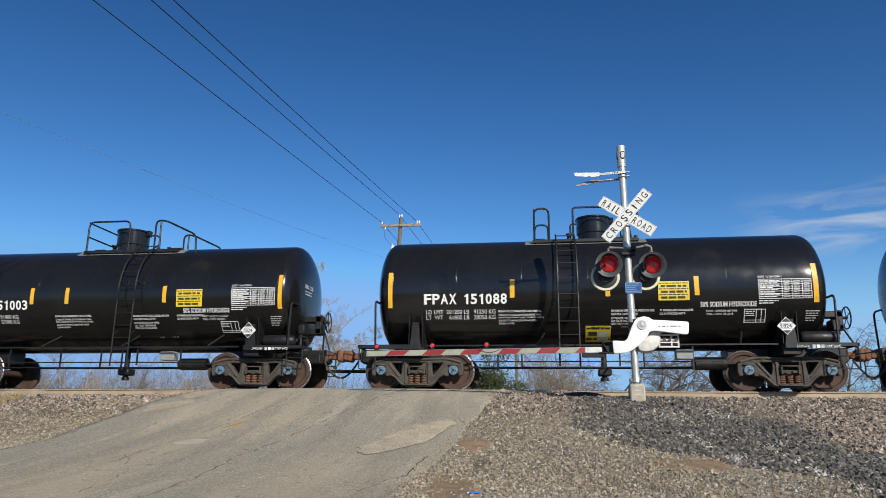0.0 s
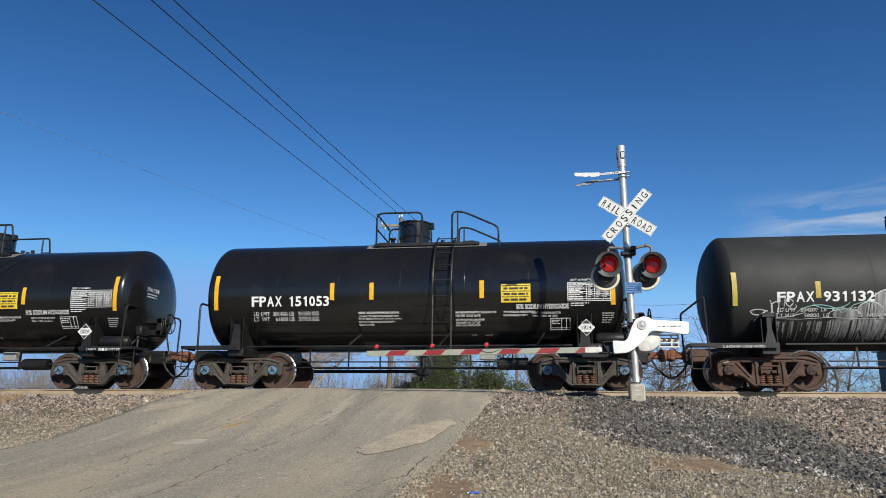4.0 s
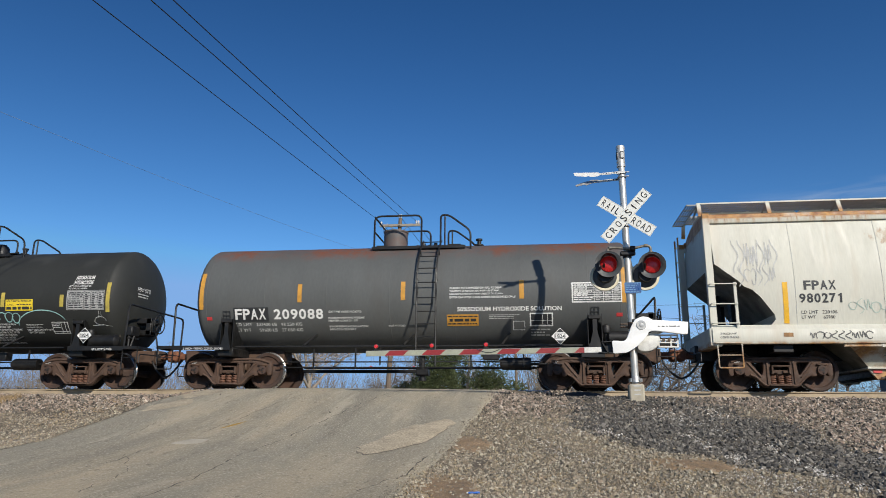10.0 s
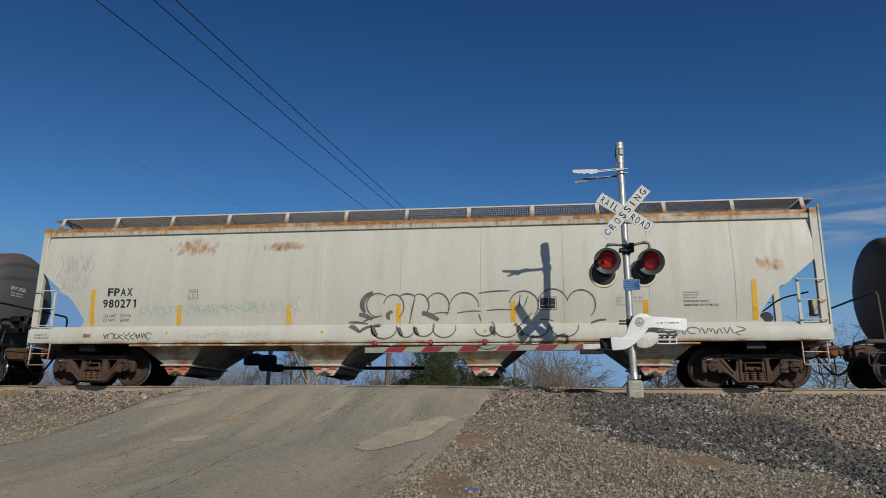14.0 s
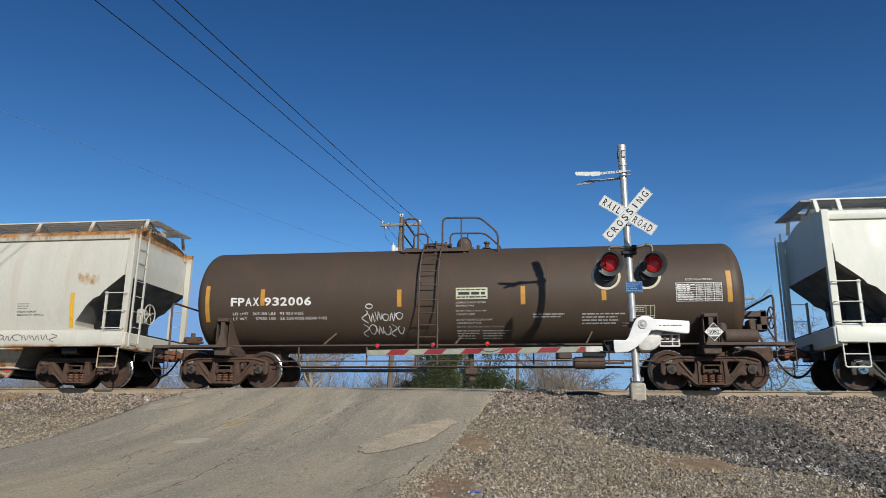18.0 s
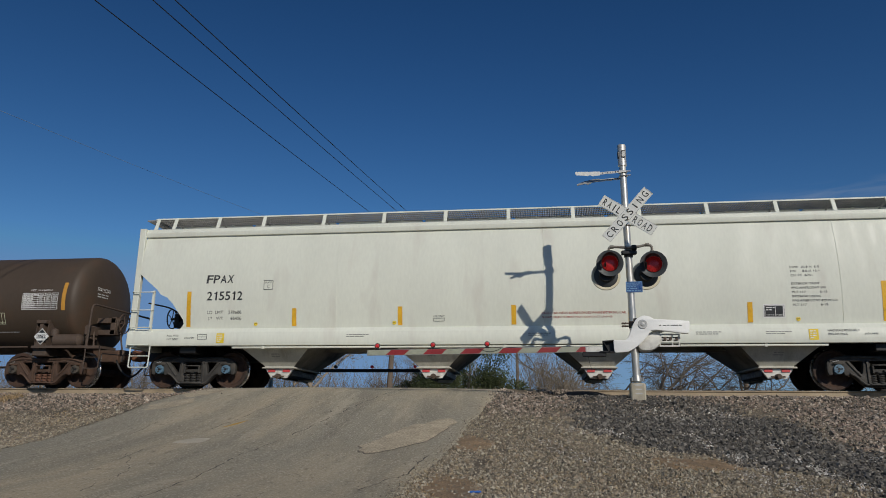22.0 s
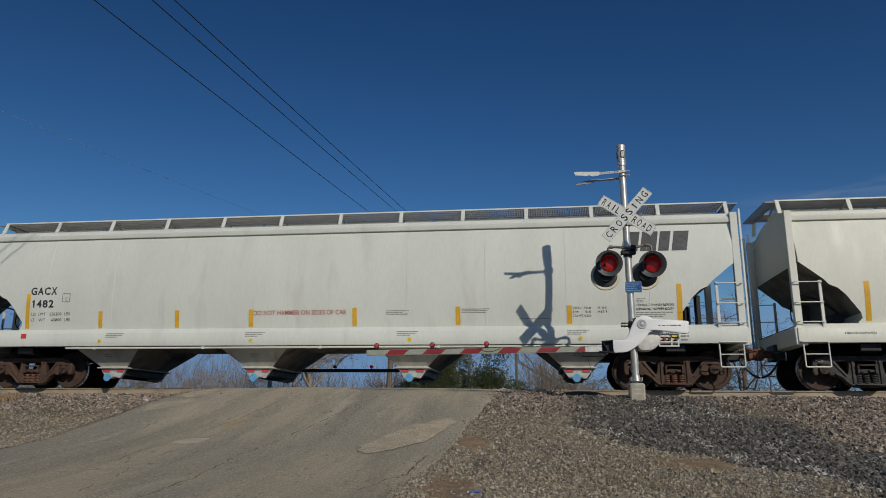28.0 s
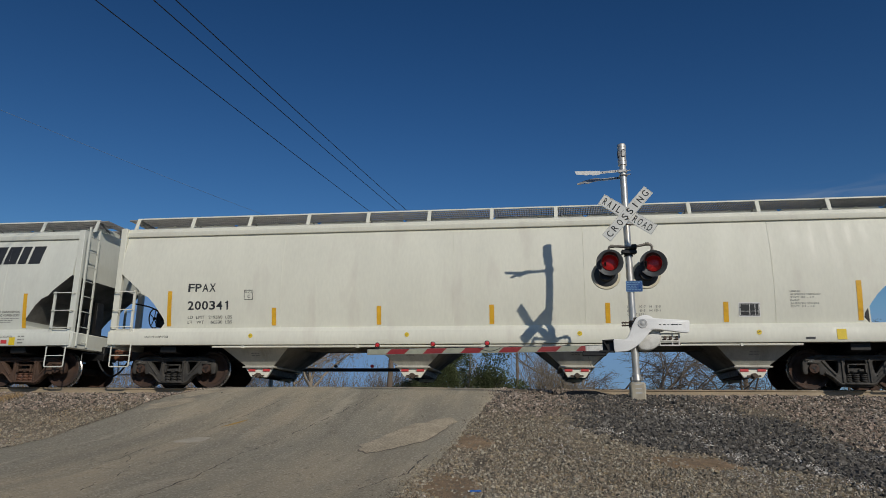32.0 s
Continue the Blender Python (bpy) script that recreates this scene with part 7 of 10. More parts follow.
def scrawl(x0, x1, z0, z1, n, seed, w):
    """A row of looping hand strokes between two heights."""
    rnd = random.Random(seed)
    out = []
    step = (x1 - x0) / n
    for i in range(n):
        cx, cz = x0 + (i + 0.5) * step, (z0 + z1) / 2 + rnd.uniform(-0.1, 0.1) * (z1 - z0)
        k = rnd.random()
        if k < 0.4:
            a = rnd.uniform(0, 360)
            out.append((curl(cx, cz, step * rnd.uniform(0.4, 0.62), (z1 - z0) * rnd.uniform(0.25, 0.45), a, a + rnd.uniform(240, 420), 18, 0.15), w))
        elif k < 0.7:
            out.append(([(cx + step * 0.45 * math.sin(t * 0.9 + seed), z0 + (z1 - z0) * t / 8) for t in range(9)], w))
        else:
            out.append(([(cx - step * 0.5 + step * t / 8, cz + (z1 - z0) * 0.35 * math.sin(t * 1.4 + i)) for t in range(9)], w))
    return out


def runs(car, spans, side, mat, lift, seed, label):
    """Vertical brush-like runs of paint: spans of (x0, x1, top, foot, cover)."""
    rnd = random.Random(seed)
    bm = bmesh.new()
    for x0, x1, top, foot, cover in spans:
        x = x0
        while x < x1:
            w = rnd.uniform(0.008, 0.035)
            if rnd.random() < cover:
                a, b = top + rnd.uniform(-0.03, 0.015), foot + rnd.expovariate(1 / 0.05)
                if b < a - 0.03:
                    lean = rnd.uniform(-0.012, 0.012)
                    bm.faces.new([bm.verts.new((p, 0, q)) for p, q in ((x + lean, b), (x + w * 0.7 + lean, b), (x + w, a), (x, a))])
            x += w * rnd.uniform(0.8, 1.15)
    cut_rows(bm, 1.0, 2.4, 0.08)
    lay_on(bm, side, lift)
    return part("graffiti", bm, M[mat], car, label, smooth=0)


def silver_piece(car, side):
    """The worn silver piece on the dull tank: bubble letters above a band of runs, a script beside it."""
    runs(car, [(-4.22, -2.75, 1.58, 1.16, 0.5), (-2.75, -1.5, 1.6, 1.13, 0.75), (-1.5, -1.05, 1.58, 1.15, 0.6)], side, "smear", 0.004, 51, "dull silver runs of old spray paint")
    runs(car, [(-4.05, -3.0, 1.56, 1.3, 0.22), (-2.85, -1.5, 1.59, 1.18, 0.62), (-2.2, -1.55, 1.58, 1.15, 0.5)], side, "spray_silver", 0.0055, 52, "pale silver runs of old spray paint")
    for k, (cx, cz, rx, rz) in enumerate(((-2.02, 1.76, 0.24, 0.19), (-1.62, 1.88, 0.33, 0.33), (-1.19, 1.87, 0.18, 0.2), (-1.1, 1.73, 0.28, 0.16), (-2.5, 1.68, 0.3, 0.12))):
        sheet(car, curl(cx, cz, rx, rz, 0, 345, 24, 0.1), side, M["smear"], 0.0045 + 0.0003 * k, "graffiti", "worn silver fill of a bubble letter")
    runs(car, [(-2.2, -1.85, 1.93, 1.62, 0.55), (-1.92, -1.32, 2.16, 1.62, 0.6), (-1.3, -0.9, 1.84, 1.62, 0.5)], side, "spray_silver", 0.0065, 53, "hatched silver fill of the letters")
    bm_white = [(curl(-2.02, 1.76, 0.25, 0.2, 20, 200, 16, 0.08), 0.022), (curl(-1.62, 1.88, 0.35, 0.35, -20, 150, 22, 0.1), 0.026), (curl(-1.1, 1.73, 0.3, 0.17, -10, 190, 18, 0.06), 0.024),
                ([(-1.98, 2.06), (-1.75, 2.2), (-1.5, 2.22), (-1.36, 2.14)], 0.024), ([(-1.58, 2.32), (-1.47, 2.24), (-1.42, 2.2)], 0.02), (curl(-1.2, 1.86, 0.12, 0.14, 30, 330, 16, 0.1), 0.018),
                ([(-4.1, 1.62), (-3.5, 1.6), (-2.9, 1.63), (-2.2, 1.6), (-1.2, 1.6)], 0.012), (curl(-2.55, 1.68, 0.32, 0.13, 10, 170, 16, 0.1), 0.02), (curl(-1.5, 1.8, 0.1, 0.16, 0, 330, 14, 0.2), 0.016)]
    spray(car, bm_white, side, "spray_white", 0.009, "white spray-painted outlines of bubble letters")
    teal = [(curl(-3.1, 1.62, 0.5, 0.28, 165, 20, 20, 0.05), 0.02), (curl(-2.85, 1.98, 0.42, 0.16, 200, 350, 18, 0.05), 0.024), (curl(-1.2, 1.88, 0.21, 0.22, 0, 185, 18, 0.05), 0.026), ([(-2.6, 1.72), (-2.35, 1.9), (-2.1, 1.97), (-1.95, 1.93)], 0.018)]
    spray(car, teal, side, "spray_teal", 0.0095, "teal spray-painted outlines")
    script = [(curl(-4.42, 1.76, 0.16, 0.06, 0, 380, 18, 0.1), 0.026), ([(-4.5, 1.56), (-4.4, 1.68), (-4.22, 1.8), (-4.16, 1.66), (-4.1, 1.84), (-4.16, 2.02)], 0.026), (curl(-4.03, 1.85, 0.1, 0.13, 60, 300, 12, 0.1), 0.026),
              ([(-3.98, 1.72), (-3.96, 2.06), (-3.86, 1.82), (-3.83, 2.1)], 0.026), (curl(-3.74, 1.96, 0.08, 0.08, 0, 350, 12, 0.1), 0.024), (curl(-3.66, 1.86, 0.07, 0.06, 90, 420, 12, 0.1), 0.022), ([(-4.28, 1.68), (-4.0, 1.64), (-3.7, 1.66), (-3.4, 1.74)], 0.022)]
    spray(car, script, side, "spray_white", 0.0095, "white looping spray-painted script")


def old_black(car, side):
    W = M["letter_white"]
    marks(car, "FPAX", -4.0, -3.2, 1.97, 2.2, side, W, bold=0.026)
    marks(car, "931132", -3.0, -1.93, 1.97, 2.2, side, W, bold=0.026)
    words(car, "LD LMT   204200  LB   92650  KG", -4.0, -2.3, 1.76, 1.84, side, W)
    words(car, "LT WT     58800  LB   26650  KG  NEW 9-93", -4.0, -1.5, 1.64, 1.72, side, W)
    lines(car, ("CONSULT OWNER BEFORE", "REPAIRING TANK", "SHARP OBJECTS MUST NOT", "CONTACT LINING", "DO NOT STEAM OR CLEAN TANK", "WITH BOILING WATER OR", "CAUSTIC SODA"), -1.1, 1.61, 0.06, 0.042, side, W, 0.03)
    silver_piece(car, side)
    spray(car, scrawl(-0.95, -0.3, 1.65, 2.2, 4, 33, 0.03), side, "spray_teal")
    spray(car, scrawl(1.44, 2.46, 1.68, 1.98, 5, 34, 0.028) + [(curl(3.1, 1.62, 0.7, 0.38, 180, 20), 0.025)], side, "spray_teal")
    spray(car, [(curl(4.75, 1.72, 0.16, 0.1, 0, 300), 0.012), ([(4.7, 1.78), (4.75, 2.05), (4.8, 1.8)], 0.012), ([(4.5, 1.6), (4.8, 1.62), (5.05, 1.58)], 0.012)], side, "spray_white", label="thin chalked drawing of a bird shape")
    sheet(car, rect(2.07, 2.86, 1.99, 2.28), side, M["yellow"], 0.006, "notice", "yellow emergency notice with black print")
    words(car, "FOR CHEMICAL EMERGENCY", 2.1, 2.83, 2.215, 2.262, side, M["letter_black"], 0.009, bold=0.018)
    words(car, "CALL", 2.12, 2.32, 2.125, 2.17, side, M["letter_black"], 0.009)
    bars(car, 2.4, 2.82, 2.12, 2.18, 1, side, M["letter_black"], 0.009, seed=4)
    bars(car, 2.1, 2.83, 2.01, 2.1, 1, side, M["letter_black"], 0.009, seed=9, gap=0.2)
    words(car, "50%SODIUM", 3.98, 4.5, 2.80, 2.91, side, W, bold=0.02, shear=0.15)
    words(car, "HYDROXIDE", 3.96, 4.5, 2.66, 2.77, side, W, bold=0.02, shear=0.15)
    words(car, "NOT FOR FLAMMABLE OR", 3.85, 4.47, 2.59, 2.635, side, W)
    words(car, "POISONOUS LIQUIDS", 3.85, 4.36, 2.525, 2.57, side, W)
    sheet(car, rect(3.82, 4.88, 1.99, 2.5), side, M["letter_dim"], 0.004, "data_sheet", "worn white data sheet")
    table(car, 3.85, 4.87, 2.0, 2.49, side, 15, "letter_black", "letter_black")
    consolidated(car, 3.35, 3.81, 1.42, 1.70, side, W)
    words(car, "4\" FIBERGLASS INSULATION", 1.55, 2.3, 1.63, 1.675, side, W, bold=0.018)
    words(car, "DO NOT EXCEED 450\u00b0F", 1.55, 2.15, 1.57, 1.612, side, W, bold=0.018)
    words(car, "MAXIMUM OPERATING PRESSURE", 1.55, 2.45, 1.50, 1.545, side, W, bold=0.018)
    lines(car, ("FOR HEATER COILS 25 PSI", "EXTERIOR HEATER PIPE", "NO INLET OR OUTLET", "PIPE CAPS REQUIRED", "VENT TANK WHEN UNLOADING"), 1.55, 1.435, 0.062, 0.043, side, W, 0.034)
    bars(car, 2.6, 3.1, 1.56, 1.66, 3, side, M["letter_dim"], seed=17)
    lines(car, ("PAINT CARBOLINE 877/178 HS", "TRN-TXYY 10-2002"), 2.6, 1.49, 0.062, 0.043, side, W, 0.029)
    placard(car, 4.46, 1.32, "1824")
    words(car, "HF COMP SHOES", 4.75, 5.3, 0.93, 0.985, lambda z: -1.47, W, 0.006)
    words(car, "2 INCH HF COMP SHOES", -5.3, -4.4, 0.93, 0.985, lambda z: -1.47, W, 0.006)


tank_car("dull black tank car streaked with white and teal graffiti", 26.45, 4.24, 4.93, 0.47, 1.41, 2.40, "tank_dull", "frame_black", "truck_brown", "wheel", (0.53, 1.02, 0.53, 1.02), ("low", -0.1), (-0.5, 1.45),
         [(-4.92, 1.9, 2.67), (-3.11, 2.05, 2.43), (-0.78, 2.02, 2.4), (1.98, 2.09, 2.47), (3.68, 2.08, 2.39), (4.98, 1.93, 2.7)], "stripe_dull", old_black, (-4.85, -1.9, 0.9, 4.85), rail="B", head_text="931132", rails=(-0.47, 0.36, 0.9, 1.15, 1.85))


def old_grey(car, side):
    W = M["letter_white"]
    sheet(car, rect(-4.42, -3.5, 1.66, 2.0), side, M["letter_black"], 0.004, "number_patch", "black painted-out patch")
    marks(car, "FPAX", -4.38, -3.57, 1.71, 1.965, side, W, 0.008, bold=0.026)
    marks(car, "209088", -3.36, -2.08, 1.71, 1.95, side, W, bold=0.026)
    words(car, "LD LMT   203400 LB   92 250 KG", -4.38, -2.65, 1.56, 1.63, side, W)
    words(car, "LT WT      59600 LB   27 050 KG", -4.38, -2.65, 1.43, 1.50, side, W)
    words(car, "VENT TANK WHEN UNLOADING", -1.95, -1.1, 1.85, 1.9, side, W)
    lines(car, ("MAXIMUM OPERATING PRESSURE", "HEATER COILS 25   PSI", "", "4 INCH FIBERGLASS INSULATION", "DO NOT EXCEED 800 F"), -1.95, 1.71, 0.066, 0.044, side, W, 0.035)
    words(car, "VALVE ATTACHED", -0.45, -0.02, 1.52, 1.56, side, W)
    for i, ln in enumerate(("PLASITE 9571 APPLIED BY ARL 12-2009", "CAUTION: LINED CAR. DO NOT USE STEAM,", "BOILING WATER OR SHARP OBJECTS TO CLEAN.", "ENTER CAR WITH CLEAN RUBBER SOLED SHOES ONLY")):
        words(car, ln, 1.1, (2.35, 2.3, 2.4, 2.7)[i], 2.38 - i * 0.075, 2.43 - i * 0.075, side, W, bold=0.018)
    words(car, "50%SODIUM HYDROXIDE SOLUTION", 1.28, 3.78, 1.85, 1.95, side, W, bold=0.026)
    notice(car, 1.02, 1.79, 1.52, 1.78, side, 3, 42, "stripe_orange")
    sheet(car, rect(3.02, 3.57, 1.5, 1.8), side, M["letter_white"], 0.004, "stencil_panel")
    sheet(car, rect(3.04, 3.55, 1.52, 1.78), side, M["letter_black"], 0.006, "stencil_panel")
    outline(car, 3.04, 3.55, 1.52, 1.78, 0.01, side, W, 0.008, cols=(0.55, 0.78), rows=(0.4,))
    bars(car, 2.05, 2.8, 1.66, 1.78, 3, side, M["letter_dim"], seed=43)
    bars(car, 3.04, 3.5, 1.28, 1.46, 3, side, M["letter_dim"], seed=44)
    sheet(car, rect(4.02, 5.19, 2.02, 2.5), side, M["letter_white"], 0.003, "table_panel")
    sheet(car, rect(4.05, 5.16, 2.04, 2.48), side, M["tank_grey"], 0.005, "table_panel")
    table(car, 4.04, 5.17, 2.04, 2.48, side, 45)
    words(car, "DOT 111A100W1", 4.62, 5.13, 2.53, 2.58, side, W)
    for x in (-5.07, 5.12):
        sheet(car, rect(x - 0.07, x + 0.07, 1.70, 1.78), side, M["red_label"], 0.006, "red_tag", "small red label")
    placard(car, 3.72, 1.22, "1824")
    outline(car, 2.62, 2.9, 1.42, 1.62, 0.01, side, W, 0.006)
    words(car, "2 INCH TREAD COND SHOES", -5.6, -4.55, 0.935, 0.985, lambda z: -1.47, W, 0.006)
    words(car, "2 INCH TREAD COND SHOES", 4.7, 5.8, 0.935, 0.985, lambda z: -1.47, W, 0.006)
    for x in (-4.6, 4.55):
        outline(car, x - 0.1, x + 0.1, 1.72, 1.92, 0.02, side, M["letter_black"], 0.02, cols=(0.4,), rows=(0.4,))


tank_car("faded grey-black tank car with rust along the top", 39.27, 4.53, 5.25, 0.38, 1.39, 2.37, "tank_grey", "frame_black", "truck_brown", "wheel", (0.32, 0.79, 0.32, 0.79), ("tall", -0.55), (-1.0, 1.4),
         [(-5.27, 1.96, 2.9), (-2.68, 2.11, 2.57), (-0.05, 2.13, 2.59), (2.84, 2.13, 2.58), (5.24, 2.01, 2.86)], "stripe_orange", old_grey, (-5.15, -3.6, -2.0, -0.4, 1.2, 2.8, 4.4, 5.15), rail="B",
         head_text="209088", rails=(-0.96, 0.28, 0.78, 1.0, 1.55))


def brown_marks(car, side):
    W = M["letter_white"]
    marks(car, "FPAX", -5.75, -5.0, 2.02, 2.23, side, W, bold=0.026)
    marks(car, "932006", -4.86, -3.64, 2.02, 2.23, side, W, bold=0.026)
    words(car, "LD LMT   205100 LBS   93 050 KGS", -5.7, -3.85, 1.80, 1.865, side, W)
    words(car, "LT WT      57900 LBS   26 250 KGS NEW 7-93", -5.7, -3.25, 1.68, 1.745, side, W)
    spray(car, [(curl(-2.16, 1.98, 0.085, 0.055, 0, 360), 0.03)] + scrawl(-2.36, -1.32, 1.58, 1.88, 6, 71, 0.028) + scrawl(-2.36, -1.3, 1.28, 1.55, 6, 72, 0.028), side, "spray_white")
    notice(car, 0.0, 0.77, 2.12, 2.4, side, 3, 73, "pale_label")
    for i, (ln, x1) in enumerate((("CONSULT OWNER BEFORE", 0.72), ("REPAIRING TANK", 0.45), ("SHARP OBJECTS MUST NOT", 0.76), ("CONTACT LINING", 0.45), ("DO NOT STEAM OR CLEAN TANK", 0.88), ("WITH BOILING WATER", 0.6))):
        words(car, ln, 0.0, x1, 2.02 - i * 0.075 - 0.05 * (i // 2), 2.062 - i * 0.075 - 0.05 * (i // 2), side, M["letter_dim"], bold=0.018)
    words(car, "EQUIPPED WITH MIDLAND 400 BOTTOM VALVE", 0.0, 1.15, 1.46, 1.5, side, M["letter_dim"])
    bars(car, 0.0, 0.55, 1.2, 1.42, 4, side, M["letter_dim"], seed=74)
    bars(car, 0.62, 1.3, 1.2, 1.42, 4, side, M["letter_dim"], seed=84)
    bars(car, 1.85, 2.6, 1.66, 1.78, 2, side, M["letter_dim"], seed=75)
    bars(car, 3.0, 4.0, 1.5, 1.78, 4, side, M["letter_dim"], seed=76)
    table(car, 5.17, 6.2, 2.0, 2.44, side, 77)
    words(car, "DOT 111 A 100 W-1", 5.4, 6.0, 2.49, 2.54, side, W)
    consolidated(car, 4.21, 4.68, 1.64, 1.93, side, M["pale_label"])
    bars(car, 4.3, 5.0, 1.42, 1.47, 1, side, M["letter_dim"], seed=78)
    placard(car, 5.93, 1.28, "3082", 0.21)
    for k in range(5):
        sheet(car, rect(5.86 + 0.05 * k, 5.88 + 0.05 * k, 1.42, 1.5), side, M["letter_black"], 0.036, "placard_bar")


tank_car("long rust-brown tank car with faded lettering", 74.12, 5.885, 6.5, 0.38, 1.35, 2.30, "tank_brown", "frame_brown", "truck_brown", "truck_grey", (-0.88, -0.42, -0.88, -0.42), ("low", -0.65), (-1.45, 0.25),
         [(-6.38, 1.64, 2.55), (-4.91, 2.03, 2.44), (-1.4, 1.96, 2.38), (1.62, 1.98, 2.42), (3.52, 2.05, 2.5), (6.37, 1.98, 2.72)], "stripe_orange", brown_marks, (-6.45, -2.2, 2.2, 6.45), rail="B", head_text="932006", rails=(-1.45, -1.05, -0.42, 0.55, 1.0))

# ---------------------------------------------------------------- covered hopper cars
def hop_side(z):
    """How far out the bulged side stands at a height."""
    return -(1.625 - 0.095 * (z - 2.57) ** 2)


def hopper_car(label, centre, skin, truck, cap, stripes, stripe_mat, label_fn, seams, gate_mat, old=False, tag=False, brake=-1, brackets=None):
    car = thing("hopper_car", label, "hopper car", pose(centre, TY, 0), "cars of the train")
    sk = M[skin]
    HALF, end, tc = 9.5, 8.125 + 2.06, 8.125
    side = hop_side
    # shell: the side sheets end in slope sheets above the trucks
    half = [(0, 3.86), (-HALF, 3.86), (-HALF - 0.02, 3.3), (-HALF + 0.0, 2.83), (-9.0, 2.42), (-8.9, 2.3), (-8.72, 2.22), (-8.55, 2.05), (-8.27, 1.66), (-8.25, 1.55), (-8.36, 1.42), (0, 1.42)]
    poly = half + [(-x, z) for x, z in half[::-1] if abs(x) > 1e-6]
    bm = bmesh.new()
    bm.faces.new([bm.verts.new((x, 0, z)) for x, z in poly])
    cut_rows(bm, 1.42, 3.86, 0.17)
    for k in range(-4, 5):
        bmesh.ops.bisect_plane(bm, geom=bm.verts[:] + bm.edges[:] + bm.faces[:], plane_co=(k * 1.95, 0, 0), plane_no=(1, 0, 0))
    rim = [e for e in bm.edges if e.is_boundary]
    r = bmesh.ops.duplicate(bm, geom=bm.verts[:] + bm.edges[:] + bm.faces[:])
    back = {v for v in r["geom"] if isinstance(v, bmesh.types.BMVert)}
    pairs = r["vert_map"]
    for v in bm.verts:
        v.co.y = -side(v.co.z) if v in back else side(v.co.z)
    for e in rim:
        a, b = e.verts
        bm.faces.new((a, b, pairs[b], pairs[a]))
    bmesh.ops.recalc_face_normals(bm, faces=bm.faces)
    for f in bm.faces:                       # slope sheets over the trucks: shade painted in, with dust
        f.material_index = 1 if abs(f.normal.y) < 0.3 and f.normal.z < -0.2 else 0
    part("body", bm, [sk, M["shade_grime"]], car, smooth=32)
    for x in seams:                          # weld lines down the side sheets
        bm = bmesh.new()
        zs = [1.43 + (3.85 - 1.43) * i / 16 for i in range(17)]
        a = [bm.verts.new((x - 0.005, side(z) - 0.002, z)) for z in zs]
        b = [bm.verts.new((x + 0.0, side(z) - 0.007, z)) for z in zs]
        c = [bm.verts.new((x + 0.005, side(z) - 0.002, z)) for z in zs]
        for i in range(16):
            bm.faces.new((a[i], b[i], b[i + 1], a[i + 1]))
            bm.faces.new((b[i], c[i], c[i + 1], b[i + 1]))
        part("weld_seam", bm, sk if not old else M["letter_dim"], car)
    for y in (-1, 1):
        # top chord and side sill
        bm = bmesh.new()
        ys = abs(side(3.86))
        prof = [(ys - 0.02, 3.83), (ys + 0.06, 3.83), (ys + 0.068, 3.845), (ys + 0.068, 3.945), (ys + 0.055, 3.96), (ys + 0.025, 3.965), (ys + 0.015, 4.04), (ys - 0.06, 4.075), (ys - 0.12, 4.075), (ys - 0.12, 3.83)]
        for x0, x1, p in ((-HALF - 0.03, HALF + 0.03, prof),):
            a = [bm.verts.new((x0, y * q, z)) for q, z in p]
            b = [bm.verts.new((x1, y * q, z)) for q, z in p]
            for i in range(len(p)):
                bm.faces.new((a[i], a[(i + 1) % len(p)], b[(i + 1) % len(p)], b[i]))
            bm.faces.new(a), bm.faces.new(b)
        bmesh.ops.recalc_face_normals(bm, faces=bm.faces)
        part("top_chord", bm, sk, car)
        bm = bmesh.new()
        z0 = 1.0 if y < 0 else 1.1
        prof = [(1.46, z0), (1.62, z0), (1.63, z0 + 0.02), (1.63, 1.315), (1.615, 1.335), (1.53, 1.43), (1.46, 1.43)]
        a = [bm.verts.new((-9.66, y * q, z)) for q, z in prof]
        b = [bm.verts.new((9.66, y * q, z)) for q, z in prof]
        for i in range(len(prof)):
            bm.faces.new((a[i], a[(i + 1) % len(prof)], b[(i + 1) % len(prof)], b[i]))
        bm.faces.new(a), bm.faces.new(b)
        bmesh.ops.recalc_face_normals(bm, faces=bm.faces)
        part("side_sill", bm, sk, car)
        bm = bmesh.new()
        if y > 0:
            continue
        rod(bm, (-6.9, y * 1.56, 0.955), (6.9, y * 1.56, 0.955), 0.028, 8)
        for k in (-6.1, -3.2, -0.2, 2.7, 5.6):
            box(bm, k - 0.03, k + 0.03, y * 1.56 - 0.035, y * 1.56 + 0.035, 0.92, 1.0)
        part("train_line_pipe", bm, sk, car, "long painted pipe under the sill")
    # roof with hatch trough
    bm = bmesh.new()
    prof = [(-1.48, 4.0), (-1.2, 4.12), (-0.7, 4.24), (-0.3, 4.27), (0.3, 4.27), (0.7, 4.24), (1.2, 4.12), (1.48, 4.0)]
    a = [bm.verts.new((-HALF, q, z)) for q, z in prof]
    b = [bm.verts.new((HALF, q, z)) for q, z in prof]
    for i in range(len(prof) - 1):
        bm.faces.new((a[i], a[i + 1], b[i + 1], b[i]))
    bm.faces.new(a + [bm.verts.new((-HALF, 1.48, 3.84)), bm.verts.new((-HALF, -1.48, 3.84))])
    bm.faces.new(b + [bm.verts.new((HALF, 1.48, 3.84)), bm.verts.new((HALF, -1.48, 3.84))])
    bmesh.ops.recalc_face_normals(bm, faces=bm.faces)
    part("roof", bm, sk, car, smooth=40)
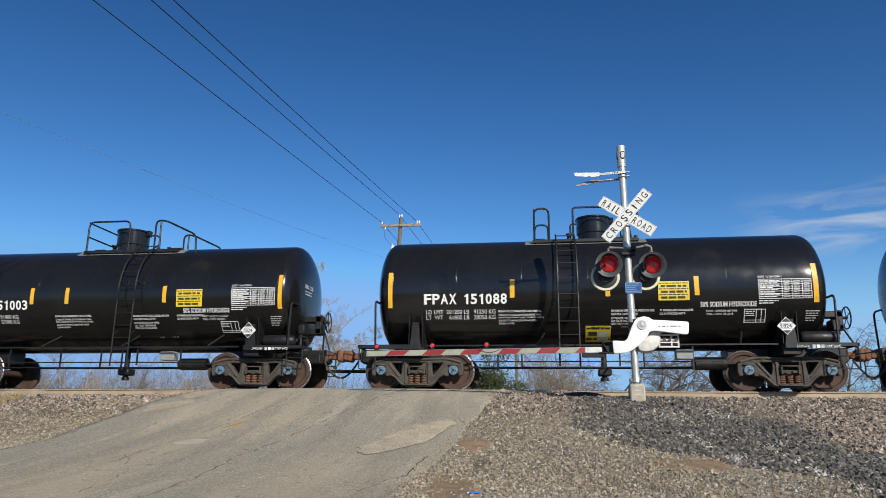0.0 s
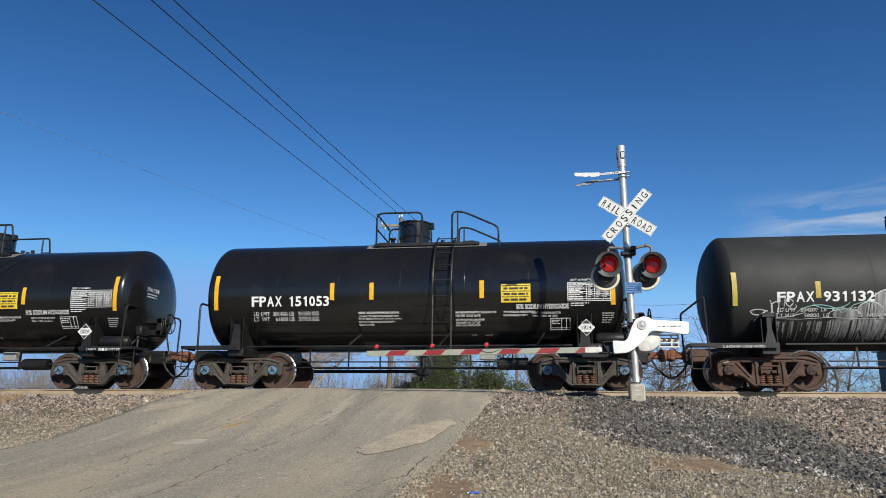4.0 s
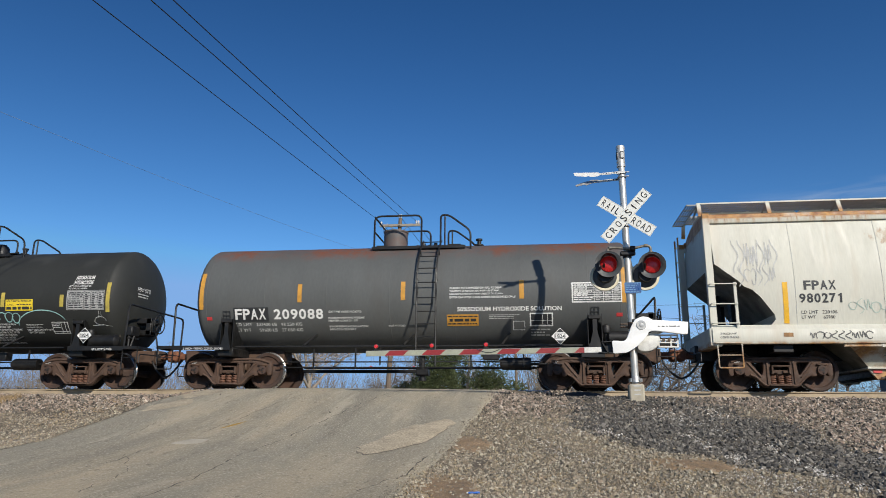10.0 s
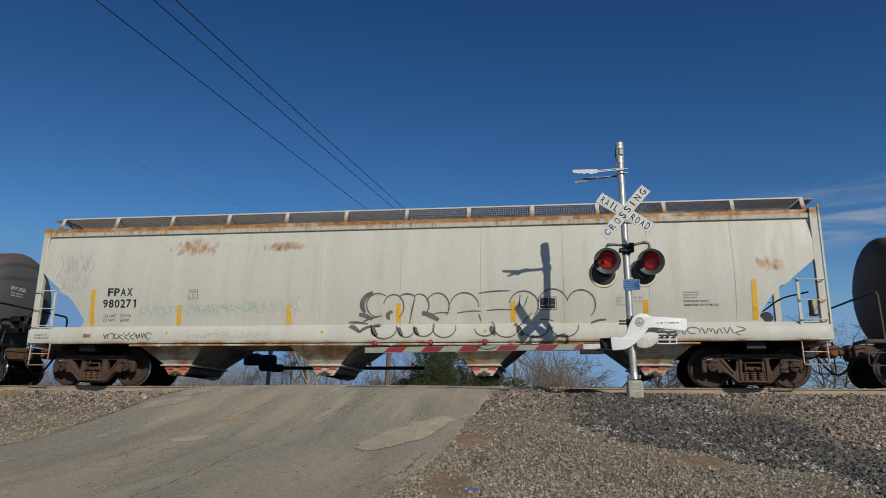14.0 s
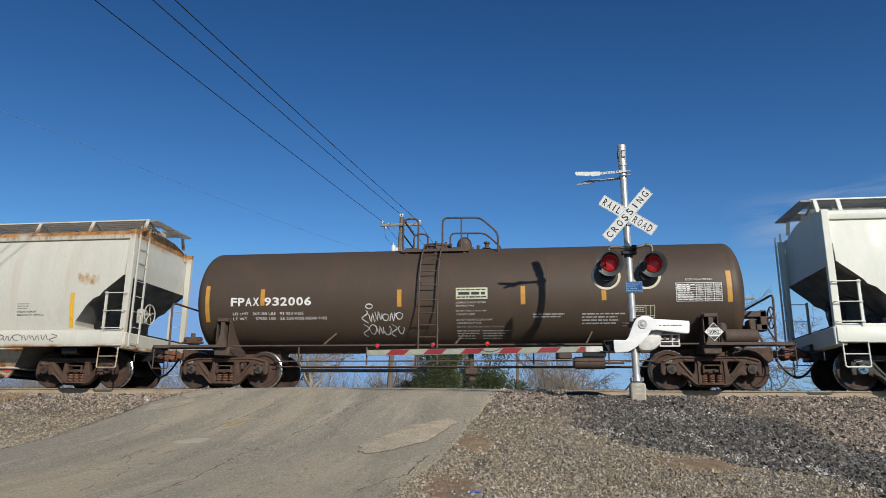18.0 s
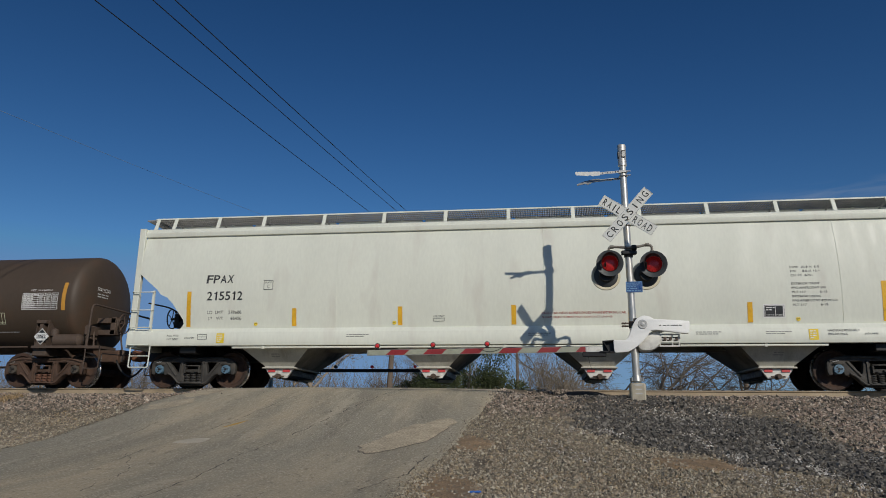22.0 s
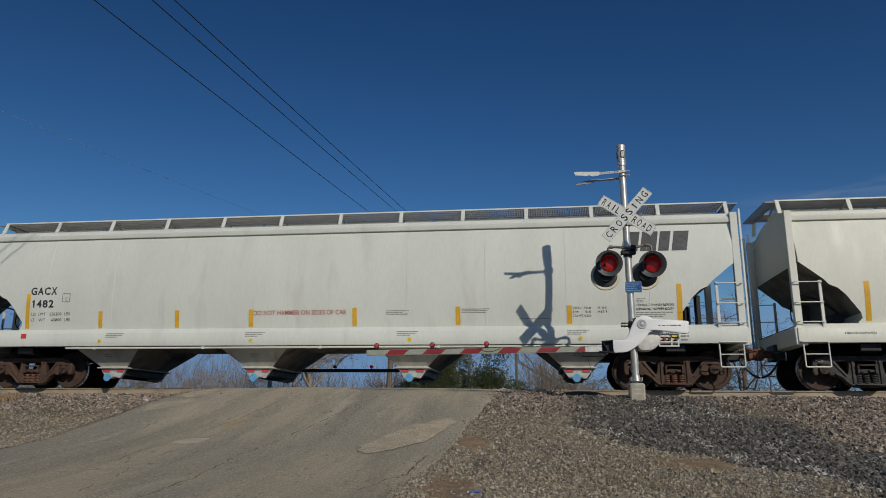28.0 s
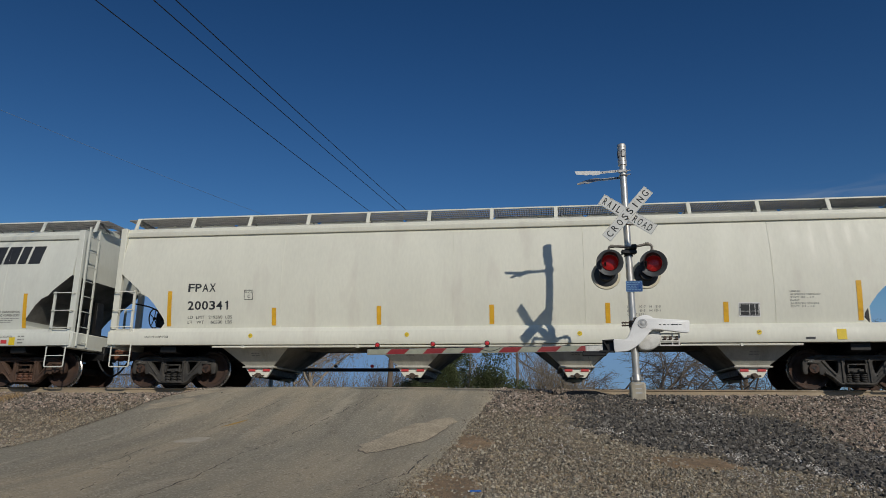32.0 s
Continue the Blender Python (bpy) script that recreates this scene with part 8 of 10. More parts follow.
    for k in range(8):
        bm = bmesh.new()
        x = -8.3 + k * 2.37
        box(bm, x - 1.15, x + 1.15, -0.34, 0.34, 4.26, 4.44, bevel=0.03)
        for d in (-0.6, 0.0, 0.6):
            box(bm, x + d - 0.03, x + d + 0.03, -0.36, 0.36, 4.39, 4.44)
        part("hatch_cover", bm, sk, car)
    # running boards with their brackets
    for y in (-1, 1):
        bm = bmesh.new()
        y0, y1 = 0.20, 0.92
        for i in range(5):
            yy = y * (y0 + (y1 - y0) * i / 4)
            box(bm, -9.62, 9.62, yy - 0.006, yy + 0.006, 4.47, 4.505)
        x = -9.6
        while x < 9.6:
            vs = [bm.verts.new((x + k * (yy - 0.2) + w, y * yy, zz)) for k in (0.0,) for yy in (y0, y1) for w, zz in ((-0.009, 4.475), (0.009, 4.475), (0.009, 4.508), (-0.009, 4.508))]
            for a, b, c, d in ((0, 1, 5, 4), (1, 2, 6, 5), (2, 3, 7, 6), (3, 0, 4, 7)):
                bm.faces.new((vs[a], vs[b], vs[c], vs[d]))
            x += 0.062
        tagged(part("running_board", bm, M["mesh_grey"], car, "steel grating walkway along the roof", smooth=0), kind="stuff")
        bm = bmesh.new()
        box(bm, -9.64, 9.64, min(y * 0.92, y * 0.94), max(y * 0.92, y * 0.94), 4.478, 4.512)
        part("board_edge", bm, sk, car)
        for x in brackets or [-9.6 + 1.6 * k for k in range(13)]:
            bm = bmesh.new()
            tri = [(y * 0.945, 4.505), (y * 0.925, 4.505), (y * 1.06, 4.13), (y * 1.10, 4.13)]
            va = [bm.verts.new((x - 0.045, p, q)) for p, q in tri]
            vb = [bm.verts.new((x + 0.045, p, q)) for p, q in tri]
            bm.faces.new(va), bm.faces.new(vb[::-1])
            for i in range(4):
                bm.faces.new((va[i], va[(i + 1) % 4], vb[(i + 1) % 4], vb[i]))
            bmesh.ops.recalc_face_normals(bm, faces=bm.faces)
            part("board_bracket", bm, sk, car)
            if y < 0:
                bm = bmesh.new()
                rod(bm, (x, -0.92, 4.46), (x - 0.02, -0.36, 4.27), 0.022, 5)
                part("board_strut", bm, M["mesh_grey"], car)
    for s in (-1, 1):
        bm = bmesh.new()
        box(bm, min(s * 9.62, s * 9.64), max(s * 9.62, s * 9.64), -0.95, 0.95, 4.43, 4.48)
        board = part("end_board", bm, M["mesh_grey"], car, "grating step across the car end", smooth=0)
        for i in range(1, 5):
            bm = bmesh.new()
            xx = s * (9.63 + i * 0.06)
            box(bm, xx - 0.008, xx + 0.008, -0.95, 0.95, 4.44, 4.475)
            part("grating_bar", bm, M["mesh_grey"], board, smooth=0)
        for yy in (-0.95, -0.5, 0, 0.5, 0.95):
            bm = bmesh.new()
            box(bm, min(s * 9.64, s * 9.88), max(s * 9.64, s * 9.88), yy - 0.012, yy + 0.012, 4.436, 4.47)
            part("cross_bar", bm, M["mesh_grey"], board, smooth=0)
        # corner posts, end frame and ladders
        for y in (-1, 1):
            bm = bmesh.new()
            box(bm, min(s * 9.52, s * 9.68), max(s * 9.52, s * 9.68), y * 1.52 - 0.06, y * 1.52 + 0.06, 1.0, 4.06, bevel=0.01)
            part("corner_post", bm, sk, car)
            bm = bmesh.new()
            box(bm, min(s * 9.06, s * 9.12), max(s * 9.06, s * 9.12), y * 1.60 - 0.02, y * 1.60 + 0.02, 1.0, 2.40)
            part("ladder_stile", bm, sk, car)
            for z in (1.02, 1.46, 1.9, 2.36):
                bm = bmesh.new()
                tube(bm, rounded([(s * 9.06, y * 1.60, z), (s * 9.06, y * 1.66, z), (s * 9.64, y * 1.66, z), (s * 9.64, y * 1.58, z)], 0.03, 2), 0.013, 6)
                part("rung", bm, sk, car)
            bm = bmesh.new()
            tube(bm, rounded([(s * 9.05, y * 1.60, 1.0), (s * 9.05, y * 1.62, 0.47), (s * 9.57, y * 1.62, 0.47), (s * 9.57, y * 1.60, 1.0)], 0.04, 3), 0.017, 6)
            rod(bm, (s * 9.05, y * 1.61, 0.75), (s * 9.57, y * 1.61, 0.75), 0.013, 6)
            part("stirrup_step", bm, sk, car)
        for y in ((-1.47,) if s > 0 else (1.05,)):
            bm = bmesh.new()
            for dy in (0.0, 0.42):
                box(bm, min(s * 9.74, s * 9.78), max(s * 9.74, s * 9.78), y - 0.02 + dy, y + 0.02 + dy, 1.0, 4.16)
            part("end_ladder", bm, sk, car)
            for k in range(8):
                bm = bmesh.new()
                rod(bm, (s * 9.77, y, 1.1 + k * 0.4), (s * 9.77, y + 0.42, 1.1 + k * 0.4), 0.012, 6)
                part("rung", bm, sk, car)
        bm = bmesh.new()
        box(bm, min(s * 9.45, s * 9.72), max(s * 9.45, s * 9.72), -1.6, 1.6, 0.95, 1.36, bevel=0.02)
        part("end_sill", bm, sk, car)
        bm = bmesh.new()                     # shear plate and centre sill stub over the truck
        box(bm, min(s * 6.6, s * 9.6), max(s * 6.6, s * 9.6), -1.5, 1.5, 1.36, 1.42)
        box(bm, min(s * 5.6, s * 9.8), max(s * 5.6, s * 9.8), -0.3, 0.3, 0.72, 1.1, bevel=0.02)
        box(bm, s * tc - 0.22, s * tc + 0.22, -1.45, 1.45, 0.82, 1.0, bevel=0.02)
        part("draft_sill", bm, M["frame_black"], car)
        for y in (0.75,):                     # post under the slope sheet
            bm = bmesh.new()
            box(bm, s * 8.85 - 0.06, s * 8.85 + 0.06, y - 0.05, y + 0.05, 1.42, 2.2)
            part("end_upright", bm, M["frame_black"], car)
        coupler(car, s * end, s)
        add_truck(car, s * tc, truck, cap, mark=True)
    wheel_mat = M["bay_shade_dust"] if old else M["frame_black"]
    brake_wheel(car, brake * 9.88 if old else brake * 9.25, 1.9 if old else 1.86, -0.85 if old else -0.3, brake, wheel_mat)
    bm = bmesh.new()
    box(bm, min(brake * 9.3, brake * 8.7), max(brake * 9.3, brake * 8.7), -0.9, 0.2, 1.42, 1.48)
    rod(bm, (brake * 8.55, -0.2, 1.6), (brake * 8.55, -1.0, 1.6), 0.13, 14)
    tube(bm, rounded([(brake * 9.45, -1.2, 2.15), (brake * 8.9, -1.0, 2.05), (brake * 8.5, -0.9, 1.75)], 0.2), 0.02, 6)
    part("brake_valve", bm, M["frame_black"], car, "black air brake valve and reservoir")
    for x in (-brake * 8.7, -brake * 9.05):
        bm = bmesh.new()
        box(bm, x - 0.05, x + 0.05, 0.2, 0.5, 1.42, 2.4, bevel=0.01)
        part("end_post", bm, M["frame_black"], car)
    # four outlet bays below the sill
    for bx in (-5.86, -1.95, 1.98, 5.94):
        bm = bmesh.new()
        rings = []
        for z, hx, hy in ((1.42, 1.40, 1.46), (1.02, 0.93, 1.46), (0.54, 0.38, 1.02), (0.51, 0.38, 1.02)):
            rings.append([bm.verts.new((bx + sx * hx, sy * hy, z)) for sx, sy in ((-1, -1), (1, -1), (1, 1), (-1, 1))])
        for A, B in zip(rings, rings[1:]):
            for i in range(4):
                bm.faces.new((A[i], A[(i + 1) % 4], B[(i + 1) % 4], B[i]))
        bm.faces.new(rings[0]), bm.faces.new(rings[-1])
        bmesh.ops.recalc_face_normals(bm, faces=bm.faces)
        for f in bm.faces:                   # slope sheets painted darker for shade, with brake dust
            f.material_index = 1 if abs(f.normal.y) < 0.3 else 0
        bay = part("outlet_bay", bm, [M["bay_shade_dust"] if not old else sk, M["shade_grime"]], car, "tapered discharge bay")
        bars(car, bx - 0.12, bx + 0.12, 0.74, 0.84, 2, lambda z: -1.02 - 0.48 * (z - 0.5) / 0.52, M["letter_grey"], 0.012, seed=int(bx * 7), name="bay_mark")
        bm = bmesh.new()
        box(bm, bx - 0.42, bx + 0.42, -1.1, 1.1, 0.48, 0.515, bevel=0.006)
        part("bay_flange", bm, M["bay_shade_dust"], bay)
        for y in (-1, 1):
            bm = bmesh.new()
            prism(bm, [(bx - 0.36, 0.48), (bx + 0.36, 0.48), (bx + 0.2, 0.25), (bx - 0.2, 0.25)], y * 0.98 - 0.04, y * 0.98 + 0.04)
            part("gate_plate", bm, M[gate_mat], bay, "pale outlet gate plate")
            for k in (-1, 1):
                bm = bmesh.new()
                box(bm, bx + k * 0.19 - 0.09, bx + k * 0.19 + 0.09, y * 1.03 - 0.012, y * 1.03 + 0.012, 0.395, 0.46)
                part("gate_tag", bm, M["red_label"], bay, "red gate marking")
            bm = bmesh.new()
            rod(bm, (bx, y * 0.95, 0.29), (bx, y * 1.14, 0.29), 0.065, 14)
            rod(bm, (bx - 0.02, y * 1.1, 0.29), (bx - 0.02, y * 1.2, 0.29), 0.035, 10)
            box(bm, bx - 0.15, bx + 0.15, y * 1.08 - 0.02, y * 1.08 + 0.02, 0.27, 0.305)
            part("gate_drive", bm, M["frame_brown"] if not tag else M["letter_dim"], bay, "geared gate drive")
            if tag and y < 0:
                bm = bmesh.new()
                rod(bm, (bx - 0.04, -1.22, 0.25), (bx - 0.04, -1.19, 0.25), 0.095, 18)
                part("round_tag", bm, M["blue_tag"], bay, "round pale blue tag")
        bm = bmesh.new()
        box(bm, bx - 0.30, bx + 0.30, -0.92, 0.92, 0.32, 0.45)
        rod(bm, (bx - 0.2, -0.9, 0.3), (bx - 0.2, 0.9, 0.3), 0.035, 8)
        part("outlet_frame", bm, M["frame_black"], bay)
    bm = bmesh.new()
    box(bm, -6.9, 6.9, -0.2, 0.2, 0.96, 1.08)
    part("centre_plate", bm, M["shade_grime"], car)
    for x, z0, z1 in stripes:
        sheet(car, rect(x - 0.055, x + 0.055, z0, z1), side, M[stripe_mat], 0.006, "reflector_stripe")
    label_fn(car, side)
    CARS.append((car, centre))
    return car


SILL = lambda z: -1.632


def round_tags(car, xs, z, f, r=0.05):
    for x in xs:
        bm = bmesh.new()
        bm.faces.new([bm.verts.new((x + r * math.cos(a), f(z) - 0.006, z + r * math.sin(a))) for a in [i * math.pi / 8 for i in range(16)]])
        part("round_label", bm, M["yellow"], car, "small round yellow label", smooth=0)
        bars(car, x - r * 0.7, x + r * 0.7, z - r * 0.4, z + r * 0.4, 2, f, M["letter_black"], 0.009, seed=3)


def common_sill(car, xs):
    for i, x in enumerate(xs):
        bars(car, x, x + 0.55, 1.18, 1.27, 2, SILL, M["letter_grey"], 0.004, seed=80 + i)


def graffiti_hopper(car, side):
    K = M["letter_black"]
    marks(car, "FPAX", -7.62, -6.94, 2.2, 2.41, side, K, bold=0.03)
    marks(car, "980271", -7.73, -6.8, 1.91, 2.12, side, K, bold=0.03)
    words(car, "LD LMT   220100", -7.7, -6.95, 1.67, 1.74, side, K)
    words(car, "LT WT      65900", -7.7, -7.0, 1.56, 1.63, side, K)
    outline(car, -5.42, -5.18, 2.1, 2.34, 0.012, side, K, 0.006)
    words(car, "PLATE", -5.38, -5.22, 2.26, 2.3, side, K)
    words(car, "C", -5.33, -5.27, 2.14, 2.22, side, K)
    # big outlined bubble letters: upper lobes, lower lobes, solid shadow sides, cross strokes
    st = [(curl(-0.54, 1.9, 0.29, 0.28, 50, 250, 18), 0.036), (curl(-0.16, 1.86, 0.25, 0.29, 170, -60, 18), 0.036), (curl(0.17, 2.06, 0.19, 0.1, 170, -5, 18), 0.036), (curl(0.47, 1.89, 0.23, 0.26, 120, -75, 18), 0.034), (curl(0.91, 1.86, 0.28, 0.31, 160, -45, 18), 0.036), (curl(1.55, 1.83, 0.35, 0.34, 165, 0, 18), 0.032), (curl(2.96, 1.86, 0.34, 0.33, 170, -42, 18), 0.036), (curl(3.64, 1.86, 0.35, 0.37, 160, 20, 18), 0.034), (curl(4.29, 1.86, 0.33, 0.34, 165, -50, 18), 0.036),
          (curl(-0.37, 1.33, 0.31, 0.25, 165, 375, 18), 0.036), (curl(0.17, 1.36, 0.21, 0.25, 180, 365, 18), 0.03), (curl(0.59, 1.36, 0.25, 0.23, 180, 385, 18), 0.034), (curl(1.08, 1.35, 0.28, 0.25, 185, 370, 18), 0.03), (curl(2.04, 1.33, 0.24, 0.2, 190, 410, 18), 0.034), (curl(2.55, 1.34, 0.29, 0.24, 180, 360, 18), 0.03), (curl(3.21, 1.35, 0.33, 0.25, 185, 380, 18), 0.034), (curl(3.89, 1.35, 0.32, 0.25, 185, 370, 18), 0.034),
          (curl(-0.53, 1.9, 0.41, 0.32, 110, 215, 18), 0.13), (curl(3.1, 1.33, 0.27, 0.23, 170, 235, 18), 0.12), (curl(-0.43, 1.33, 0.21, 0.2, 170, 240, 18), 0.13), (curl(0.15, 1.33, 0.15, 0.2, 175, 245, 18), 0.1), (curl(0.56, 1.33, 0.17, 0.19, 175, 240, 18), 0.1), (curl(2.43, 1.33, 0.23, 0.2, 170, 235, 18), 0.12), (curl(-0.16, 1.64, 0.15, 0.1, 100, 230, 18), 0.1)]
    for x0, z0, x1, z1, w in ((0.36, 2.06, 0.22, 1.44, 0.034), (0.78, 1.67, 1.18, 1.7, 0.03), (1.38, 1.69, 1.94, 1.73, 0.03), (1.89, 2.15, 2.65, 2.2, 0.034), (2.08, 1.74, 2.71, 1.75, 0.03), (2.88, 2.11, 2.85, 1.81, 0.026), (3.06, 2.06, 2.97, 1.82, 0.026), (2.75, 1.44, 2.83, 1.33, 0.03), (2.83, 1.33, 3.14, 1.67, 0.03), (3.33, 1.52, 3.64, 1.49, 0.034), (0.53, 1.71, 0.93, 1.53, 0.12), (-1.28, 1.49, -0.8, 1.45, 0.05), (-1.22, 1.41, -0.97, 1.24, 0.1), (-0.97, 1.24, -0.74, 1.37, 0.07), (-0.74, 1.37, -0.46, 1.41, 0.07), (-1.02, 1.68, -0.68, 1.56, 0.11), (-0.91, 1.51, -0.46, 1.64, 0.05), (1.89, 1.67, 1.94, 1.5, 0.03), (4.51, 1.44, 4.85, 1.51, 0.05)):
        st.append(([(x0 + (x1 - x0) * k / 6, z0 + (z1 - z0) * k / 6 + 0.02 * math.sin(k * 0.52)) for k in range(7)], w))
    spray(car, st, lambda z: side(z) if z > 1.43 else min(SILL(z), side(1.43)), "spray_black", label="large black outlined bubble graffiti")
    spray(car, scrawl(5.6, 7.9, 1.12, 1.32, 9, 91, 0.025), SILL, "spray_black", 0.004, "black hand-scrawled tag")
    spray(car, scrawl(-9.1, -8.1, 2.6, 3.4, 7, 92, 0.03) + scrawl(-9.0, -8.2, 2.3, 2.8, 6, 93, 0.025), side, "letter_dim")
    spray(car, scrawl(-6.7, -4.6, 1.66, 2.0, 13, 94, 0.018) + scrawl(-4.5, -2.4, 1.7, 2.15, 12, 95, 0.018) + scrawl(-5.4, -3.4, 1.8, 1.98, 8, 98, 0.014), side, "spray_faint")
    spray(car, scrawl(-7.6, -6.3, 1.08, 1.28, 9, 96, 0.028), SILL, "spray_black", 0.004)
    spray(car, scrawl(-5.4, -3.2, 1.1, 1.26, 10, 97, 0.02), SILL, "letter_dim", 0.004)
    for x, z in ((3.3, 1.75),):
        sheet(car, rect(x, x + 0.42, z, z + 0.3), side, K, 0.005, "stencil_panel")
        outline(car, x + 0.02, x + 0.4, z + 0.02, z + 0.28, 0.012, side, M["letter_white"], 0.008, cols=(0.55,), rows=(0.3,))
    for i, ln in enumerate(("EXW   10-7 H  8-5", "EW      8-5 H 15-1", "CU FT 5701")):
        words(car, ln, 5.1, 5.1 + (0.6, 0.6, 0.35)[i], 1.98 - i * 0.085, 2.03 - i * 0.085, side, M["letter_grey"])
    bars(car, 6.6, 6.95, 1.96, 2.14, 3, side, M["letter_grey"], seed=55, gap=0.6)
    lines(car, ("EXTERIOR PAINT", "AMERON 337 DTM 5-01"), 6.6, 1.88, 0.085, 0.05, side, K, 0.04, 0.01)
    words(car, "2 INCH HF", -9.5, -9.15, 1.20, 1.25, SILL, K, 0.004)
    words(car, "COMP SHOES", -9.5, -9.1, 1.12, 1.17, SILL, K, 0.004)
    sheet(car, rect(-8.15, -7.95, 1.15, 1.24), SILL, M["rust_thin"], 0.005, "worn_tag", "worn brown tag")
    round_tags(car, (-5.9, -1.9, 2.05, 5.95), 1.25, SILL, 0.04)


hopper_car("weathered grey covered hopper with rust streaks and graffiti", 56.03, "hop_old", "truck_brown", "wheel",
           [(-8.02, 1.46, 2.38), (-5.66, 1.48, 1.93), (-2.79, 1.48, 1.93), (-0.04, 1.48, 1.93), (2.71, 1.48, 1.95), (5.75, 1.48, 1.95), (8.15, 1.48, 2.38)], "stripe", graffiti_hopper,
           (-7.8, -5.95, -3.95, -2.0, 0.0, 1.95, 3.9, 5.85, 7.75), "hop_old", old=True, brake=1)


def clean_hopper(car, side):
    K = M["letter_black"]
    marks(car, "FPAX", -7.69, -6.98, 2.56, 2.77, side, K, shear=0.1, bold=0.014)
    marks(car, "215512", -7.65, -6.72, 2.13, 2.35, side, K, shear=0.05, bold=0.014)
    words(car, "LD  LMT    219600", -7.62, -6.73, 1.79, 1.87, side, K)
    words(car, "LT   WT      66400", -7.6, -6.73, 1.64, 1.72, side, K)
    outline(car, -6.17, -5.93, 2.38, 2.62, 0.012, side, K, 0.006)
    words(car, "PLATE", -6.13, -5.97, 2.54, 2.58, side, K)
    words(car, "C", -6.08, -6.02, 2.42, 2.5, side, K)
    words(car, "LINED CAR-WEAR RUBBER SHOES WHEN ENTERING CAR.", 0.68, 2.61, 1.70, 1.755, side, M["letter_red"], bold=0.006)
    words(car, "SHARP OBJECTS MUST NOT CONTACT LINING.", 0.68, 2.3, 1.60, 1.655, side, M["letter_red"], bold=0.006)
    for i, ln in enumerate(("EXW  10-8 H  8-5", "EW     8-8 H 15-1", "CU FT  6241", "", "EXTERIOR  PAINT", "PPG AMERCOAT 399", "PLT 117            6-15", "INTERIOR LINING", "PPG AMERCOAT 428 PCLO", "PLT 117            6-15")):
        if ln:
            words(car, ln, 6.25, 6.25 + (0.62, 0.62, 0.46, 0, 0.6, 0.72, 0.74, 0.6, 0.94, 0.74)[i], 2.68 - i * 0.095, 2.73 - i * 0.095, side, K)
    sheet(car, rect(5.61, 6.08, 1.57, 1.87), side, M["letter_white"], 0.004, "stencil_panel")
    sheet(car, rect(5.63, 6.06, 1.59, 1.85), side, K, 0.006, "stencil_panel")
    outline(car, 5.64, 6.05, 1.60, 1.84, 0.01, side, M["letter_white"], 0.008, cols=(0.55, 0.95), rows=(0.12,))
    bars(car, 5.67, 5.85, 1.72, 1.82, 2, side, M["letter_white"], 0.008, seed=2)
    outline(car, -1.9, -1.63, 1.56, 1.64, 0.01, side, K, 0.006)
    bay_front = lambda z: -1.02 - 0.47 * (z - 0.5) / 0.52
    words(car, "BC", -2.05, -1.85, 0.88, 0.955, bay_front, K, 0.014, bold=0.02)
    words(car, "AC", 1.88, 2.08, 0.88, 0.955, bay_front, K, 0.014, bold=0.02)
    words(car, "JOB F10029", -1.9, -1.63, 1.66, 1.70, side, K)
    common_sill(car, (-4.0, 0.35, 4.1, 5.6))
    words(car, "HAND BRAKE APPLIES ONLY", 6.9, 7.55, 1.24, 1.29, SILL, K, 0.004)
    words(car, "ON B END TRUCK", 6.9, 7.3, 1.16, 1.21, SILL, K, 0.004)
    for x in (-8.6, 8.15):
        words(car, "PULL HERE", x, x + 0.3, 1.22, 1.27, SILL, K, 0.004)
        words(car, "LIFT HERE", x, x + 0.3, 1.14, 1.19, SILL, K, 0.004)
        words(car, "JACK HERE", x + (0.45 if x < 0 else -0.5), x + (0.72 if x < 0 else -0.22), 1.16, 1.21, SILL, K, 0.004)
    for x in (-7.2, 6.6):
        sheet(car, rect(x - 0.1, x + 0.1, 1.06, 1.30), SILL, M["yellow"], 0.004, "maintenance_stencil", "yellow and white stencil panel")
        bars(car, x - 0.08, x + 0.08, 1.08, 1.28, 4, SILL, M["letter_white"], 0.007, seed=7)
    outline(car, -7.8, -7.55, 1.14, 1.28, 0.01, SILL, K, 0.004, rows=(0.5,))
    round_tags(car, (-6.35, -2.85, 2.85, 6.35), 1.54, side)


STRIPES_H = [(-8.12, 1.48, 2.36), (-5.36, 1.48, 1.91), (-2.71, 1.48, 1.92), (0.02, 1.47, 1.92), (2.71, 1.47, 1.93), (5.33, 1.47, 1.92), (8.18, 1.48, 2.36)]
hopper_car("clean pale grey covered hopper with black lettering", 92.26, "hop_new", "truck_dark", "cap_blue", STRIPES_H, "stripe", clean_hopper, (-4.3, 0.75, 7.3), "white_worn",
           brackets=[-9.55, -9.04, -7.8, -6.54, -4.9, -3.3, -1.7, -0.1, 1.5, 3.1, 4.7, 6.3, 7.6, 8.82, 9.55])

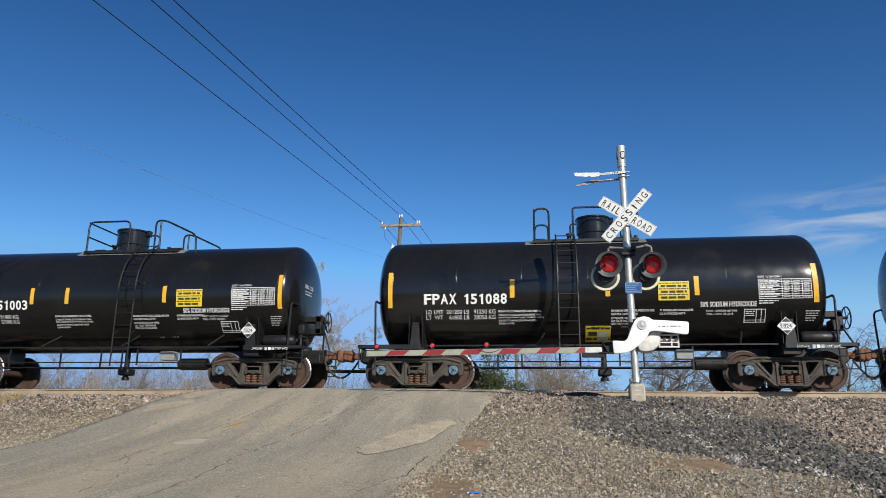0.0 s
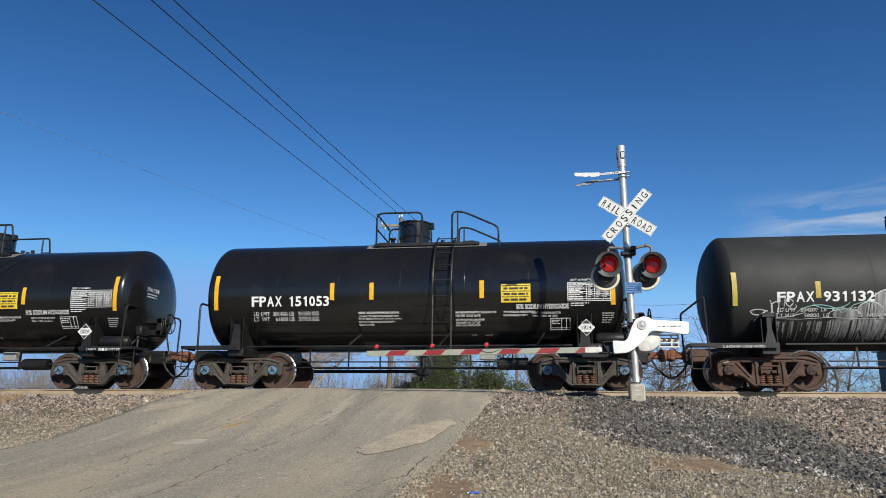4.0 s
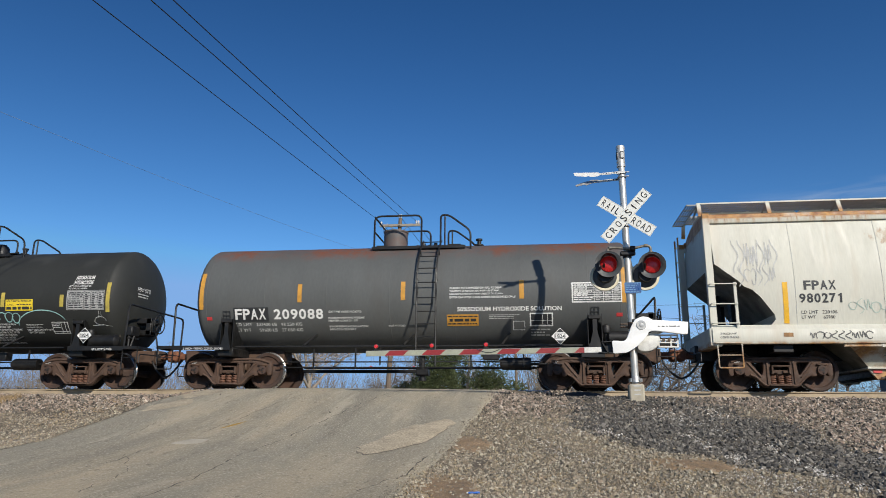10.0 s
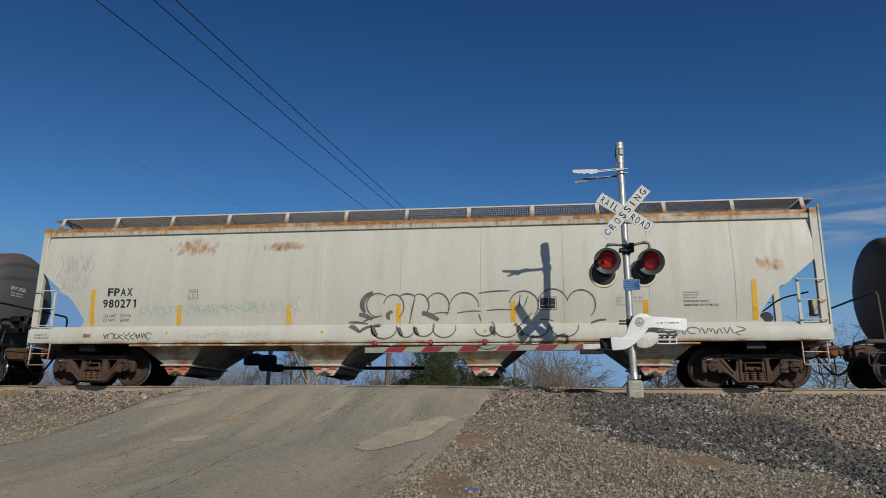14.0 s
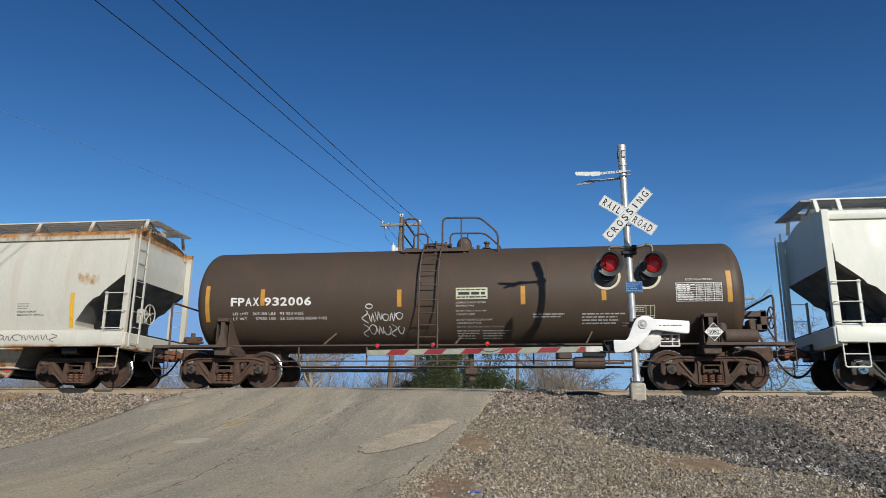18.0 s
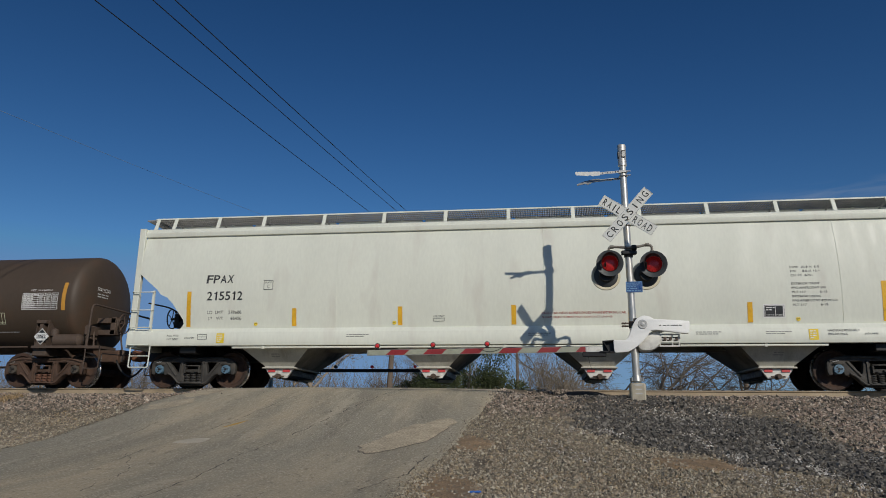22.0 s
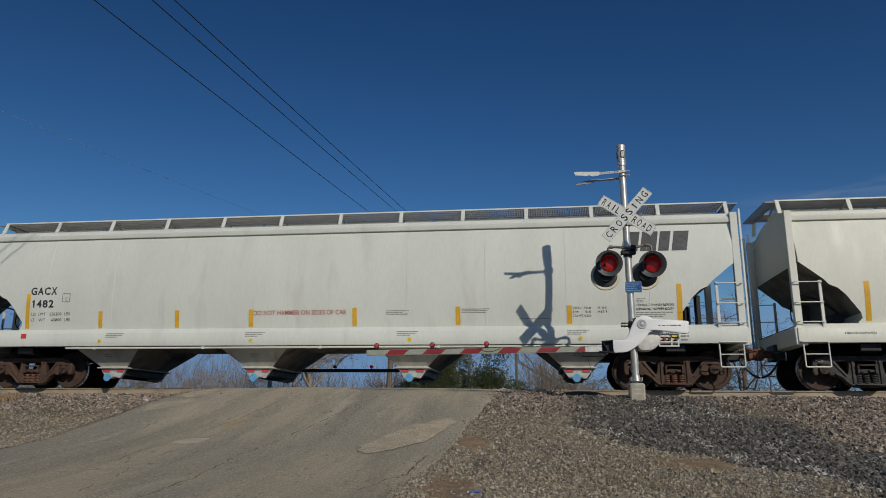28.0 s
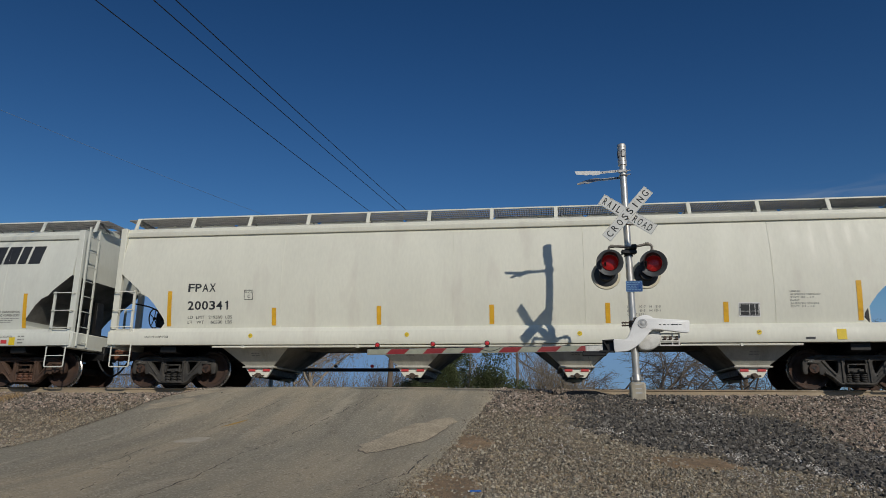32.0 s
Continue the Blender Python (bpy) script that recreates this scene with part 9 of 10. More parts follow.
def leased_hopper(car, side):
    K = M["letter_black"]
    marks(car, "GACX", -8.05, -7.31, 2.33, 2.53, side, K, bold=0.03)
    marks(car, "1482", -8.03, -7.38, 2.0, 2.2, side, K, bold=0.03)
    words(car, "LD  LMT   220200  LBS", -8.0, -6.9, 1.80, 1.875, side, K)
    words(car, "LT   WT     65800  LBS", -8.0, -6.9, 1.65, 1.725, side, K)
    outline(car, -7.15, -6.93, 2.14, 2.36, 0.012, side, K, 0.006)
    words(car, "C", -7.07, -7.01, 2.18, 2.26, side, K)
    words(car, "DO NOT HAMMER ON SIDES OF CAR", -1.95, 0.42, 1.745, 1.86, side, M["letter_red"], bold=0.01)
    # the owner's mark: bold slanted shapes
    for x, w in ((7.02, 0.36), (7.44, 0.36), (7.85, 0.24), (8.16, 0.34)):
        sheet(car, [(x, 3.16), (x + w, 3.16), (x + w + 0.09, 3.65), (x + 0.09, 3.65)], side, M["letter_black"], 0.006, "owner_mark", "bold dark slanted block of the owner's mark")
    for i, ln in enumerate(("EXW  10-8", "EW     8-8", "CU FT 6221")):
        words(car, ln, 5.85, 6.26, 1.81 - i * 0.09, 1.865 - i * 0.09, side, K)
    words(car, "H  8-5", 6.42, 6.62, 1.81, 1.865, side, K)
    words(car, "H15-1", 6.42, 6.62, 1.72, 1.775, side, K)
    words(car, "CONSULT OWNER BEFORE", 7.28, 8.13, 1.86, 1.915, side, K, bold=0.006)
    words(car, "REPAIRING HOPPER BODY", 7.28, 8.13, 1.77, 1.825, side, K, bold=0.006)
    bars(car, 7.28, 8.13, 1.6, 1.74, 3, side, M["letter_grey"], seed=61)
    bars(car, 7.3, 7.5, 1.94, 2.05, 3, side, M["letter_grey"], seed=62)
    bars(car, 1.4, 2.0, 1.72, 1.84, 3, side, M["letter_grey"], seed=63)
    bars(car, 3.24, 3.9, 1.74, 1.86, 3, side, M["letter_grey"], seed=64)
    bars(car, 4.6, 5.3, 1.58, 1.62, 1, side, M["letter_grey"], seed=65)
    for x in (-5.8, -2.1, 1.7, 5.7):
        bars(car, x, x + 0.5, 1.2, 1.33, 3, SILL, M["letter_grey"], 0.004, seed=66)
    words(car, "2 INCH TREAD COND. SHOES", 7.35, 8.05, 1.21, 1.26, SILL, K, 0.004)
    sheet(car, rect(7.75, 7.92, 1.06, 1.15), SILL, M["red_label"], 0.004, "red_tag", "small red label")
    sheet(car, rect(7.98, 8.15, 1.02, 1.22), SILL, M["yellow"], 0.004, "maintenance_stencil", "yellow stencil panel")
    sheet(car, rect(-8.15, -8.0, 1.2, 1.32), SILL, M["red_label"], 0.004, "red_tag", "small red label")
    bars(car, 8.22, 8.4, 1.04, 1.28, 3, SILL, M["letter_grey"], 0.004, seed=67)
    round_tags(car, (-5.95, -1.95, 2.0, 6.0), 1.12, SILL)


hopper_car("clean grey covered hopper with bold dark owner's mark", 112.77, "hop_grey", "truck_brown", "wheel",
           [(-8.1, 1.47, 2.36), (-6.05, 1.47, 1.89), (-3.97, 1.47, 1.89), (-2.02, 1.47, 1.89), (0.62, 1.47, 1.9), (3.15, 1.47, 1.9), (5.77, 1.47, 1.9), (8.26, 1.47, 2.36)], "stripe", leased_hopper,
           (-7.6, -5.75, -3.85, -1.95, 0.0, 1.9, 3.8, 5.7, 7.6), "letter_dim", tag=True)


def plain_hopper(car, side):
    K = M["letter_black"]
    marks(car, "FPAX", -7.64, -6.91, 2.33, 2.54, side, K, bold=0.018)
    marks(car, "200341", -7.63, -6.52, 1.88, 2.1, side, K, bold=0.018)
    words(car, "LD  LMT   219500  LBS", -7.62, -6.45, 1.66, 1.735, side, K)
    words(car, "LT   WT     66500  LBS", -7.62, -6.45, 1.54, 1.615, side, K)
    outline(car, -6.15, -5.92, 2.12, 2.36, 0.012, side, K, 0.006)
    words(car, "PLATE", -6.12, -5.95, 2.28, 2.32, side, K)
    words(car, "C", -6.06, -6.0, 2.16, 2.24, side, K)
    for i, ln in enumerate(("EXW  10-7   H   8-5", "EW     8-5   H 15-1", "CU FT 6231")):
        words(car, ln, 3.15, 3.15 + (0.75, 0.75, 0.4)[i], 1.81 - i * 0.09, 1.86 - i * 0.09, side, M["letter_grey"])
    sheet(car, rect(5.6, 6.07, 1.58, 1.9), side, M["letter_white"], 0.004, "stencil_panel")
    sheet(car, rect(5.62, 6.05, 1.6, 1.88), side, K, 0.006, "stencil_panel")
    outline(car, 5.63, 6.04, 1.61, 1.87, 0.01, side, M["letter_white"], 0.008, cols=(0.5, 0.78), rows=(0.35,))
    for i, ln in enumerate(("LINING", "AMERON 428PCLO", "TIVT 03 - 14", "PAINT", "AMERON 399-253", "TIVT  03 - 14")):
        words(car, ln, 6.72, 6.72 + (0.22, 0.64, 0.5, 0.2, 0.6, 0.5)[i], 2.12 - i * 0.068, 2.16 - i * 0.068, side, M["letter_grey"])
    words(car, "2 INCH HF COMP SHOES", -8.7, -8.05, 1.18, 1.23, SILL, K, 0.004)
    sheet(car, rect(7.6, 7.8, 1.05, 1.28), SILL, M["yellow"], 0.004, "maintenance_stencil", "yellow stencil panel")
    sheet(car, rect(6.95, 7.15, 1.06, 1.11), SILL, K, 0.004, "slot_mark")
    round_tags(car, (-5.9, -2.0, 2.05, 5.98), 1.22, SILL, 0.055)


hopper_car("pale warm grey covered hopper with plain black lettering", 133.17, "hop_new_b", "truck_dark", "wheel", STRIPES_H, "stripe", plain_hopper, (-5.2, -0.9, 2.2, 6.4), "hop_new_b")

# ---------------------------------------------------------------- trees and brush beyond the track
def limb(verts, faces, pts, radii, seg):
    base = len(verts)
    for i, p in enumerate(pts):
        d = (pts[min(i + 1, len(pts) - 1)] - pts[max(i - 1, 0)]).normalized()
        q = d.to_track_quat("Z", "Y")
        for k in range(seg):
            a = 2 * math.pi * k / seg
            verts.append(p + q @ Vector((radii[i] * math.cos(a), radii[i] * math.sin(a), 0)))
    for i in range(len(pts) - 1):
        for k in range(seg):
            a, b = base + i * seg + k, base + i * seg + (k + 1) % seg
            faces.append((a, b, b + seg, a + seg))


def grow(verts, faces, rnd, p, d, length, r, level, droop, twigs, fork, twig):
    """One limb that bends as it climbs, and the limbs that leave it along its length."""
    n = 7 if level < 2 else 4
    pts, rad = [p.copy()], [r]
    for i in range(n):
        lift = 0.35 - droop * (0.5 + 0.2 * level)
        d = (d + Vector((rnd.uniform(-1, 1), rnd.uniform(-1, 1), rnd.uniform(-0.7, 0.7) + lift)) * (0.3 if level < 2 else 0.36)).normalized()
        p = p + d * length / n
        pts.append(p.copy())
        rad.append(max(twig * 0.8, r * (1 - 0.72 * (i + 1) / n)))
    limb(verts, faces, pts, rad, 5 if level == 0 else 4 if level < 2 else 3)
    if level >= twigs:
        return
    kids = (fork + 3, fork + 3, fork + 2, fork + 1, fork)[min(level, 4)]
    for k in range(kids):
        t = 0.18 + 0.8 * (k + rnd.random()) / kids
        j = min(n - 1, int(t * n))
        q = pts[j].lerp(pts[j + 1], t * n - j)
        side = Vector((rnd.uniform(-1, 1), rnd.uniform(-1, 1), rnd.uniform(-0.3, 0.5))).normalized()
        nd = (d * rnd.uniform(0.35, 0.8) + side).normalized()
        rr = rad[j] * rnd.uniform(0.4, 0.6)
        grow(verts, faces, rnd, q, nd, length * rnd.uniform(0.36, 0.62) * (1.1 - 0.35 * t), max(twig, rr), level + 1, droop, twigs, fork, twig)


def bare_tree(x, y, height, r, seed, mat, label, lean=(0, 0), twigs=5, trunk=0.32, droop=0.3, fork=3, name="bare_tree", twig=0.006):
    rnd = random.Random(seed)
    z = lerp_table(y, BANK) - 0.15
    tree = thing(name, label, "tree", pose(x, y, z), "bare trees beyond the track")
    tv, tf = [], []
    d = Vector((lean[0], lean[1], 1)).normalized()
    pts, rad = [Vector((0, 0, 0))], [r * 1.25]
    for i in range(4):
        d = (d + Vector((rnd.uniform(-0.1, 0.1), rnd.uniform(-0.1, 0.1), 0))).normalized()
        pts.append(pts[-1] + d * height * trunk / 4)
        rad.append(r * (1 - 0.07 * i))
    limb(tv, tf, pts, [0.7 * q for q in rad], 8)
    me = bpy.data.meshes.new("trunk")
    me.from_pydata(tv, [], tf)
    me.materials.append(M[mat])
    me.polygons.foreach_set("use_smooth", [True] * len(tf))
    part("trunk", me, None, tree)
    cv, cf = [], []
    grow(cv, cf, rnd, pts[-1], d, height * (1 - trunk) * 0.95, r * 0.5, 0, droop * 0.4, twigs - 2, fork, twig)
    for k in range(fork):
        a = 2 * math.pi * k / fork + rnd.uniform(-0.5, 0.5)
        nd = (d * rnd.uniform(0.5, 0.9) + Vector((math.cos(a), 0.6 * math.sin(a), 0.0)) * rnd.uniform(0.6, 1.0)).normalized()
        t = rnd.uniform(0.2, 1.0)
        grow(cv, cf, rnd, pts[3].lerp(pts[4], t), nd, height * (1 - trunk) * rnd.uniform(0.55, 0.8), r * 0.42, 0, droop, twigs - 2, fork, twig)
    me = bpy.data.meshes.new("crown")
    me.from_pydata(cv, [], cf)
    me.materials.append(M[mat])
    me.polygons.foreach_set("use_smooth", [True] * len(cf))
    part("crown", me, None, tree, "leafless spreading branches")
    return tree


bare_tree(-13.5, 41.0, 9.2, 0.2, 3, "bark", "tall bare tree with fine twigs", (0.05, 0), 6, 0.30, 0.2, 4, twig=0.008)
bare_tree(-14.6, 41.5, 5.8, 0.14, 8, "bark", "slender grey-brown bare tree trunk", (0.03, 0), 5, 0.5)
bare_tree(-11.2, 46.0, 5.2, 0.13, 11, "bark_dark", "low dark bare tree bending over", (0.5, 0.1), 5, 0.3)
for i, (x, y, h, sd) in enumerate(((-43, 48, 5.6, 18), (-40, 46, 5.0, 19), (-36.5, 47, 5.6, 20), (-33, 47, 5.2, 21), (-30.0, 44, 4.6, 22), (-27.6, 46, 5.6, 23), (-25.4, 43, 4.4, 24), (-23.6, 46, 5.2, 25), (-21.4, 44, 5.6, 26), (-19.0, 45, 5.0, 27), (-17.0, 43, 4.6, 28))):
    bare_tree(x, y, h, 0.09 + 0.02 * (i % 3), sd, "bark" if i % 3 else "bark_dark", "thin bare tree in a roadside thicket", ((i % 3 - 1) * 0.2, 0), 5, 0.25, 0.1)
for x, y, h, r, sd, ln in ((3.2, 42.0, 7.4, 0.2, 31, -0.35), (5.9, 40.5, 7.0, 0.23, 32, 0.4), (8.1, 44.5, 6.6, 0.18, 33, 0.15), (11.6, 43.0, 7.2, 0.2, 34, -0.25), (15.8, 42.0, 7.0, 0.2, 35, 0.15), (20.5, 45.0, 6.6, 0.10, 36, 0.1), (13.6, 47.0, 6.4, 0.09, 41, 0.2)):
    bare_tree(x, y, h, r, sd, "bark_dark", "spreading bare oak with crooked limbs and fine twigs", (ln, 0), 5, 0.13, 0.62, 4, twig=0.008)
bare_tree(18.0, 50.0, 6.0, 0.14, 37, "bark", "slender bare tree at a distance", (0.0, 0), 5, 0.3, 0.3)
bare_tree(-4.6, 47.0, 5.0, 0.1, 38, "bark", "slender bare sapling with fine twigs", (0.05, 0), 6, 0.25, 0.0)
bare_tree(-7.8, 48.0, 5.2, 0.1, 39, "bark", "slender bare sapling with fine twigs", (-0.05, 0), 6, 0.25, 0.0)
bare_tree(-10.0, 50.0, 5.4, 0.1, 40, "bark_dark", "slender bare sapling with fine twigs", (0.0, 0), 5, 0.25, 0.0)


def thicket(name, x0, x1, y0, y1, h0, h1, n, seed, mat, label, arch=0.5, envelope=None):
    """Brush that nobody could count: many bent stems with side twigs."""
    rnd = random.Random(seed)
    v, f = [], []
    for _ in range(n):
        x, y = rnd.uniform(x0, x1), rnd.uniform(y0, y1)
        h = rnd.uniform(h0, h1) * (envelope((x - x0) / (x1 - x0)) if envelope else 1)
        p = Vector((x, y, lerp_table(y, BANK) - 0.1))
        d = Vector((rnd.uniform(-0.3, 0.3), rnd.uniform(-0.3, 0.3), 1)).normalized()
        pts, rad = [p], [0.012]
        for i in range(4):
            d = (d + Vector((rnd.uniform(-1, 1), rnd.uniform(-1, 1), -0.2 * arch)) * 0.22).normalized()
            pts.append(pts[-1] + d * h / 4)
            rad.append(0.012 * (1 - 0.2 * i))
        limb(v, f, pts, rad, 3)
        for k in range(4):
            j = rnd.randint(1, 3)
            e = (d + Vector((rnd.uniform(-1, 1), rnd.uniform(-1, 1), rnd.uniform(-0.2, 0.6)))).normalized()
            q = pts[j].lerp(pts[j + 1], rnd.random())
            limb(v, f, [q, q + e * h * 0.14, q + (e + Vector((0, 0, 0.3))) * h * 0.26], [0.008, 0.006, 0.003], 3)
    me = bpy.data.meshes.new(name)
    me.from_pydata(v, [], f)
    me.materials.append(M[mat])
    return tagged(new(name, me), label, "brush", kind="stuff")


thicket("thicket", -0.6, 2.2, 36, 40, 3.0, 4.6, 420, 51, "brush", "dense tan thicket of dry stems", 0.6, lambda t: 1.0 - 0.45 * t)
thicket("brush", -50, -14, 47, 54, 2.4, 4.8, 1700, 52, "brush", "tangle of grey-brown leafless brush", 0.3)
thicket("brush", 2, 30, 50, 58, 1.6, 2.8, 620, 53, "brush", "low leafless brush beyond the track", 0.4)
thicket("brush", -13, -3, 50, 56, 2.6, 4.6, 600, 54, "brush", "low leafless brush beyond the road", 0.4)


def cedar(x, y, height, width, seed, label, n=2600):
    """An evergreen: a trunk, and a ragged crown of many small sprays."""
    rnd = random.Random(seed)
    z = lerp_table(y, BANK) - 0.1
    tree = thing("cedar_tree", label, "tree", pose(x, y, z))
    bm = bmesh.new()
    rod(bm, (0, 0, 0), (0.1, 0, height * 0.85), 0.12, 8, 0.02)
    part("trunk", bm, M["bark_dark"], tree)
    v, f = [], []
    lobes = [(rnd.uniform(-0.5, 0.5) * width, rnd.uniform(-0.4, 0.4) * width, rnd.uniform(0.15, 0.85) * height, rnd.uniform(0.3, 0.55) * width * 0.6) for _ in range(12)]
    for _ in range(n):
        lx, ly, lz, lr = rnd.choice(lobes)
        d = Vector((rnd.gauss(0, 1), rnd.gauss(0, 1), rnd.gauss(0, 0.8))).normalized()
        c = Vector((lx, ly, lz)) + d * lr * rnd.uniform(0.55, 1.1)
        up = (d + Vector((0, 0, 0.7))).normalized()
        for _k in range(5):
            s = rnd.uniform(0.05, 0.13)
            t = (up + Vector((rnd.uniform(-1, 1), rnd.uniform(-1, 1), rnd.uniform(-0.6, 0.6)))).normalized()
            w = t.cross(Vector((rnd.uniform(-1, 1), rnd.uniform(-1, 1), rnd.uniform(-1, 1)))).normalized() * s * 0.13
            b = len(v)
            v += [c - w, c + w, c + t * s * 0.6 + w * 0.8, c + t * s, c + t * s * 0.6 - w * 0.8]
            f.append((b, b + 1, b + 2, b + 3, b + 4))
    me = bpy.data.meshes.new("sprays")
    me.from_pydata(v, [], f)
    me.materials.append(M["cedar"])
    part("crown", me, None, tree, "dark green scaly sprays")


cedar(-5.5, 37.0, 5.9, 3.0, 61, "tall dark green bushy cedar beyond the crossing", 8200)
cedar(-3.7, 36.0, 4.6, 3.3, 62, "dark green bushy cedar beyond the crossing", 7200)
cedar(-6.9, 38.0, 3.2, 1.6, 64, "low straggling cedar bush", 1700)
cedar(-2.2, 35.4, 3.2, 2.0, 63, "smaller dark green cedar bush", 3800)
cedar(9.2, 60.0, 3.6, 4.0, 65, "distant grey-green evergreen among bare brush", 1800)
cedar(-18.6, 50.0, 4.6, 2.0, 66, "distant grey-green evergreen among bare brush", 1500)


# ---------------------------------------------------------------- stones, grass and litter
BLOCK_V = np.array([(-1, -1, -1), (1, -1, -1), (1, 1, -1), (-1, 1, -1), (-1, -1, 1), (1, -1, 1), (1, 1, 1), (-1, 1, 1)], float)
BLOCK_F = np.array([(0, 2, 1), (0, 3, 2), (4, 5, 6), (4, 6, 7), (0, 1, 5), (0, 5, 4), (1, 2, 6), (1, 6, 5), (2, 3, 7), (2, 7, 6), (3, 0, 4), (3, 4, 7)])


def stones(name, places, sizes, mat, label, seed):
    """Broken stone: angular blocks, each with its own shape, turn and size."""
    rng = np.random.default_rng(seed)
    n = len(places)
    P = np.asarray(places, float)
    v = BLOCK_V[None] * rng.uniform(0.55, 1.0, (n, 1, 3)) + rng.uniform(-0.42, 0.42, (n, 8, 3))
    q = rng.normal(size=(n, 4))
    q /= np.linalg.norm(q, axis=1, keepdims=True)
    w, x, y, z = q.T
    R = np.stack([1 - 2 * (y * y + z * z), 2 * (x * y - z * w), 2 * (x * z + y * w), 2 * (x * y + z * w), 1 - 2 * (x * x + z * z), 2 * (y * z - x * w),
                  2 * (x * z - y * w), 2 * (y * z + x * w), 1 - 2 * (x * x + y * y)], 1).reshape(n, 3, 3)
    v = np.einsum("nij,nkj->nki", R, v) * np.asarray(sizes)[:, None, None] * 0.5 + P[:, None, :]
    f = BLOCK_F[None] + (np.arange(n) * 8)[:, None, None]
    me = bpy.data.meshes.new(name)
    me.vertices.add(n * 8)
    me.vertices.foreach_set("co", v.reshape(-1))
    me.loops.add(n * 36)
    me.loops.foreach_set("vertex_index", f.reshape(-1).astype(np.int32))
    me.polygons.add(n * 12)
    me.polygons.foreach_set("loop_start", np.arange(0, n * 36, 3, dtype=np.int32))
    me.update(calc_edges=True)
    me.shade_flat()
    me.materials.append(M[mat])
    return tagged(new(name, me), label, "gravel", kind="stuff")


HEAP = ((7.2, 3.75, 4.65), (8.2, 3.45, 4.5), (9.1, 3.15, 4.4), (9.5, 2.67, 4.4), (10.2, 2.2, 4.3), (10.7, 1.15, 4.25), (11.6, 0.68, 3.95), (12.4, 0.58, 3.65), (13.4, 0.5, 3.2), (14.4, 0.6, 2.75), (15.2, 0.9, 1.8))
POWDER = ((0.93, 11.8, 1.17, 11.05), (2.14, 11.46, 2.6, 9.82), (3.13, 10.9, 3.31, 9.14), (3.36, 9.0, 3.46, 8.3))


def in_dark(x, y):
    """Whether a spot lies in the heap of dark crushed stone that runs down from the mast."""
    if not HEAP[0][0] < y < HEAP[-1][0]:
        return False
    lo = lerp_table(y, [(k, a) for k, a, b in HEAP])
    hi = lerp_table(y, [(k, b) for k, a, b in HEAP])
    rough = 0.45 * noise.noise(Vector((x * 0.8, y * 0.8, 9))) + 0.3 * noise.noise(Vector((x * 3, y * 3, 2))) + 0.22 * math.sin(x * 911.7 + y * 533.1)
    return lo + rough < x < hi + rough


def in_powder(x, y):
    """Whether a spot lies in one of the streaks of pale stone dust on the heap."""
    for x0, y0, x1, y1 in POWDER:
        t = (y - y0) / (y1 - y0)
        if 0 < t < 1 and abs(x - x0 - t * (x1 - x0) - 0.1 * noise.noise(Vector((x * 4, y * 4, 5)))) < 0.13:
            return True
    return False


def scatter():
    rnd = random.Random(77)
    kinds = {"dark": ([], []), "pink": ([], []), "mixed": ([], []), "pale": ([], []), "fine": ([], [])}
    n = 0
    while n < 165000:
        y = rnd.uniform(6.6, 17.25) if rnd.random() < 0.6 else rnd.uniform(6.6, 12.5)
        x = rnd.uniform(-1.07 * y, 0.52 * y + 0.8)
        a, b = road_left(y), road_right(y)
        on_road = a + 0.02 < x < b - 0.02
        if on_road and rnd.random() > 0.5 * math.exp(-min(x - a, b - x) / 0.08) + 0.0002:
            continue
        if x < a and (y < 8.5 or rnd.random() < 0.3):
            continue
        n += 1
        z = road_z(x, y) if on_road else ground_z(x, y)
        s = min(0.048, 0.0135 + rnd.expovariate(1 / 0.0068)) * (0.6 if on_road else 1.0)
        if in_dark(x, y) and rnd.random() < 0.86:
            k, s = "dark", s * 1.38
        elif y + 1.3 * noise.noise(Vector((x * 0.8, y * 0.8, 0))) + rnd.uniform(-0.6, 0.6) > 13.0 or (x + rnd.uniform(-0.6, 0.6) > 4.4 and y > 10.5):
            k, s = "pink", s * 1.3
        else:
            k = "mixed" if rnd.random() < 0.45 else "fine"
            s = s * (0.95 if k == "mixed" else 0.6)
        if x > -6 and rnd.random() < (0.018 if k == "dark" else 0.015) or (x > -6 and noise.noise(Vector((x * 1.3 + y * 0.6, y * 0.5, 4))) > 0.36 and rnd.random() < 0.45):
            k, s = "pale", s * 0.5
        elif in_powder(x, y) and rnd.random() < 0.75:
            k, s = "pale", s * 0.42
        kinds[k][0].append((x, y, z + s * rnd.uniform(0.05, 0.45)))
        kinds[k][1].append(s)
    for k, mat, lab in (("dark", "stone_dark", "dark grey crushed stone heaped round the mast"), ("pink", "stone_pink", "pinkish crushed ballast along the track"), ("mixed", "stone_mixed", "mixed tan and grey gravel on the bank"),
                        ("pale", "stone_pale", "scattered pale stone chips"), ("fine", "stone_mixed", "fine tan gravel between the stones")):
        stones("gravel", kinds[k][0], kinds[k][1], mat, lab, 5)


scatter()


def ballast_bed():
    """Stone between and beside the rails."""
    rnd = random.Random(78)
    pl, sz = [], []
    for _ in range(15000):
        x, y = rnd.uniform(-24, 16), rnd.uniform(16.9, 20.3)
        if -7.9 < x < 1.1 and abs(y - TY) < 1.3 or -7.9 < x < -0.8 or abs(abs(y - TY) - 0.755) < 0.09:
            continue
        s = min(0.075, 0.03 + rnd.expovariate(1 / 0.012))
        pl.append((x, y, -0.185 + s * rnd.uniform(-0.1, 0.25)))
        sz.append(s)
    stones("ballast", pl, sz, "stone_pink", "crushed stone ballast round the ties", 6)


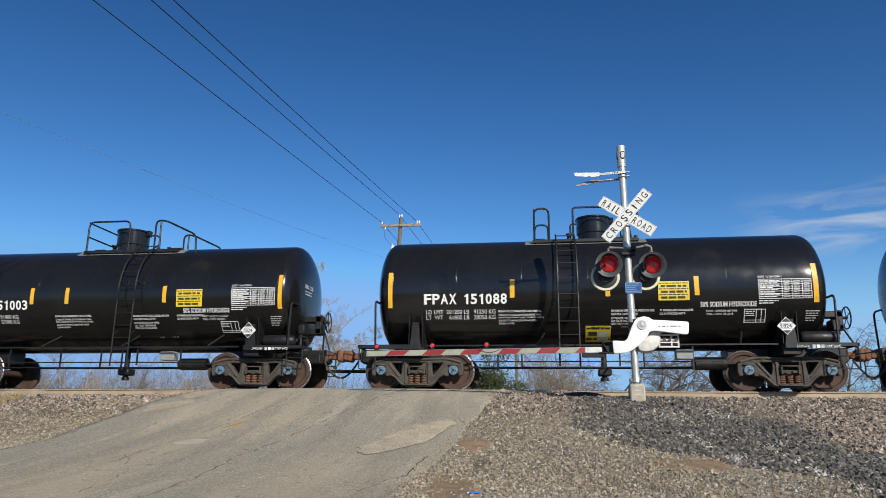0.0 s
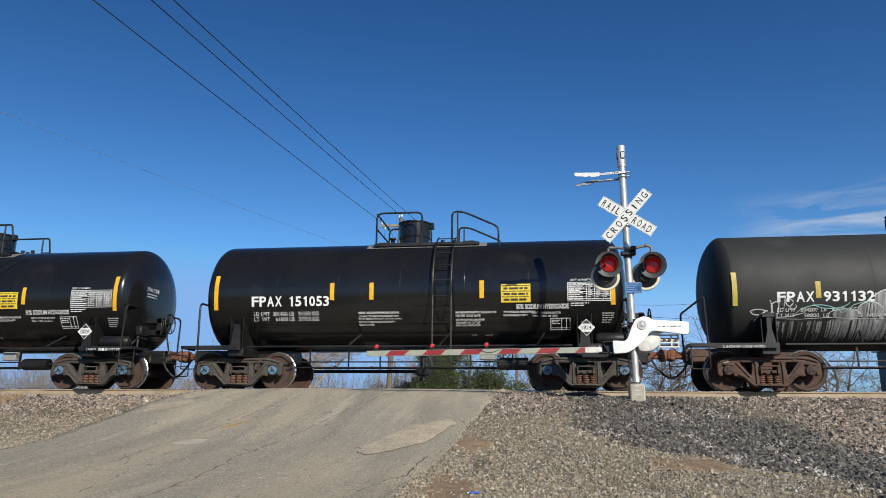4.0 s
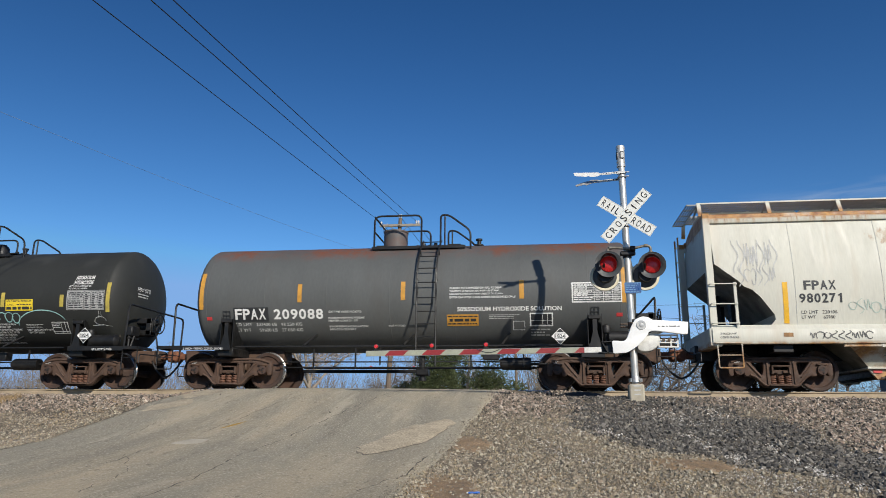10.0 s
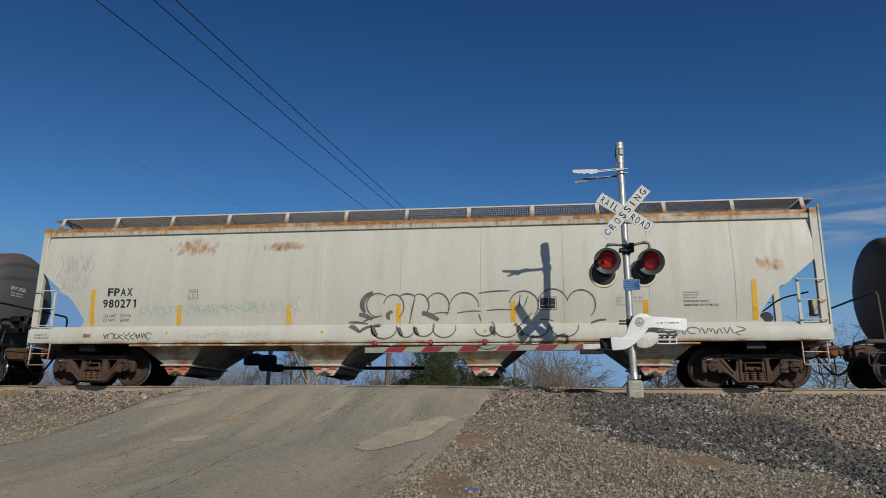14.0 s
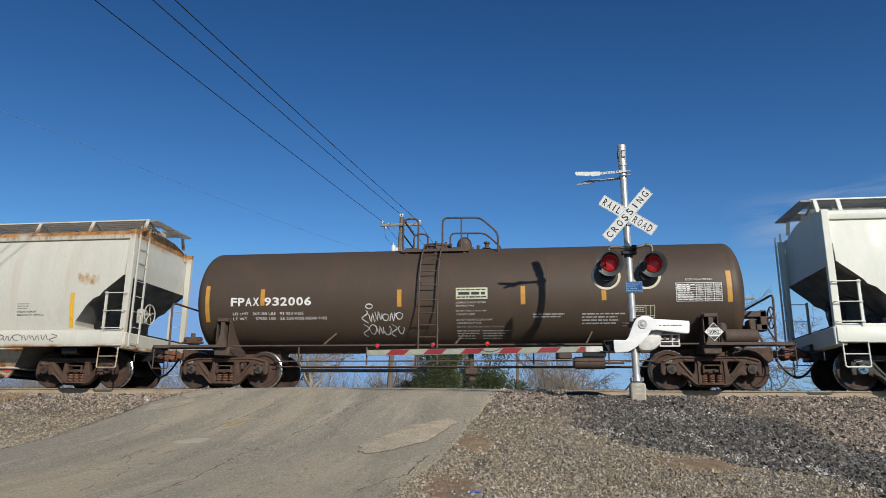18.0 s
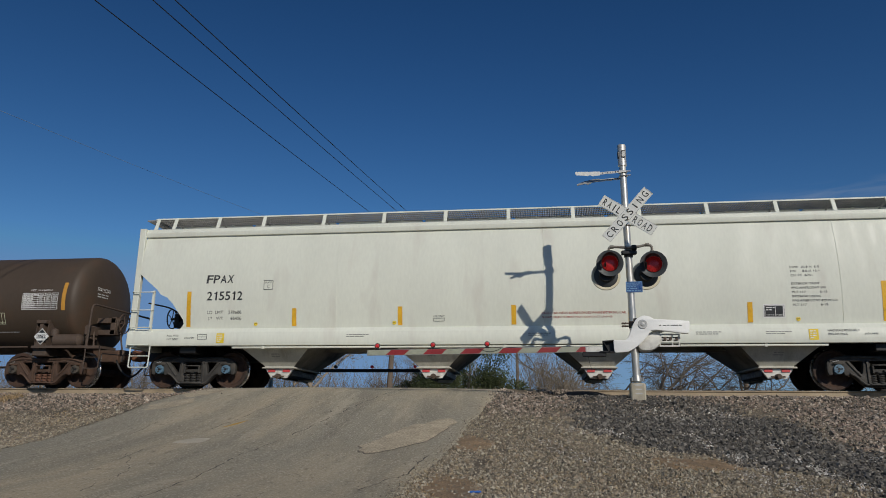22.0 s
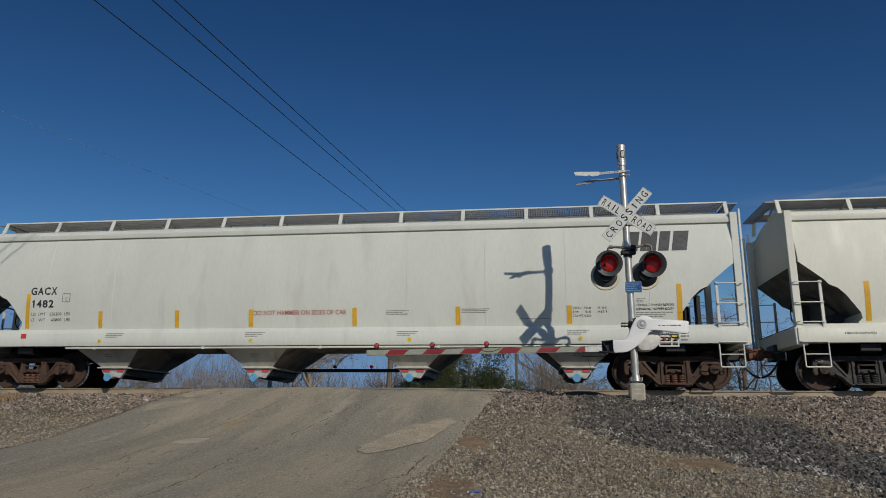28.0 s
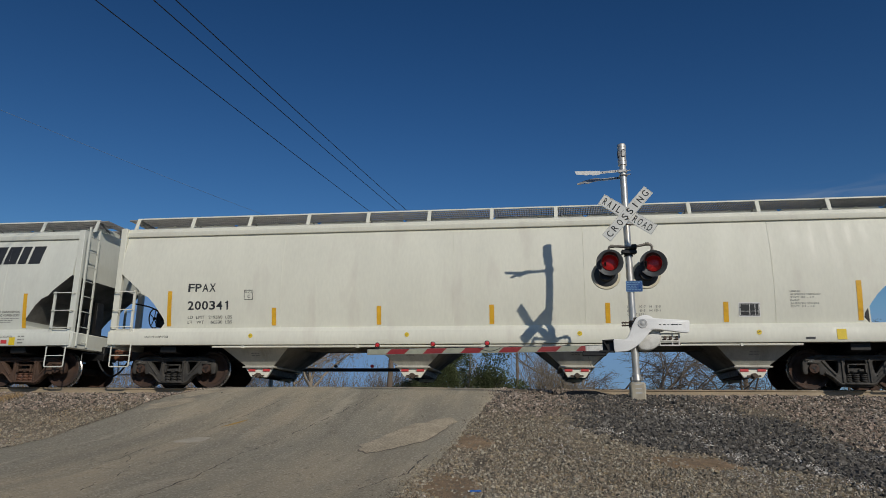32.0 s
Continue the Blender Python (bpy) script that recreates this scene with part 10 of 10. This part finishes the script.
ballast_bed()


def ballast_heap():
    """Stone banked against the rail where the road's edge ends."""
    rnd = random.Random(79)
    pl, sz = [], []
    for _ in range(2600):
        x, y = rnd.uniform(-0.85, 1.9), rnd.uniform(16.2, 17.3)
        if x > 0.2 and y < 16.5:
            continue
        h = 0.19 * max(0.0, 1 - ((x - 0.35) / 1.4) ** 2) * max(0.0, 1 - ((y - 17.0) / 0.75) ** 2)
        s = min(0.05, 0.018 + rnd.expovariate(1 / 0.01))
        pl.append((x, y, bank_z(x, y) + h * rnd.uniform(0.3, 1.0)))
        sz.append(s)
    stones("ballast_heap", pl, sz, "stone_pink", "crushed stone banked against the rail by the crossing", 8)


ballast_heap()


def grass_patch(cx, cy, rx, ry, n, seed, h=0.12, label="tuft of dry straw-coloured grass on the gravel"):
    rnd = random.Random(seed)
    v, f = [], []
    for _ in range(n):
        a, r = rnd.uniform(0, 2 * math.pi), math.sqrt(rnd.random())
        x, y = cx + rx * r * math.cos(a), cy + ry * r * math.sin(a)
        if road_left(y) < x < road_right(y) - 0.05:
            continue
        if noise.noise(Vector((x * 2.2, y * 2.2, seed))) < -0.1:
            continue
        z = ground_z(x, y)
        d = Vector((rnd.uniform(-0.9, 0.9), rnd.uniform(-0.9, 0.9), 1)).normalized() * h * rnd.uniform(0.4, 1.2)
        w = Vector((rnd.uniform(-1, 1), rnd.uniform(-1, 1), 0)).normalized() * 0.0035
        b = len(v)
        p = Vector((x, y, z - 0.01))
        m = p + d * 0.6
        v += [p - w, p + w, m + w * 0.7, p + d + Vector((d.x, d.y, -0.3 * h)) * 0.3, m - w * 0.7]
        f.append((b, b + 1, b + 2, b + 3, b + 4))
    me = bpy.data.meshes.new("grass")
    me.from_pydata(v, [], f)
    me.materials.append(M["straw"])
    tagged(new("dry_grass", me), label, "grass", kind="stuff")


grass_patch(1.9, 9.6, 0.55, 0.45, 1500, 1, 0.05)
grass_patch(-1.0, 7.9, 0.45, 0.9, 1700, 2, 0.055, "dry straw-coloured grass along the road edge")
grass_patch(-1.1, 10.6, 0.45, 0.6, 900, 3, 0.045, "dry straw-coloured grass along the road edge")
grass_patch(0.6, 8.6, 1.2, 0.5, 900, 4, 0.05)
grass_patch(-11.2, 13.6, 0.5, 0.4, 1100, 5, 0.16, "dry weeds on the bank below the rail")
grass_patch(-12.5, 12.0, 1.6, 1.0, 2200, 6, 0.08, "dry weeds on the bank below the rail")
grass_patch(-8.6, 13.0, 0.5, 1.5, 1200, 7, 0.06, "dry straw-coloured grass along the road edge")
grass_patch(3.8, 8.4, 0.9, 0.5, 800, 8, 0.05)

litter = thing("crushed_bottle", "crushed blue and clear plastic bottle lying in the gravel", "litter", Matrix.Translation((-0.72, 7.72, ground_z(-0.72, 7.72) + 0.03)) @ Matrix.Rotation(0.4, 4, "Z") @ Matrix.Scale(0.65, 4))
bm = bmesh.new()
lathe(bm, [(-0.1, 0.012), (-0.08, 0.03), (-0.03, 0.034), (0.0, 0.026), (0.04, 0.033), (0.09, 0.03), (0.1, 0.01)], 12, "X")
bmesh.ops.scale(bm, vec=(1, 1, 0.6), verts=bm.verts)
part("body", bm, M["blue_litter"], litter)
bm = bmesh.new()
rod(bm, (-0.125, 0, 0), (-0.1, 0, 0), 0.013, 10)
part("cap", bm, M["white_worn"], litter)


# ---------------------------------------------------------------- motion
SLACK = [(0, 0.03), (1, 0.0), (3, -0.05), (7, 0.0), (11, -0.05), (12, -0.02), (14, 0.03), (17, 0.02), (19, -0.02), (21, -0.05), (22, -0.03), (24, 0.02), (24.5, 0.04), (25, 0.18), (25.5, 0.18), (27.5, -0.03), (30, 0.0), (32, 0.04)]    # small surges of the train


def travel(t):
    """How far the train has rolled since the start, to the left; it slows a little."""
    return -4.2716 * t + 0.0022516 * t * t + lerp_table(t, SLACK)


def motions():
    times = [i * 0.5 for i in range(65)]
    for car, centre in CARS:
        walk(car, [(t, pose(centre + travel(t), TY, 0)) for t in times])
    fine = [i * 32.0 / 240 for i in range(241)]
    for ws, x in WHEELSETS:
        walk(ws, [(t, pose(x, 0, WHEEL_R, 0, math.degrees(travel(t) / WHEEL_R), 0)) for t in fine])


motions()
